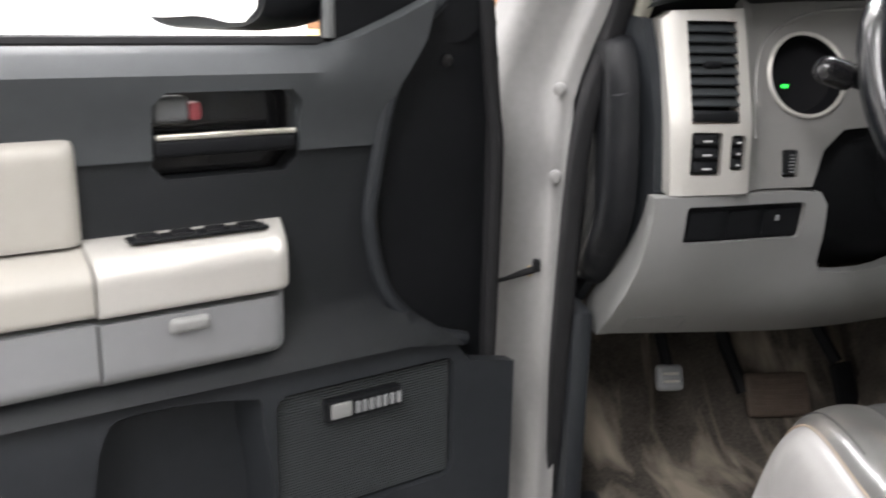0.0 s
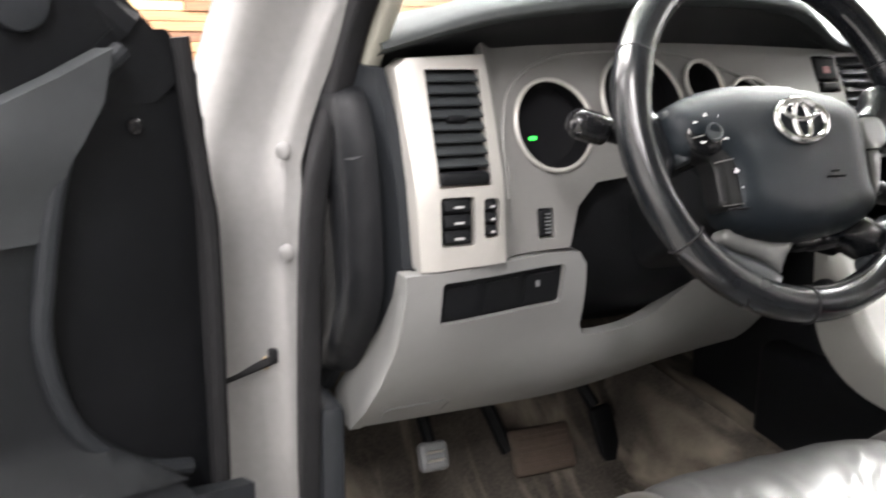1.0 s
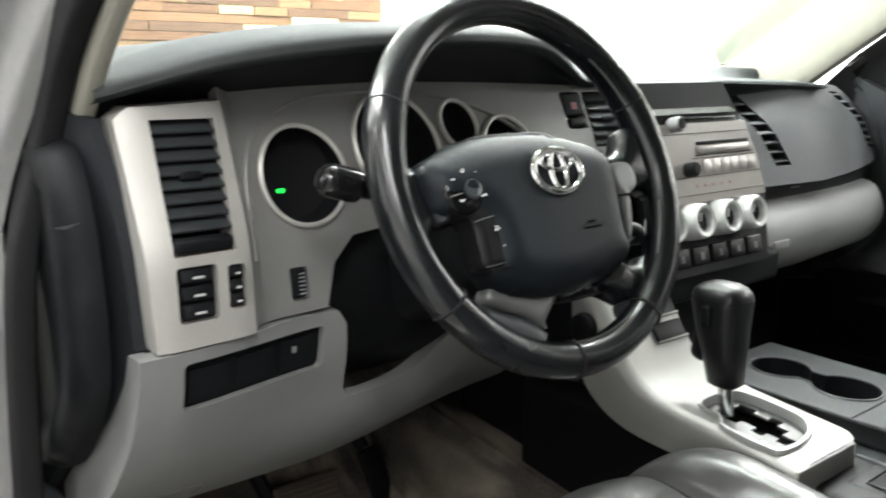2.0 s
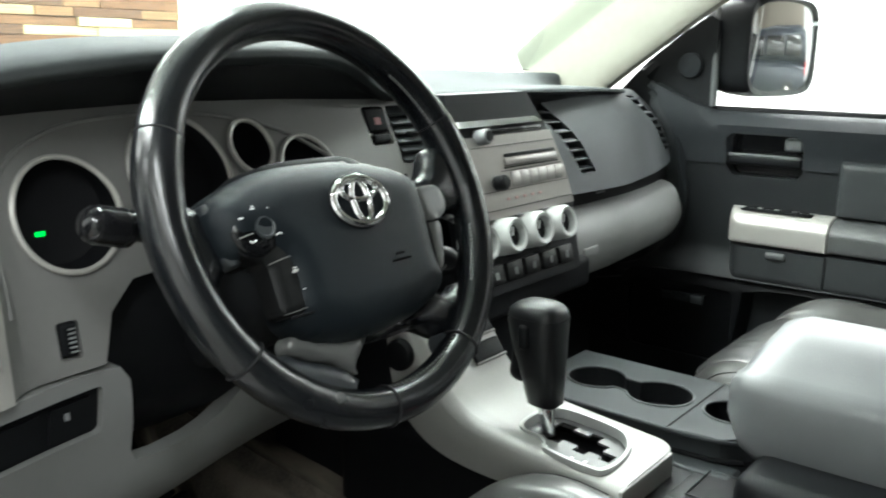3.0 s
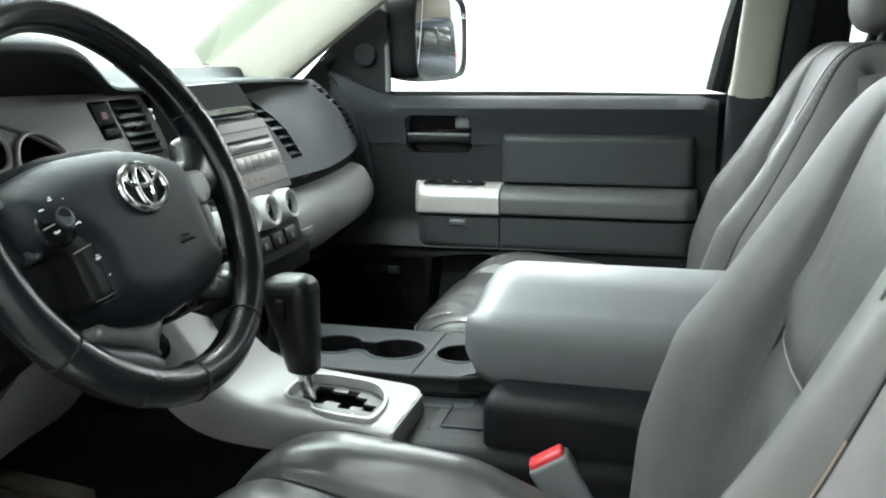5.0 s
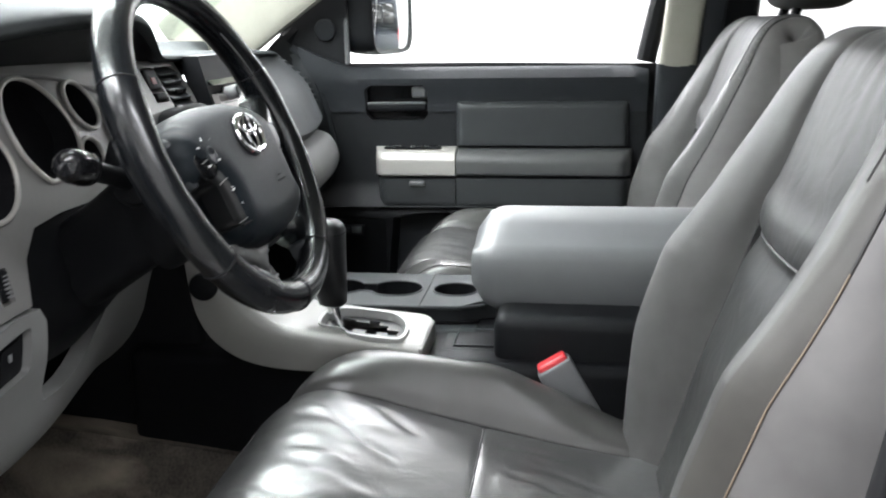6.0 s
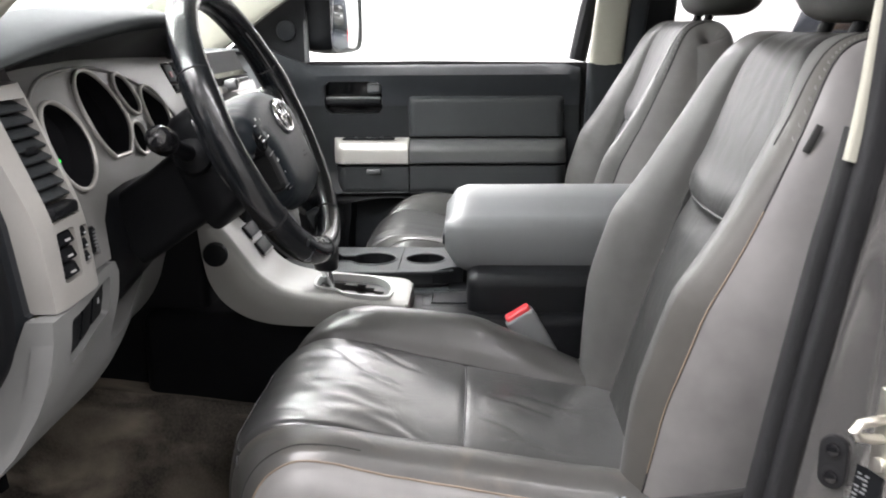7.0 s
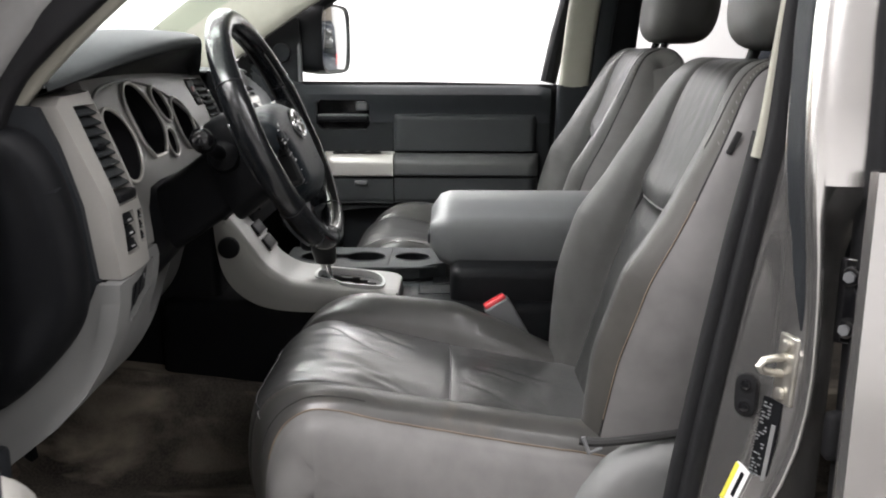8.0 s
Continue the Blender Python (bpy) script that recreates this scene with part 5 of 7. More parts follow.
gp = part("gate_plate", sheet(inner, [slot], lambda u, v, w: gate_place(u, v, w + 0.011), 0.003, 0.012), M_GATE, console, "dull steel gate plate with a stepped slot", smooth=0)
for u, v in ((-0.136, -0.020), (-0.138, -0.056), (-0.134, -0.072), (-0.140, -0.090)):
    part("gate_mark", rbox((0.008, 0.004, 0.001), 0.0003, 1, Matrix.Translation(gate_place(u, v, 0.0105))), M_WHITE, gp)
lever = thing("gear_lever", "black leather gear lever on a chrome stem", "gear lever", (-0.07, 0.02, 0.86))
part("stem", cyl((-0.098, -0.002, 0.85), (-0.098, 0.014, 0.925), 0.009, 16), M_CHROME, lever, "chrome stem")
kn = []
for z, rx, ry, cy in ((0.888, 0.014, 0.015, 0.004), (0.892, 0.020, 0.020, 0.005), (0.93, 0.024, 0.026, 0.010), (0.965, 0.028, 0.032, 0.016), (0.992, 0.030, 0.0355, 0.019), (1.000, 0.0300, 0.0355, 0.019), (1.007, 0.0280, 0.0335, 0.019), (1.0125, 0.0235, 0.0285, 0.018), (1.0165, 0.0160, 0.0200, 0.017), (1.0185, 0.0070, 0.0090, 0.016)):
    kn.append([(-0.098 + rx * math.copysign(abs(math.cos(t)) ** 0.7, math.cos(t)), cy + ry * math.copysign(abs(math.sin(t)) ** 0.7, math.sin(t)), z) for t in [k * math.tau / 28 for k in range(28)]])
part("grip", loft(kn, closed=True), M_GRIP, lever, "black leather grip", smooth=60)
part("grip_seam", tube([(-0.098 + 0.0302 * math.copysign(abs(math.cos(t)) ** 0.7, math.cos(t)), 0.019 + 0.0357 * math.copysign(abs(math.sin(t)) ** 0.7, math.sin(t)), 0.9985) for t in [k * math.tau / 28 for k in range(28)]], 0.0007, 5, closed=True), M_VOID, lever)
part("front_ridge", rbox((0.026, 0.030, 0.075), 0.012, 3, pose(-0.102, 0.034, 0.950, 8)), M_BLACK, lever)
part("lock_button", rbox((0.012, 0.014, 0.03), 0.004, 3, pose(-0.126, 0.020, 0.978)), M_BLACK, lever)

# cup holder block and body below
cup1 = [(0.092, 0.006)] + [(0.112 + 0.042 * math.cos(math.radians(a)), 0.048 + 0.042 * math.sin(math.radians(a))) for a in range(240, -61, -12)] + [(0.132, 0.006)] + [(0.110 + 0.045 * math.cos(math.radians(a)), -0.050 + 0.045 * math.sin(math.radians(a))) for a in range(60, -241, -12)]
cup3 = oval(0.112, -0.152, 0.038, 0.038)
block = [(0.012, 0.12), (0.205, 0.12), (0.205, -0.225), (0.060, -0.225), (0.05, -0.20), (0.022, -0.17), (0.016, -0.10), (0.012, -0.02)]
part("cup_holder", sheet(block, [cup1, cup3], lambda u, v, w: (u, v, 0.852 - w), 0.060, 0.016), M_CUP, console, "charcoal cup holder block")
for cpt in (cup1, cup3):
    cu, cv = sum(p[0] for p in cpt) / len(cpt), sum(p[1] for p in cpt) / len(cpt)
    part("cup_well", loft([[(cu + (x - cu) * k, cv + (y - cv) * k, z) for x, y in cpt] for k, z in ((1.0, 0.851), (0.94, 0.80), (0.9, 0.77), (0.05, 0.768))], closed=True, caps="last"), M_BLACK, console, "black cup well")
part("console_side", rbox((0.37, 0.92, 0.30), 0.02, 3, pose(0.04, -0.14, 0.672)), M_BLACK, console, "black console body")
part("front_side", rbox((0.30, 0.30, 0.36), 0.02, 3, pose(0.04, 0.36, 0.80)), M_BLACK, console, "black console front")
part("cup_joint", rbox((0.190, 0.0018, 0.002), 0.0005, 1, pose(0.110, -0.104, 0.8525)), M_BLACK, console)
part("side_tray", rbox((0.110, 0.115, 0.060), 0.010, 3, pose(-0.046, -0.208, 0.793)), M_BLACK, console, "black side tray")
part("pocket_rim", tube([(-0.046 + u * 0.036, -0.210 + v * 0.037, 0.8245) for u, v in ((-1, -1), (-1, 1), (1, 1), (1, -1))], 0.0016, 6, closed=True), M_CUP, console)
# thin black plate on the tray paints the dark of a recess
part("coin_pocket", rbox((0.072, 0.074, 0.004), 0.010, 3, pose(-0.046, -0.210, 0.8222)), M_VOID, console, "flat black plate drawn as the coin pocket's hollow")
part("tray_floor", rbox((0.040, 0.285, 0.014), 0.005, 3, pose(-0.004, -0.058, 0.818)), M_CUP, console, "slate tray beside the shifter")
part("tray_gap", tube([(0.0105, 0.10, 0.826), (0.0085, -0.10, 0.827), (0.0125, -0.165, 0.827), (0.030, -0.198, 0.826)], 0.0035, 8), M_VOID, console)
part("tray_edge", tube([(0.0135, 0.10, 0.850), (0.0105, -0.10, 0.851), (0.0145, -0.165, 0.851), (0.032, -0.198, 0.849), (0.05, -0.205, 0.845)], 0.0035, 8), M_CUP, console)
for cpt in (cup1, cup3):
    part("cup_lip", tube([(x, y, 0.8525) for x, y in cpt], 0.0018, 6, closed=True), M_SLATE, console)
part("bin", rbox((0.36, 0.44, 0.14), 0.02, 3, pose(0.055, -0.455, 0.815)), M_BLACK, console, "black storage bin")
# armrest lid
rows = []
for i in range(25):
    t = i / 24
    y = -0.195 - 0.46 * t
    e = min(1, t / 0.10, (1 - t) / 0.05)
    e = math.sqrt(max(0.0, 1 - (1 - e) ** 2))
    zt = 1.000 - 0.012 * (1 - e)
    zb = 0.865 + 0.010 * (1 - min(1, t / 0.10))
    x0, x1 = -0.055 + 0.02 * (1 - e), 0.225 - 0.02 * (1 - e)
    cy = 0.94
    ring = [(x0 + 0.03, zb), (x0 + 0.006, zb + 0.006), (x0, zb + 0.02), (x0 + 0.001, 0.93), (x0 + 0.003, 0.948), (x0 + 0.007, 0.957), (x0 + 0.014, 0.9635), (x0 + 0.024, 0.968), (x0 + 0.05, zt - 0.022), (x0 + 0.075, zt - 0.010), (x0 + 0.105, zt - 0.002), ((x0 + x1) / 2, zt + 0.002), (x1 - 0.105, zt - 0.002), (x1 - 0.075, zt - 0.010), (x1 - 0.05, zt - 0.022), (x1 - 0.024, 0.968), (x1 - 0.014, 0.9635), (x1 - 0.007, 0.957), (x1 - 0.003, 0.948), (x1 - 0.001, 0.93), (x1, zb + 0.02), (x1 - 0.006, zb + 0.006), (x1 - 0.03, zb)]
    rows.append([(a, y, cy + (b - cy) * (0.55 + 0.45 * e)) for a, b in ring])
arm = thing("armrest_lid", "wide light grey vinyl armrest lid of the console", "armrest", (0.08, -0.42, 0.88))
part("lid", loft(rows, closed=True), M_ARM, arm, "light grey padded lid", smooth=50)

part("hinge_line", tube([(-0.055 + 0.280 * k / 12, -0.622, 0.985 + 0.012 * math.sin(math.pi * k / 12)) for k in range(13)], 0.002, 6), M_BLACK, arm)
part("lid_latch", rbox((0.06, 0.010, 0.022), 0.004, 3, pose(0.085, -0.192, 0.905)), M_DASH, arm, "dark latch under the lid front")

# seat belt buckle
buckle = thing("seat_belt_buckle", "grey seat belt buckle with a red release button", "seat belt buckle", (-0.13, -0.36, 0.72))
d = pose(-0.140, -0.345, 0.782, -30, 0, 8)
part("housing", rbox((0.030, 0.052, 0.10), 0.006, 3, d), M_MIDGREY, buckle, "grey buckle housing")
part("release_button", rbox((0.022, 0.044, 0.018), 0.004, 3, d @ pose(0, 0, 0.048)), M_RED, buckle, "red release button")


# ---- doors ----
def door_map(side):
    if side == "passenger":
        return lambda u, z, w: Vector((0.842 - w, 0.32 - u, z))
    a = radians(62)
    d, n = Vector((-math.sin(a), -math.cos(a), 0)), Vector((math.cos(a), -math.sin(a), 0))
    o = Vector((-1.0, 0.22, 0)) + d * 0.051
    return lambda u, z, w: o + d * u + n * w + Vector((0, 0, z))


def make_door(side, name, label):
    D = door_map(side)
    base = D(0.4, 0.5, 0)
    root = thing(name, label, "car door", tuple(base), kind="structure")

    def flat(w0):
        return lambda u, v, w: D(u, v, w0 - w)

    def bulge(u0, u1, z0, z1, depth, ef, er, eb, et, w0=0.0, nu=30, nz=18):
        """A padded form rising off the door; e*: how far each edge is rounded."""
        def ease(t, e):
            return 1.0 if e <= 0 else math.sqrt(max(0.0, 1 - (1 - min(1.0, t / e)) ** 2))
        rows = []
        for i in range(nu + 1):
            u = u0 + (u1 - u0) * (0.5 - 0.5 * math.cos(math.pi * i / nu))
            a = min(ease(u - u0, ef), ease(u1 - u, er))
            row = []
            for j in range(nz + 1):
                z = z0 + (z1 - z0) * (0.5 - 0.5 * math.cos(math.pi * j / nz))
                b = min(ease(z - z0, eb), ease(z1 - z, et))
                row.append(D(u, z, w0 + depth * a * b))
            rows.append([D(u, z0, w0 - 0.004)] + row + [D(u, z1, w0 - 0.004)])
        rows = [[D(u0, z0 + (z1 - z0) * (0.5 - 0.5 * math.cos(math.pi * max(0, min(nz, j)) / nz)), w0 - 0.004) for j in range(-1, nz + 2)]] + rows + [[D(u1, z0 + (z1 - z0) * (0.5 - 0.5 * math.cos(math.pi * max(0, min(nz, j)) / nz)), w0 - 0.004) for j in range(-1, nz + 2)]]
        return loft(rows)

    first = -0.115
    # upper panel with handle opening, lower panel with pocket
    def upper_place(u, v, w):
        return D(u, v, 0.012 + 0.016 * smoothstep(1.10, 1.17, v) - 0.028 * smoothstep(1.172, 1.193, v) * smoothstep(0.10, 0.14, u) - w)
    bm = sheet([(0.066, 1.085), (0.162, 1.085), (0.162, 1.138), (0.174, 1.150), (0.304, 1.150), (0.316, 1.138), (0.316, 1.085), (0.84, 1.085), (0.84, 1.183), (0.80, 1.192), (0.13, 1.192), (0.10, 1.202), (0.05, 1.222), (0.0, 1.245), (0.012, 1.20), (0.045, 1.15)], [], upper_place, 0.03, 0.018)
    # the passenger trim takes the darker, shaded copy
    part("upper_trim", bm, M_DOORTOP_SHADED if side == "passenger" else M_DASHTOP, root, "slate grey upper door trim", smooth=50)
    mid = [(0.066, 1.085), (0.162, 1.085), (0.162, 1.078), (0.176, 1.064), (0.304, 1.064), (0.316, 1.078), (0.316, 1.085), (0.84, 1.085), (0.84, 0.862), (0.20, 0.856), (0.05, 0.855), (-0.03, 0.842), (0.045, 0.90), (0.072, 0.98), (0.076, 1.03)]
    part("middle_trim", sheet(mid, [], lambda u, v, w: D(u, v, 0.006 + 0.05 * smoothstep(0.90, 0.858, v) - w), 0.03, 0.02), M_DOORMID, root, "dark charcoal middle door trim", smooth=50)
    # handle cup
    part("handle_cup", sheet(rrect(0.158, 1.060, 0.320, 1.154, 0.014), [], lambda u, v, w: D(u, v, -0.028 - w), 0.004, 0.03), M_GLOSS, root, "dark handle recess")
    part("pull_handle", rbox((0.150, 0.030, 0.020), 0.006, 3, Matrix.Translation(D(0.239, 1.096, -0.002)) @ door_turn(side)), M_BLACK, root, "dark pull handle")
    part("handle_edge", rbox((0.146, 0.006, 0.006), 0.002, 3, Matrix.Translation(D(0.239, 1.1065, 0.012)) @ door_turn(side)), M_LATCH if side == "passenger" else M_STEEL, root, "bright handle edge")
    part("lock_lever", rbox((0.036, 0.020, 0.026), 0.006, 3, Matrix.Translation(D(0.294, 1.132, -0.002)) @ door_turn(side)), M_LATCH, root, "grey lock lever")
    if side == "driver":
        part("lock_flag", rbox((0.012, 0.012, 0.018), 0.003, 2, Matrix.Translation(D(0.270, 1.130, 0.002)) @ door_turn(side)), M_DARKRED, root, "dull red unlocked flag")
    # padded insert, armrest, drawer; passenger copies are darkened as cabin shade
    arm_lo, arm_hi, low_lo, pad_lo = (0.930, 1.001, 0.845, 1.002) if side == "passenger" else (0.946, 1.014, 0.872, 1.010)
    part("pad", bulge(0.386, 0.80, pad_lo, 1.112, 0.022, 0.016, 0.016, 0.004, 0.016, 0.004), M_DOORPAD_SHADED if side == "passenger" else M_PAD, root, "padded insert darkened for the cabin's shade" if side == "passenger" else "pale grey padded insert", smooth=60)
    part("armrest_front", bulge(0.184, 0.3888, arm_lo, arm_hi, 0.056, 0.03, 0.001, 0.006, 0.030, 0.004), M_SILVER, root, "champagne silver armrest front", smooth=60)
    part("armrest", bulge(0.3892, 0.81, arm_lo + 0.002, arm_hi - 0.003, 0.055, 0.001, 0.03, 0.006, 0.030, 0.004), M_DOORARM_SHADED if side == "passenger" else M_PAD, root, "grey vinyl armrest", smooth=60)
    drawer = part("lower_pad", bulge(0.190, 0.3888, low_lo, arm_lo - 0.001, 0.052, 0.03, 0.001, 0.02, 0.002, 0.004), M_DOORPAD_SHADED if side == "passenger" else M_MIDGREY, root, "grey lower pad", smooth=60)
    part("lower_pad", bulge(0.3892, 0.81, low_lo + 0.001, arm_lo + 0.001, 0.052, 0.001, 0.03, 0.02, 0.002, 0.004), M_DOORPAD_SHADED if side == "passenger" else M_MIDGREY, root, "grey lower pad", smooth=60)
    part("latch", rbox((0.040, 0.012, 0.015), 0.005, 3, Matrix.Translation(D(0.304 if side == "driver" else 0.294, arm_lo - 0.015, 0.056)) @ door_turn(side)), M_GREY if side == "driver" else M_LATCH, drawer, "pale latch")
    sw = part("window_switches", rbox((0.140, 0.022, 0.004), 0.002, 2, Matrix.Translation(D(0.280, arm_hi - 0.001, 0.028)) @ door_turn(side)), M_BLACK, root, "black window switch plate")
    for k in range(4):
        part("switch", rbox((0.022, 0.016, 0.006), 0.002, 2, Matrix.Translation(D(0.229 + 0.034 * k, arm_hi + 0.001, 0.029)) @ door_turn(side)), M_GLOSS, sw)
    # lower panel with map pocket and loudspeaker; blacker passenger side stands in for shade
    pocket = smooth_loop([(0.228, 0.600), (0.228, 0.80), (0.245, 0.832), (0.36, 0.842), (0.39, 0.825), (0.405, 0.75), (0.415, 0.60)], 3)
    low = [(first, 0.45), (first, 0.80), (-0.045, 0.815), (-0.02, 0.845), (0.20, 0.856), (0.84, 0.866), (0.84, 0.45)]
    spk = rrect(-0.022, 0.668, 0.212, 0.826, 0.016)
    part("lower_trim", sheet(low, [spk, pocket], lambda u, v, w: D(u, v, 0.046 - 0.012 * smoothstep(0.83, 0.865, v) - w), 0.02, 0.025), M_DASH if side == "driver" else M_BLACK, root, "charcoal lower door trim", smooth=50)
    rows = [[D(0.32 + (u - 0.32) * k, 0.72 + (v - 0.72) * k, w) for u, v in densify(pocket, 0.03)] for k, w in ((1.0, 0.045), (0.96, 0.02), (0.9, -0.01), (0.02, -0.012))]
    part("map_pocket", loft(rows, closed=True, caps="last"), M_DASH, root, "dark map pocket", smooth=50)
    grille = part("speaker_grille", sheet(rrect(-0.024, 0.666, 0.214, 0.828, 0.016), [], lambda u, v, w: D(u, v, 0.036 - w), 0.006, 0.03), M_BLACK, root, "black ribbed loudspeaker grille")
    for k in range(44):
        z = 0.673 + 0.0034 * k
        part("rib", rbox((0.226, 0.004, 0.0017), 0.0, 1, Matrix.Translation(D(0.095, z, 0.037)) @ door_turn(side)), M_DASHTOP if side == "driver" else M_BLACK, grille, smooth=0)
    lamp = part("courtesy_lamp", rbox((0.098, 0.014, 0.026), 0.003, 2, Matrix.Translation(D(0.105, 0.794, 0.043)) @ door_turn(side)), M_BLACK, root, "door courtesy lamp")
    part("lens", rbox((0.026, 0.006, 0.018), 0.002, 2, Matrix.Translation(D(0.136, 0.795, 0.050)) @ door_turn(side)), M_GREY if side == "driver" else M_DASHTOP, lamp, "pale lens")
    for k in range(7):
        part("rib", rbox((0.006, 0.006, 0.014), 0.001, 1, Matrix.Translation(D(0.115 - 0.009 * k, 0.794, 0.050)) @ door_turn(side)), M_MIDGREY if side == "driver" else M_DASH, lamp)
    # front end of the door: curved rim and dark cheek
    cheek = [(first, 0.45), (first, 1.22), (-0.08, 1.262), (-0.02, 1.262), (0.0, 1.245), (0.075, 1.06), (0.075, 0.98), (0.045, 0.89), (-0.05, 0.80), (-0.06, 0.45)]
    if side == "passenger":
        cheek = [(u, min(v, 1.19 + 0.4 * (u + 0.115))) for u, v in cheek]
    part("front_cheek", sheet(cheek, [], lambda u, v, w: D(u, v, -0.004 - 0.10 * max(0, -u - 0.02) - w), 0.03, 0.03), M_BLACK if side == "driver" else M_DASHTOP, root, "dark front end of the door", smooth=50)
    arc = spline([D(-0.018, 1.243, 0.010), D(0.020, 1.208, 0.014), D(0.050, 1.14, 0.012), D(0.070, 1.05, 0.010), D(0.076, 0.99, 0.010), D(0.055, 0.91, 0.012), D(0.0, 0.855, 0.016), D(-0.06, 0.83, 0.012)], 6)
    part("cheek_rim", tube(arc, 0.009, 10), M_DASH, root, "charcoal curved rim")
    part("edge_seal", tube(spline([D(first + 0.012, 0.46, 0.0), D(first + 0.01, 0.8, 0.004), D(first + 0.008, 1.05, 0.004), D(first + 0.012, 1.12, 0.0), D(-0.09, 1.255 if side == "driver" else 1.19, -0.004)], 6), 0.010, 10), M_RUBBER, root)
    part("screw", cyl(D(-0.033, 1.175, -0.004), D(-0.033, 1.175, 0.003), 0.008, 14, bevel=0.002), M_GLOSS, root)
    # window frame, glass and mirror sail
    fr = spline([D(0.835, 1.20, -0.02), D(0.86, 1.32, -0.03), D(0.90, 1.50, -0.06), D(0.86, 1.60, -0.09), D(0.60, 1.66, -0.12), D(0.42, 1.62, -0.11), D(0.22, 1.46, -0.07), D(0.04, 1.33, -0.04), D(-0.04, 1.26, -0.02)], 6)
    part("window_frame", tube(fr, 0.024, 10), M_BLACK, root, "black window frame")
    part("sill_seal", tube([D(0.10, 1.194, -0.018), D(0.45, 1.194, -0.018), D(0.835, 1.188, -0.018)], 0.008, 8), M_RUBBER, root)
    sail = [(0.118, 1.185), (0.03, 1.195), (-0.06, 1.195), (-0.10, 1.225), (-0.03, 1.295), (0.05, 1.355), (0.10, 1.385), (0.118, 1.375)]
    part("mirror_sail", sheet(sail, [], lambda u, v, w: D(u, v, -0.005 - w), 0.02, 0.03), M_BLACK, root, "black mirror sail")
    part("tweeter", cyl(D(0.065, 1.283, -0.006), D(0.065, 1.283, 0.006), 0.026, 28, bevel=0.003), M_DASH, root, "round tweeter grille")
    part("sail_seal", tube([D(0.118, 1.20, -0.004), D(0.115, 1.30, -0.010), D(0.105, 1.40, -0.028)], 0.007, 8), M_LATCH, root, "grey strip at the quarter glass")
    gl = [(0.11, 1.175), (0.83, 1.175), (0.86, 1.32), (0.895, 1.50), (0.85, 1.59), (0.60, 1.65), (0.43, 1.61), (0.22, 1.46), (0.11, 1.38)]
    g = part("glass", sheet(gl, [], lambda u, v, w: D(u, v, -0.024 - 0.25 * max(0, v - 1.2) * 0.8 - w), 0.004, 0.2), M_GLASS, root, "clear side window", smooth=0)
    g.visible_shadow = False
    # painted outer skin
    skin = [(first, 0.42), (0.86, 0.42), (0.86, 1.19), (first, 1.19)]
    part("outer_skin", sheet(skin, [], lambda u, v, w: D(u, v, -0.12 - 0.02 * math.sin(max(0, min(1, (v - 0.42) / 0.78)) * math.pi) + w), 0.012, 0.08), M_PAINT, root, "silver painted outer skin")
    # door ends inside narrow gaps are black in place of the gap's shade
    for u in (first + 0.006, 0.855):
        part("door_end", rbox((0.012, 0.12, 0.76), 0.003, 2, Matrix.Translation(D(u, 0.80, -0.065)) @ door_turn(side)), M_RUBBER if u < 0 or side == "passenger" else M_PAINT, root)
    # outside mirror
    MZ = 1.322 if side == "passenger" else 1.308
    m = part("mirror_housing", mirror_shell(D, MZ), M_BLACK, root, "black door mirror housing", smooth=50)
    t = door_turn(side)
    part("mirror_glass", sheet(smooth_loop([(-0.124, -0.080), (0.0, -0.088), (0.112, -0.090), (0.130, -0.07), (0.133, 0.072), (0.115, 0.092), (0.0, 0.095), (-0.124, 0.092)], 4), [], mirror_place(side, D, MZ), 0.004, 0.012), M_MIRROR, m, "rectangular mirror glass", smooth=30)
    part("mirror_arm", rbox((0.07, 0.12, 0.08), 0.02, 3, Matrix.Translation(D(0.07, 1.27, -0.085)) @ t), M_BLACK, root)
    return root


def door_turn(side):
    """Turn of a box whose x runs along the door and y into it."""
    return pose(0, 0, 0, 0, 0, -90) if side == "passenger" else pose(0, 0, 0, 0, 0, 90 - 62)


def mirror_shell(D, mz):
    """Housing of a door mirror, hollow towards the rear."""
    rows = []
    for t, k in ((0.20, 0.86), (0.205, 0.97), (0.195, 1.0), (0.17, 1.0), (0.14, 0.97), (0.11, 0.90), (0.085, 0.75), (0.07, 0.5), (0.066, 0.1)):
        ring = []
        for j in range(40):
            a = j * math.tau / 40
            ca, sa = math.copysign(abs(math.cos(a)) ** 0.4, math.cos(a)), math.copysign(abs(math.sin(a)) ** 0.4, math.sin(a))
            w = -0.160 - 0.148 * k * ca
            ring.append(D(t + 0.17 * (-0.160 - w), mz + 0.104 * k * sa, w))
        rows.append(ring)
    return loft(rows, closed=True, caps="last")


def mirror_place(side, D, mz):
    """Carries the mirror's own (u outwards, v up) to space, turned a little to the driver."""
    def place(u, v, w):
        dome = -(u * u + v * v) / 2.8 if side == "passenger" else 0.0
        return D(0.206 - w + 0.17 * u + dome, mz + v, -0.163 - u)
    return place


make_door("passenger", "door_2", "closed passenger door in slate and grey with silver armrest")
make_door("driver", "door_1", "wide open driver door in slate and grey with silver armrest")

# ---- front jamb of the open door ----
jamb = [(-0.985, 0.47), (-0.965, 0.43), (-0.95, 0.40), (-0.92, 0.385), (-0.88, 0.36), (-0.862, 0.345), (-0.858, 0.325), (-0.85, 0.31), (-0.838, 0.305)]
rows = []
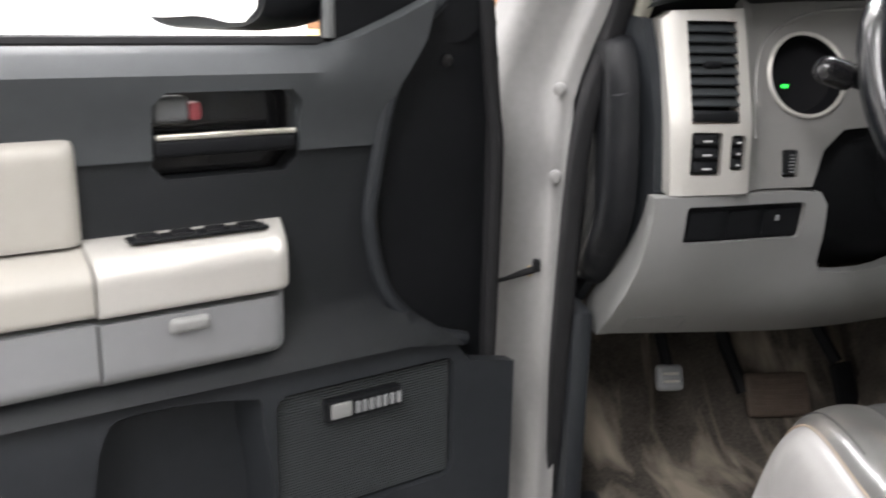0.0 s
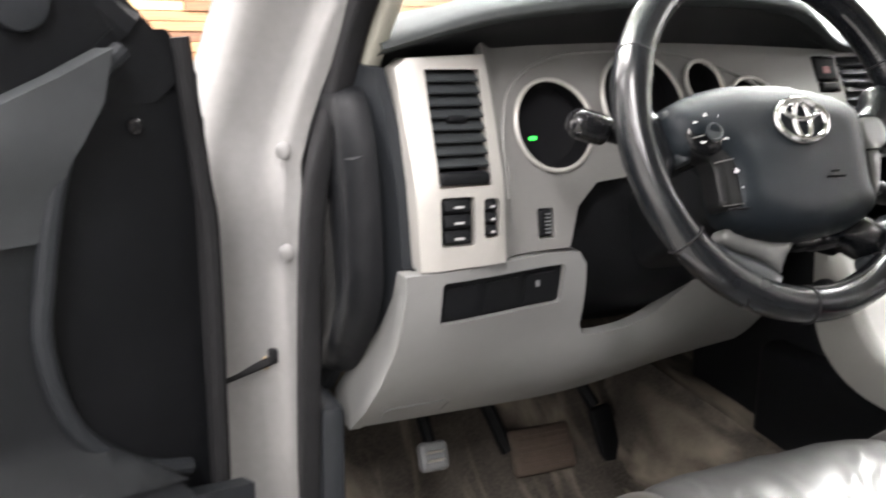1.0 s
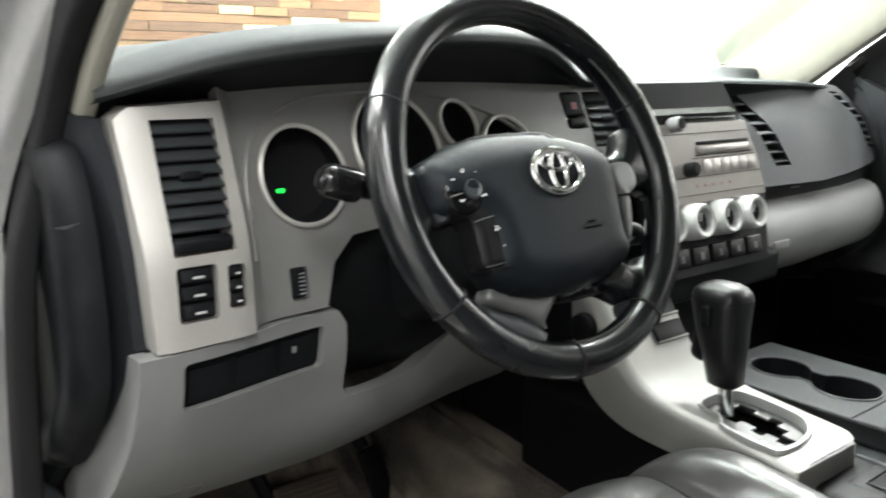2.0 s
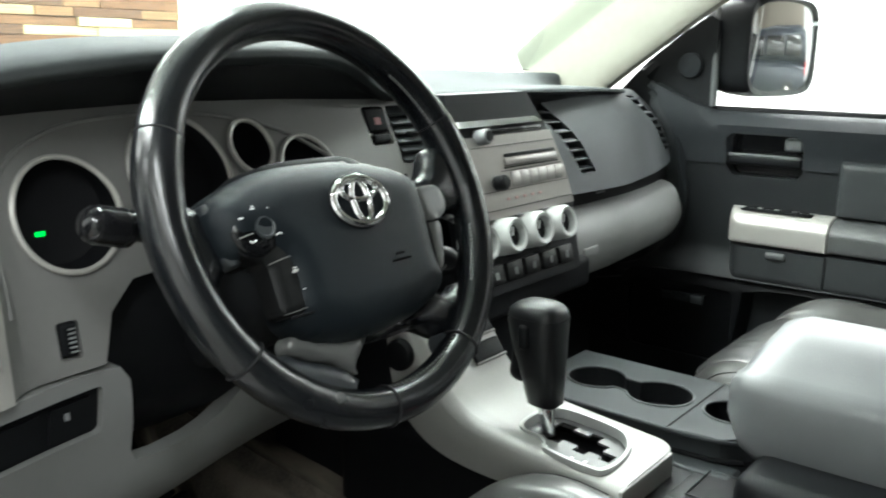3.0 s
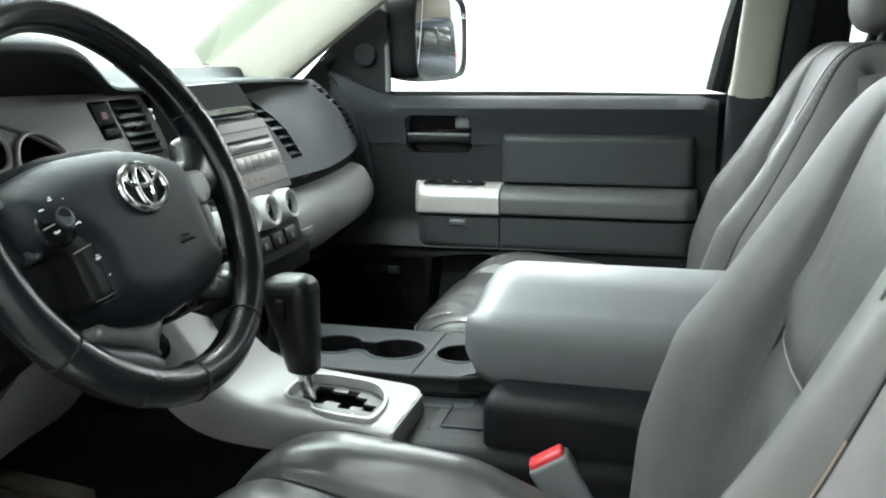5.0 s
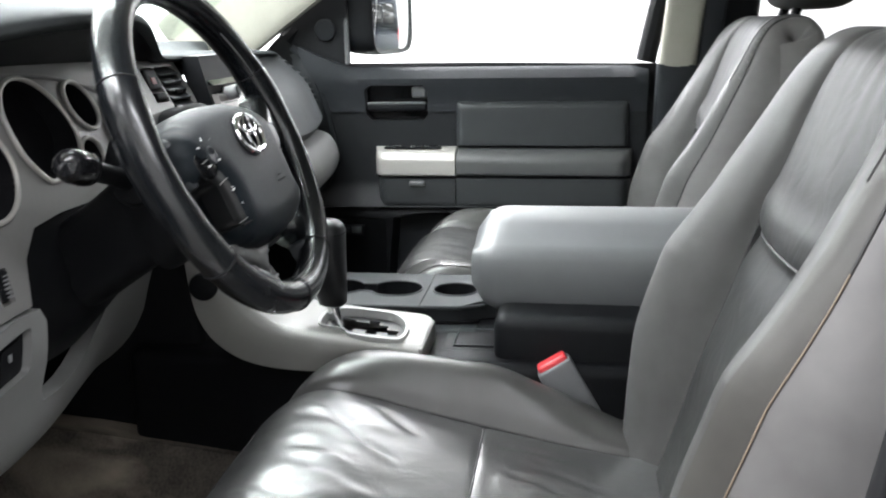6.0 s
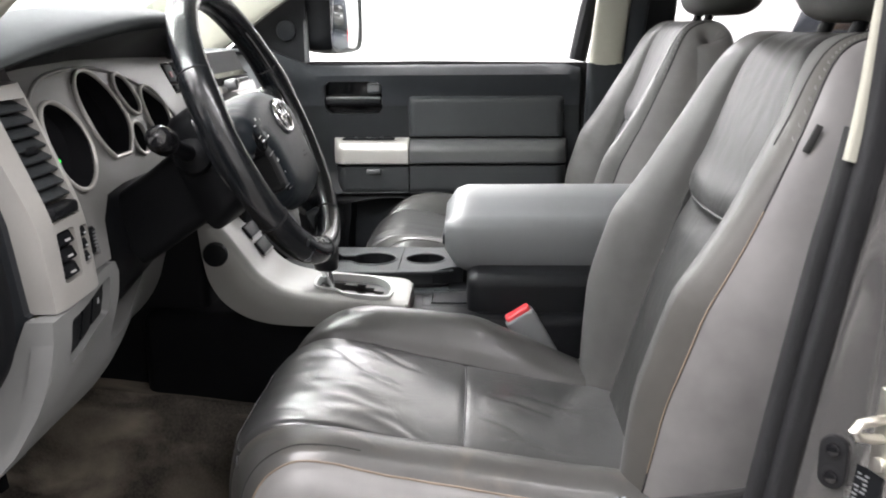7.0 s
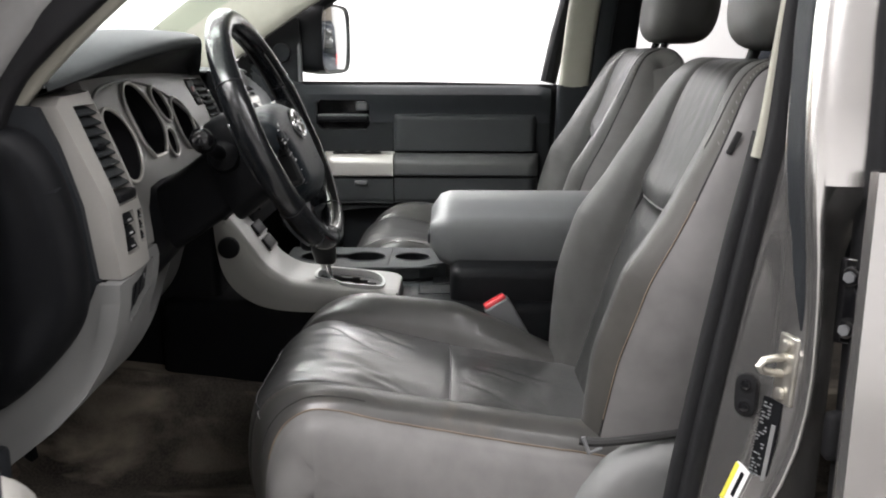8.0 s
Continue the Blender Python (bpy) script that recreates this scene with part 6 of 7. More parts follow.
for z in [0.40 + 0.04 * k for k in range(33)]:
    up = max(0.0, z - 1.12)
    back = 1.02 * up - 0.10 * (1 - math.exp(-up / 0.10))
    rows.append([(x + (0.22 * up + 0.25 * smoothstep(1.02, 1.25, z) * (-0.85 - x) * (x < -0.87)), y - back, z) for x, y in jamb])
body_panel("jamb_front", thick(loft(rows), 0.012), M_PAINT_EVEN, "silver painted front door jamb and windscreen pillar", smooth=50)
# added dark panel so the gap behind the hinge reads as shade
body_panel("hinge_gap_filler", rbox((0.02, 0.30, 0.80), 0.005, 2, pose(-0.985, 0.60, 0.80)), M_RUBBER, "dark filler panel for the shade of the hinge gap")
for x, y, z in ((-0.853, 0.314, 1.135), (-0.853, 0.314, 1.02)):
    tagged(part("jamb_bolt", cyl((x, y + 0.004, z), (x - 0.004, y - 0.007, z), 0.009, 20, bevel=0.002), M_PAINT_EVEN), "round painted bolt in the jamb", "bolt")
strap = thing("check_strap", "dark door check strap bolted to the jamb", "door check strap", (-0.87, 0.36, 0.87))
part("arm", tube([(-0.870, 0.352, 0.879), (-0.885, 0.348, 0.876), (-0.91, 0.338, 0.871), (-0.955, 0.32, 0.866)], [0.006, 0.0055, 0.0035, 0.003], 8, flat=0.6), M_RUBBER, strap)
part("bracket", rbox((0.020, 0.010, 0.018), 0.004, 2, pose(-0.868, 0.358, 0.876)), M_BRASS, strap, "dull brass bracket")
part("clip", rbox((0.012, 0.012, 0.020), 0.004, 2, pose(-0.866, 0.350, 0.886)), M_RUBBER, strap)
for z in (1.02, 0.66):
    hg = thing("hinge_bracket", "bare metal front door hinge with a pin", "hinge bracket", (-0.96, 0.39, z), "door hinges")
    part("leaf", rbox((0.03, 0.04, 0.07), 0.006, 2, pose(-0.965, 0.385, z)), M_STEEL, hg)
    part("pin", cyl((-0.985, 0.37, z - 0.04), (-0.985, 0.37, z + 0.04), 0.009, 14), M_STEEL, hg)
body_panel("kick_panel", rbox((0.03, 0.45, 0.36), 0.01, 2, pose(-0.815, 0.50, 0.66)), M_DASH, "charcoal kick panel beside the footwell", "trim")
body_panel("door_sill", rbox((0.13, 1.1, 0.09), 0.02, 3, pose(-0.885, -0.20, 0.455)), M_PAINT, "silver painted door sill")
body_panel("sill_trim", rbox((0.09, 1.0, 0.03), 0.01, 3, pose(-0.80, -0.15, 0.515)), M_DASH, "charcoal sill trim", "trim")

# ---- middle pillar beside the seat ----
PZ = (0.40, 0.78, 0.95, 1.09, 1.20, 1.34, 1.74)
P_IN = dict(zip(PZ, (-0.455, -0.500, -0.526, -0.549, -0.571, -0.585, -0.625)))
P_EDGE = dict(zip(PZ, (-0.480, -0.526, -0.552, -0.575, -0.594, -0.603, -0.645)))
P_STEP = {0.40: -0.490, 0.78: -0.546, 0.85: -0.571, 0.918: -0.583, 0.97: -0.590, 1.01: -0.592, 1.06: -0.594, 1.11: -0.592, 1.17: -0.589, 1.22: -0.588, 1.34: -0.590, 1.74: -0.630}
P_RIDGE = {0.40: -0.500, 0.78: -0.556, 0.825: -0.577, 0.875: -0.595, 0.94: -0.6045, 1.00: -0.604, 1.06: -0.602, 1.12: -0.595, 1.175: -0.589, 1.23: -0.585, 1.34: -0.586, 1.74: -0.622}
P_REAR = dict(zip(PZ, (-0.640, -0.646, -0.650, -0.652, -0.652, -0.652, -0.694)))


def pil(d, z):
    return soft_table(list(d.items()), z)


def lean(z):
    return 0.26 * max(0.0, z - 1.17)


rows = []
for k in range(34):
    z = 0.40 + 0.04 * k
    a, b, c, r, e = (pil(d, z) for d in (P_IN, P_EDGE, P_STEP, P_RIDGE, P_REAR))
    q, dy = lean(z), -0.36 * lean(z)
    up = smoothstep(1.09, 1.17, z)
    back = -0.834 - 0.064 * up
    rows.append([(x + q, y + dy, z) for x, y in ((-0.785, b + 0.012), (-0.800, b + 0.004), (-0.812, b), (-0.818, b * 0.7 + c * 0.3), (-0.827, c + 0.003), (-0.831, c), (-0.836, c * 0.92 + r * 0.08), (-0.850, c * 0.6 + r * 0.4), (-0.870, c * 0.2 + r * 0.8), (-0.877, r + 0.001), (-0.883, r - 0.002), (-0.8865, r - 0.006), (-0.887, r - 0.010), (-0.884 - 0.0045 * up, r - 0.014), (-0.872 - 0.0175 * up, r - 0.017), (back + 0.003 + 0.001 * up, r * 0.6 + e * 0.4), (back, e - 0.004), (back + 0.030, e - 0.012))])
body_panel("jamb_middle", thick(loft(rows), 0.010), M_PAINT, "silver painted middle pillar jamb", smooth=50)


def pillar_strip(name, d, x, dx, dy, w, h, material, label, zs, category="door seal"):
    return beam(name, [(x + lean(z) + dx, pil(d, z) - 0.36 * lean(z) + dy, z) for z in zs], w, h, material, label, category)


ZS = (0.45, 0.62, 0.78, 0.87, 0.95, 1.02, 1.09, 1.15, 1.20, 1.27, 1.34, 1.50, 1.68)
pillar_strip("pillar_seal_middle", P_EDGE, -0.800, 0.0, 0.009, 0.020, 0.026, M_RUBBER, "black rubber door seal on the middle pillar", ZS)
pillar_strip("pillar_lining_middle_driver", P_IN, -0.780, 0.0, -0.012, 0.030, 0.026, M_RUBBER, "black lower middle pillar lining", ZS[:9], "pillar trim")
pillar_strip("pillar_trim_middle_driver", P_IN, -0.790, 0.0, -0.003, 0.012, 0.012, M_BEIGE, "pale beige middle pillar trim", (1.176, 1.22, 1.27, 1.34, 1.50, 1.70), "pillar trim")
pillar_strip("rear_door_seal", P_REAR, -0.905, 0.0, 0.002, 0.022, 0.03, M_RUBBER, "black rubber seal at the rear door edge", (1.15, 1.20, 1.27, 1.34, 1.50, 1.68))
# added dark strip in place of the cabin mirrored in the pillar paint
beam("pillar_reflection_strip", [(-0.853 + lean(z), pil(P_RIDGE, z) * 0.55 + pil(P_STEP, z) * 0.45 - 0.36 * lean(z) + dy, z) for z, dy in ((1.00, -0.008), (1.05, -0.0042), (1.10, -0.0035), (1.15, -0.0025), (1.20, -0.001), (1.27, -0.0005), (1.34, 0.0), (1.50, 0.0), (1.68, 0.0))], 0.010, 0.046, M_DASH, "dark strip for the cabin's reflection along the upper middle pillar", "door seal")
rows = []
for k in range(20):
    z = 0.42 + 0.04 * k
    o = 0.03 * math.sin(max(0, min(1, (z - 0.42) / 0.78)) * math.pi)
    f = -0.6285 + 0.48 * o
    rows.append([(-0.912 - o * 0.5, f - 0.012, z), (-0.922 - o, f - 0.003, z), (-0.929 - o, f, z), (-0.936 - o, f - 0.005, z), (-0.943 - o, -0.80, z), (-0.945 - o, -1.3, z), (-0.94 - o, -1.7, z)])
body_panel("rear_door_driver", thick(loft(rows), 0.008), M_PAINT, "silver painted rear door beside the jamb", smooth=50)
# rubber seal whose black face also paints the shade of the hinge gap
beam("rear_door_seal_shade", [(-0.882, -0.654, 0.42), (-0.892, -0.654, 0.80), (-0.882, -0.654, 1.18)], 0.010, 0.060, M_RUBBER, "black seal and hinge gap shade on the rear door's front edge", "door seal")
beam("rear_window_frame_driver", [(-0.925, -0.675, 1.19), (-0.90, -0.70, 1.36), (-0.85, -0.73, 1.55), (-0.80, -0.76, 1.72)], 0.05, 0.03, M_BLACK, "black rear window frame", "trim")
rh = thing("rear_door_hinge", "rear door hinge with two bolts, blackened for dark reflections", "hinge bracket", (-0.875, -0.640, 1.04))
HINGE = pose(-0.874, -0.648, 1.038, 0, 0, -40)
# body-coloured hinge drawn gloss black to carry its dark reflections
part("leaf", rbox((0.006, 0.026, 0.092), 0.004, 3, HINGE), M_GLOSS, rh, "hinge leaf blackened for dark reflections")
part("knuckle", rbox((0.014, 0.016, 0.034), 0.005, 3, HINGE @ pose(-0.006, -0.012, 0.0)), M_GLOSS, rh)
for z in (0.028, -0.028):
    part("bolt", cyl(HINGE @ Vector((-0.003, 0, z)), HINGE @ Vector((-0.009, 0, z)), 0.0105, 18, bevel=0.002), M_GLOSS, rh)
    part("bolt_head", cyl(HINGE @ Vector((-0.008, 0, z)), HINGE @ Vector((-0.014, 0, z)), 0.0060, 6), M_MIDGREY, rh)
part("stop", rbox((0.020, 0.024, 0.055), 0.008, 3, pose(-0.886, -0.642, 0.895)), M_RUBBER, rh)


def on_jamb(x, z, turn=0.0):
    """A matrix on the jamb's inner wall: local y stands off it, local z runs up along it."""
    def at(xx, zz):
        k = (-0.832 - xx) / 0.052
        return Vector((xx, pil(P_STEP, zz) * (1 - k) + pil(P_RIDGE, zz) * k, zz))
    p = at(x, z)
    ax = (at(x + 0.01, z) - at(x - 0.01, z)).normalized()
    az = at(x, z + 0.02) - at(x, z - 0.02)
    ay = az.cross(ax).normalized()
    az = ax.cross(ay)
    m = Matrix((ax, ay, az)).transposed().to_4x4()
    m.translation = p + ay * 0.0012
    return m @ pose(0, 0, 0, 0, turn)


lbl = thing("certification_label", "black sticker with white printed bars on the jamb", "sticker", (-0.855, -0.580, 0.866))
LP = on_jamb(-0.853, 0.874, 4)
part("sheet", rbox((0.030, 0.0015, 0.094), 0.0004, 1, LP), M_BLACK, lbl)
rnd = random.Random(3)
for k in range(22):
    for side_x in (0.010, 0.003):
        if rnd.random() < 0.8:
            part("print_bar", rbox((rnd.uniform(0.002, 0.006), 0.0012, 0.0018), 0.0002, 1, LP @ pose(side_x + rnd.uniform(-0.002, 0.002), 0.0010, 0.040 - 0.0038 * k)), M_MIDGREY, lbl, smooth=0)
part("bar_block", rbox((0.006, 0.0012, 0.064), 0.0002, 1, LP @ pose(-0.009, 0.0010, -0.012)), M_GREY, lbl)
lbl2 = thing("tyre_label", "small white and yellow sticker on the jamb", "sticker", (-0.842, -0.548, 0.80))
LP = on_jamb(-0.836, 0.812, -6)
part("sheet", rbox((0.030, 0.0015, 0.050), 0.0004, 1, LP), M_WHITE, lbl2)
part("yellow_band", rbox((0.009, 0.0012, 0.046), 0.0002, 1, LP @ pose(0.009, 0.0010, 0)), M_YELLOW, lbl2)
part("print_bar", rbox((0.006, 0.0012, 0.030), 0.0002, 1, LP @ pose(-0.006, 0.0010, 0.004)), M_BLACK, lbl2)

striker = thing("door_striker", "zinc plated door striker loop with bolts", "door striker", (-0.855, -0.596, 0.958))
pz = on_jamb(-0.858, 0.958)
part("plate", rbox((0.030, 0.005, 0.076), 0.010, 3, pz), M_STEEL, striker)
part("loop", tube([pz @ Vector(v) for v in ((0.004, 0.0, 0.012), (0.003, 0.014, 0.012), (0.003, 0.027, 0.010), (0.003, 0.032, 0.004), (0.003, 0.027, -0.001), (0.003, 0.014, -0.004), (0.004, 0, -0.006))], 0.0045, 10), M_STEEL, striker)
for dz in (0.027, -0.027):
    part("bolt", cyl(pz @ Vector((0, 0.002, dz)), pz @ Vector((0, 0.008, dz)), 0.007, 12, bevel=0.002), M_STEEL, striker)
plug = thing("door_bumper", "black rubber door bumper with a screw", "door bumper", (-0.824, -0.562, 0.917))
BUMP = pose(-0.8225, -0.568, 0.915, 0, 0, -38)
part("pad", rbox((0.009, 0.024, 0.026), 0.001, 1, BUMP), M_RUBBER, plug)
for dz in (0.013, -0.013):
    part("pad_end", cyl(BUMP @ Vector((0.004, 0, dz)), BUMP @ Vector((-0.0046, 0, dz)), 0.0122, 24, bevel=0.002), M_RUBBER, plug)
    part("screw", cyl(BUMP @ Vector((0, 0, dz)), BUMP @ Vector((-0.0075, 0, dz)), 0.0062, 16, bevel=0.002), M_GLOSS, plug)

# passenger side middle pillar and rear
beam("pillar_trim_middle_passenger", [(0.80, -0.58, 1.19), (0.785, -0.60, 1.40), (0.74, -0.63, 1.64), (0.70, -0.64, 1.74)], 0.085, 0.05, M_BEIGE, "pale beige middle pillar trim", "pillar trim")
beam("pillar_lining_middle_passenger", [(0.80, -0.56, 0.52), (0.80, -0.575, 0.85), (0.80, -0.585, 1.195)], 0.10, 0.05, M_DASH, "charcoal lower middle pillar lining", "pillar trim")
beam("pillar_seal_middle_passenger", [(0.865, -0.520, 0.50), (0.865, -0.530, 0.85), (0.862, -0.535, 1.195)], 0.09, 0.03, M_RUBBER, "black rubber door seal on the middle pillar", "door seal")
beam("rear_door_frame_passenger", [(0.84, -0.70, 1.18), (0.82, -0.715, 1.40), (0.77, -0.74, 1.66)], 0.10, 0.05, M_BLACK, "black rear door window frame", "trim")
beam("belt_guide_column", [(0.80, -0.645, 1.19), (0.785, -0.665, 1.40), (0.74, -0.695, 1.66)], 0.05, 0.03, M_DASH, "charcoal seat belt column", "trim")
body_panel("side_wall_rear_passenger", rbox((0.06, 1.9, 0.75), 0.02, 2, pose(0.84, -1.60, 0.83)), M_DASH, "charcoal rear side lining", "trim")
body_panel("side_wall_rear_driver", rbox((0.06, 1.9, 0.75), 0.02, 2, pose(-0.86, -1.66, 0.83)), M_PAINT, "silver rear side of the body")
body_panel("cowl_side_passenger", rbox((0.05, 0.62, 0.74), 0.02, 2, pose(0.87, 0.62, 0.79)), M_DASH, "charcoal lining ahead of the passenger door", "trim")
body_panel("cowl_side_driver", rbox((0.04, 0.56, 0.70), 0.01, 2, pose(-0.825, 0.66, 0.895)), M_BLACK, "black lining behind the dash end", "trim")
body_panel("tail_wall", rbox((1.7, 0.06, 0.7), 0.02, 2, pose(0, -2.58, 0.86)), M_DASH, "charcoal tailgate lining", "trim")

# glass round the rear of the cabin, its tint assumed to cut stray light
for nm, x0, x1 in (("rear_side_glass_passenger", 0.865, 0.79), ("rear_side_glass_driver", -0.93, -0.80)):
    pane = [[(x0, y, 1.19) for y in (-0.72, -1.2, -1.9, -2.56)], [((x0 * 0.6 + x1 * 0.4), y, 1.45) for y in (-0.73, -1.2, -1.9, -2.56)], [(x1, y, 1.76) for y in (-0.76, -1.2, -1.9, -2.56)]]
    body_panel(nm, thick(loft(pane), 0.004), M_TINT if x0 < 0 else M_TINT_PALE, "rear side glass, tinted to dim the cabin", "window")
body_panel("tail_glass", rbox((1.62, 0.005, 0.62), 0.0, m=pose(0, -2.57, 1.49)), M_TINT, "unseen tailgate glass added to dim the cabin", "window")

# ---- pedals ----
brake = thing("brake_pedal", "wide brake pedal with a worn brown rubber pad", "pedal", (-0.37, 0.55, 0.52), "pedals")
bp = pose(-0.373, 0.548, 0.584, -30)
M_PEDAL = mat("worn_brown_rubber", (0.075, 0.055, 0.042), 0.7, vary=0.35, grain=60)
part("pad", rbox((0.118, 0.016, 0.078), 0.016, 3, bp), M_PEDAL, brake, "worn brown rubber pad")
for k in range(7):
    part("rib", rbox((0.096, 0.005, 0.004), 0.0015, 2, bp @ pose(0, -0.009, -0.027 + 0.009 * k)), M_PEDAL, brake)
part("arm", tube([(-0.43, 0.56, 0.585), (-0.455, 0.60, 0.66), (-0.47, 0.66, 0.76), (-0.48, 0.70, 0.9)], 0.013, 8), M_BLACK, brake)
gas = thing("accelerator_pedal", "long black hinged accelerator pedal", "pedal", (-0.23, 0.55, 0.52), "pedals")
part("pad", rbox((0.042, 0.014, 0.135), 0.008, 3, pose(-0.236, 0.553, 0.568, -18, -9)), M_BLACK, gas)
part("edge", rbox((0.036, 0.010, 0.006), 0.002, 2, pose(-0.224, 0.530, 0.507, -18, -9)), M_STEEL, gas)
part("arm", tube([(-0.250, 0.58, 0.63), (-0.285, 0.62, 0.70), (-0.31, 0.68, 0.9)], 0.012, 8), M_BLACK, gas)
park = thing("parking_brake_pedal", "small grey rubber parking brake pedal", "pedal", (-0.63, 0.40, 0.66), "pedals")
pp = pose(-0.628, 0.420, 0.678, -24)
part("pad", rbox((0.044, 0.018, 0.042), 0.008, 3, pp), M_MIDGREY, park, "grey rubber pad")
for k in (-0.006, 0.006):
    part("mark", rbox((0.026, 0.003, 0.004), 0.001, 1, pp @ pose(0, -0.010, k)), M_STEEL, park)
part("arm", tube([(-0.628, 0.43, 0.69), (-0.635, 0.50, 0.78), (-0.635, 0.60, 0.9)], 0.010, 8), M_BLACK, park)


# ---- glass ahead ----
rows = []
for i in range(13):
    x = -0.80 + 1.6 * i / 12
    y0 = screen_base(x) - 0.02
    rows.append([(x * (1 - 0.12 * t), y0 + (-0.22 + 0.12 * (1 - (x / 0.8) ** 2) - y0) * t, 1.27 + 0.455 * t + 0.03 * math.sin(t * math.pi)) for t in [k / 8 for k in range(9)]])
shield = tagged(part("windscreen", thick(loft(rows), 0.005), M_SHIELD, smooth=60), "green tinted laminated windscreen above the dash", "windscreen", kind="structure")
shield.visible_shadow = False

# ---- parked car seen in the door mirror ----
suv = thing("parked_car", "dark blue grey parked sport utility car", "car", (7.0, -5.8, 0))
SM = pose(7.0, -5.8, 0, 0, 0, 146)
M_SUV = mat("dark_blue_paint", (0.018, 0.022, 0.030), 0.4, 0.2, vary=0.05, coat=0.25, spec=0.3)


def suv_rows(x_half, table):
    out = []
    for y, zb, zt, w in table:
        ring = []
        for k in range(24):
            t = k * math.tau / 24
            c, s = math.cos(t), math.sin(t)
            ring.append(SM @ Vector((w * math.copysign(abs(c) ** 0.45, c), y, (zb + zt) / 2 + (zt - zb) / 2 * math.copysign(abs(s) ** 0.5, s))))
        out.append(ring)
    return out


part("body", loft(suv_rows(1, [(-2.5, 0.5, 0.95, 0.80), (-2.45, 0.35, 1.1, 0.93), (-1.5, 0.32, 1.15, 0.98), (0.0, 0.32, 1.15, 0.98), (1.3, 0.32, 1.15, 0.98), (2.0, 0.35, 1.08, 0.95), (2.45, 0.42, 0.95, 0.85), (2.5, 0.5, 0.85, 0.7)]), closed=True), M_SUV, suv, "dark painted body", smooth=60)
part("cabin", loft(suv_rows(1, [(-2.4, 1.05, 1.15, 0.86), (-2.25, 1.0, 1.72, 0.78), (-1.9, 1.0, 1.84, 0.76), (-0.5, 1.0, 1.87, 0.76), (0.3, 1.0, 1.80, 0.76), (0.9, 1.0, 1.40, 0.82), (1.25, 1.0, 1.12, 0.88)]), closed=True), M_SUV, suv, "dark cabin", smooth=60)
for s in (-1, 1):
    for y0, y1 in ((-2.0, -1.15), (-1.05, -0.15), (-0.05, 0.65)):
        part("side_window", rbox((0.03, y1 - y0, 0.42), 0.03, 3, SM @ pose(s * 0.815, (y0 + y1) / 2, 1.42, 0, s * -8)), M_GLOSS, suv, "dark window")
    part("headlamp", rbox((0.34, 0.10, 0.16), 0.04, 3, SM @ pose(s * 0.70, 2.42, 0.88)), M_CHROME, suv, "bright headlamp")
    part("tail_lamp", rbox((0.16, 0.08, 0.30), 0.03, 3, SM @ pose(s * 0.84, -2.42, 0.98)), M_RED, suv, "red tail lamp")
    for y in (-1.5, 1.55):
        w = part("wheel", cyl(SM @ Vector((s * 0.72, y, 0.38)), SM @ Vector((s * 0.99, y, 0.38)), 0.38, 28, bevel=0.03), M_RUBBER, suv, "black tyre")
        part("rim", cyl(SM @ Vector((s * 0.96, y, 0.38)), SM @ Vector((s * 1.0, y, 0.38)), 0.25, 20, bevel=0.01), M_STEEL, w, "alloy rim")
part("windscreen", rbox((1.30, 0.03, 0.62), 0.03, 3, SM @ pose(0, 0.78, 1.50, 52)), M_GLOSS, suv, "dark windscreen")
part("grille", rbox((0.9, 0.06, 0.28), 0.03, 3, SM @ pose(0, 2.48, 0.80)), M_CHROME, suv, "bright grille")

# ---- wooden feature wall ----
m = bpy.data.materials.new("reclaimed_wood")
m.use_nodes = True
nt = m.node_tree
bs = nt.nodes["Principled BSDF"]
bs.inputs["Roughness"].default_value = 0.65
inf = nt.nodes.new("ShaderNodeObjectInfo")
geo = nt.nodes.new("ShaderNodeNewGeometry")
mix = nt.nodes.new("ShaderNodeMath")
mix.operation = "ADD"
nt.links.new(inf.outputs["Random"], mix.inputs[0])
nt.links.new(geo.outputs["Random Per Island"], mix.inputs[1])
fr = nt.nodes.new("ShaderNodeMath")
fr.operation = "FRACT"
nt.links.new(mix.outputs[0], fr.inputs[0])
rp = nt.nodes.new("ShaderNodeValToRGB")
stops = [(0.0, (0.085, 0.036, 0.015)), (0.25, (0.15, 0.062, 0.024)), (0.5, (0.19, 0.090, 0.038)), (0.72, (0.22, 0.120, 0.052)), (0.88, (0.17, 0.075, 0.030)), (0.92, (0.46, 0.33, 0.17)), (1.0, (0.56, 0.44, 0.25))]
rp.color_ramp.elements[0].position, rp.color_ramp.elements[0].color = stops[0][0], (*stops[0][1], 1)
rp.color_ramp.elements[1].position, rp.color_ramp.elements[1].color = stops[-1][0], (*stops[-1][1], 1)
for p, c in stops[1:-1]:
    rp.color_ramp.elements.new(p).color = (*c, 1)
nt.links.new(fr.outputs[0], rp.inputs["Fac"])
tc = nt.nodes.new("ShaderNodeTexCoord")
mp = nt.nodes.new("ShaderNodeMapping")
mp.inputs["Scale"].default_value = (2.5, 20, 60)
ns = nt.nodes.new("ShaderNodeTexNoise")
ns.inputs["Scale"].default_value, ns.inputs["Detail"].default_value = 2.0, 6
nt.links.new(tc.outputs["Generated"], mp.inputs["Vector"])
nt.links.new(tc.outputs["Object"], mp.inputs["Vector"])
nt.links.new(mp.outputs[0], ns.inputs["Vector"])
mr = nt.nodes.new("ShaderNodeMapRange")
mr.inputs["From Min"].default_value, mr.inputs["From Max"].default_value, mr.inputs["To Min"].default_value, mr.inputs["To Max"].default_value = 0.3, 0.7, 0.65, 1.3
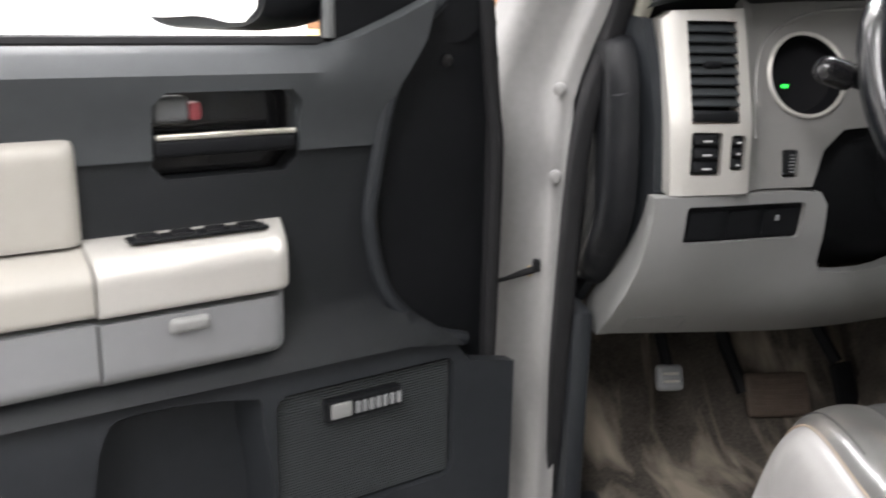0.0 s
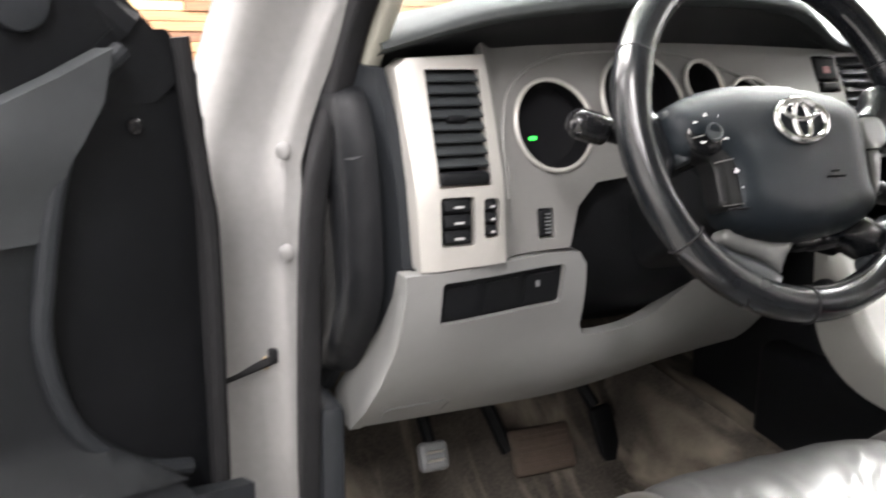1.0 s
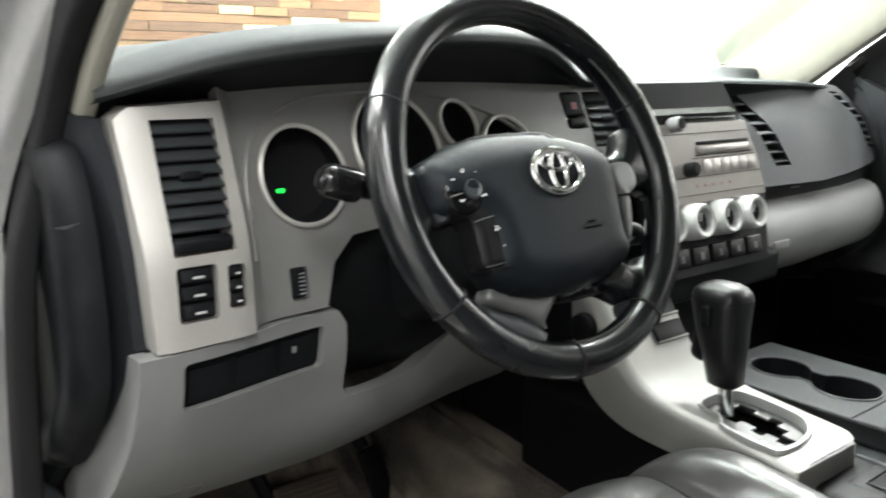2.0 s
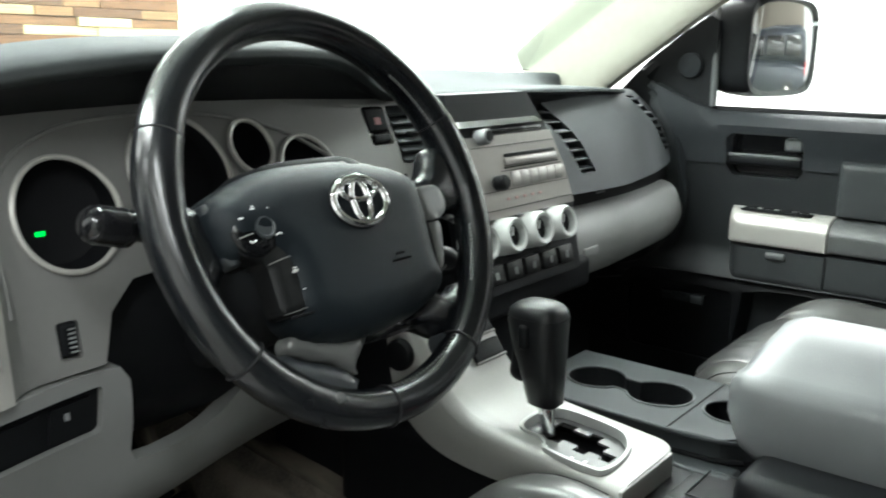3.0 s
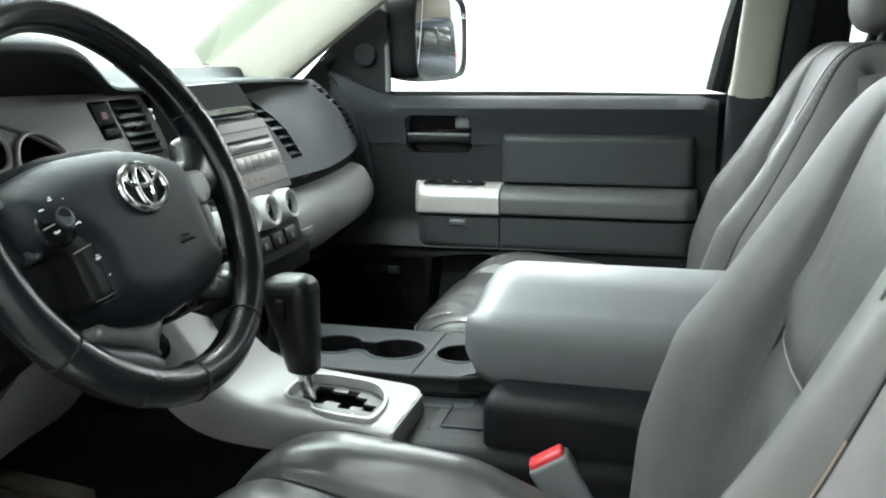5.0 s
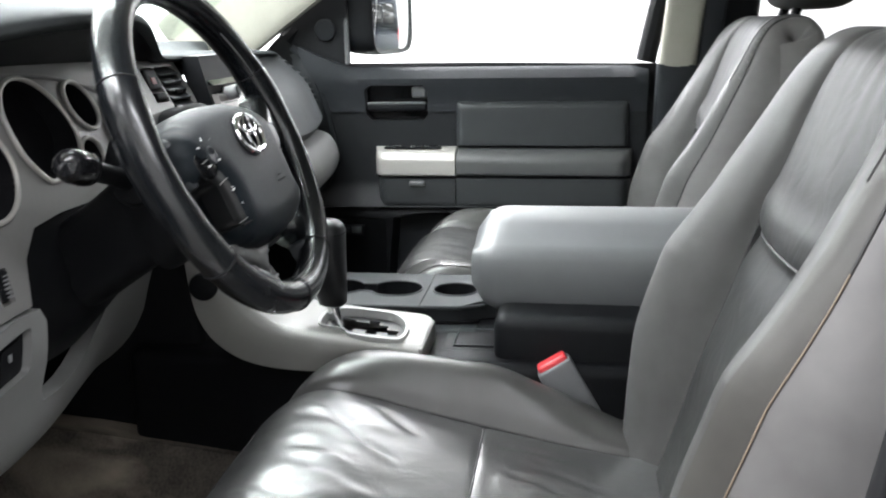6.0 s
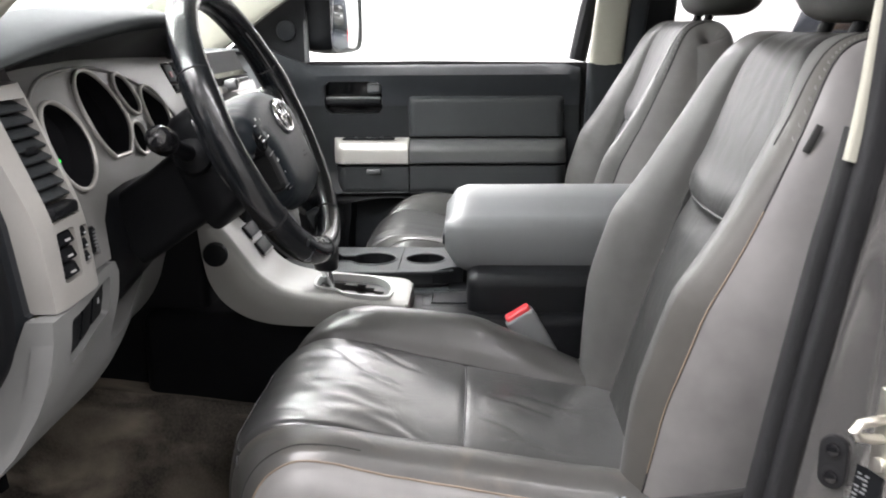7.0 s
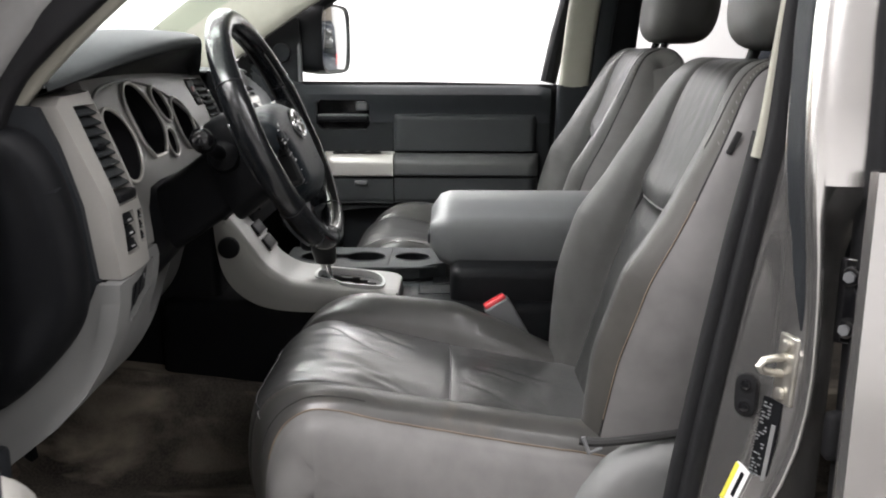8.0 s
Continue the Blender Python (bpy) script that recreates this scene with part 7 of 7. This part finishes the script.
nt.links.new(ns.outputs["Fac"], mr.inputs["Value"])
sc = nt.nodes.new("ShaderNodeVectorMath")
sc.operation = "SCALE"
nt.links.new(rp.outputs[0], sc.inputs[0])
nt.links.new(mr.outputs[0], sc.inputs["Scale"])
nt.links.new(sc.outputs[0], bs.inputs["Base Color"])
M_WOOD = m

WX0, WX1, ROW = -1.38, 3.32, 0.066
wood = thing("wood_wall", "feature wall of stacked reclaimed wood strips", "wall cladding", (0.9, RY1 - 0.03, 0), kind="structure")
part("backing", rbox((WX1 - WX0, 0.02, 3.0), 0.0, m=pose((WX0 + WX1) / 2, RY1 - 0.012, 1.5)), M_BLACK, wood, smooth=0)
rnd = random.Random(5)
lengths = (0.28, 0.42, 0.55, 0.72)
meshes = {}
rest = []
for r in range(45):
    x = WX0 - rnd.random() * 0.3
    z = r * ROW + ROW / 2
    while x < WX1:
        L = rnd.choice(lengths)
        x0, x1 = max(x, WX0), min(x + L, WX1)
        x += L
        if x1 - x0 < 0.05:
            continue
        dep = rnd.uniform(0.012, 0.034)
        if 15 <= r <= 36 and abs((x1 - x0) - L) < 1e-6:
            key = (L, round(dep, 2))
            if key not in meshes:
                bm = rbox((L - 0.004, key[1], ROW - 0.004), 0.003, 1)
                me = bpy.data.meshes.new("plank")
                bm.to_mesh(me)
                bm.free()
                me.materials.append(M_WOOD)
                meshes[key] = me
            ob = new("plank", meshes[key])
            ob.parent = wood
            ob.matrix_parent_inverse = wood.matrix_basis.inverted()
            ob.matrix_basis = pose((x0 + x1) / 2, RY1 - 0.022 - key[1] / 2, z)
        else:
            rest.append(((x0 + x1) / 2, RY1 - 0.022 - dep / 2, z, x1 - x0 - 0.004, dep, ROW - 0.004))
bm = bmesh.new()
for cx, cy, cz, sx, sy, sz in rest:
    vs = [bm.verts.new((cx + a * sx / 2, cy + b * sy / 2, cz + c * sz / 2)) for a in (-1, 1) for b in (-1, 1) for c in (-1, 1)]
    for f in ((0, 1, 3, 2), (4, 6, 7, 5), (0, 4, 5, 1), (2, 3, 7, 6), (0, 2, 6, 4), (1, 5, 7, 3)):
        bm.faces.new([vs[k] for k in f])
tagged(part("plank_rows", bm, M_WOOD, wood, smooth=0), kind="stuff")
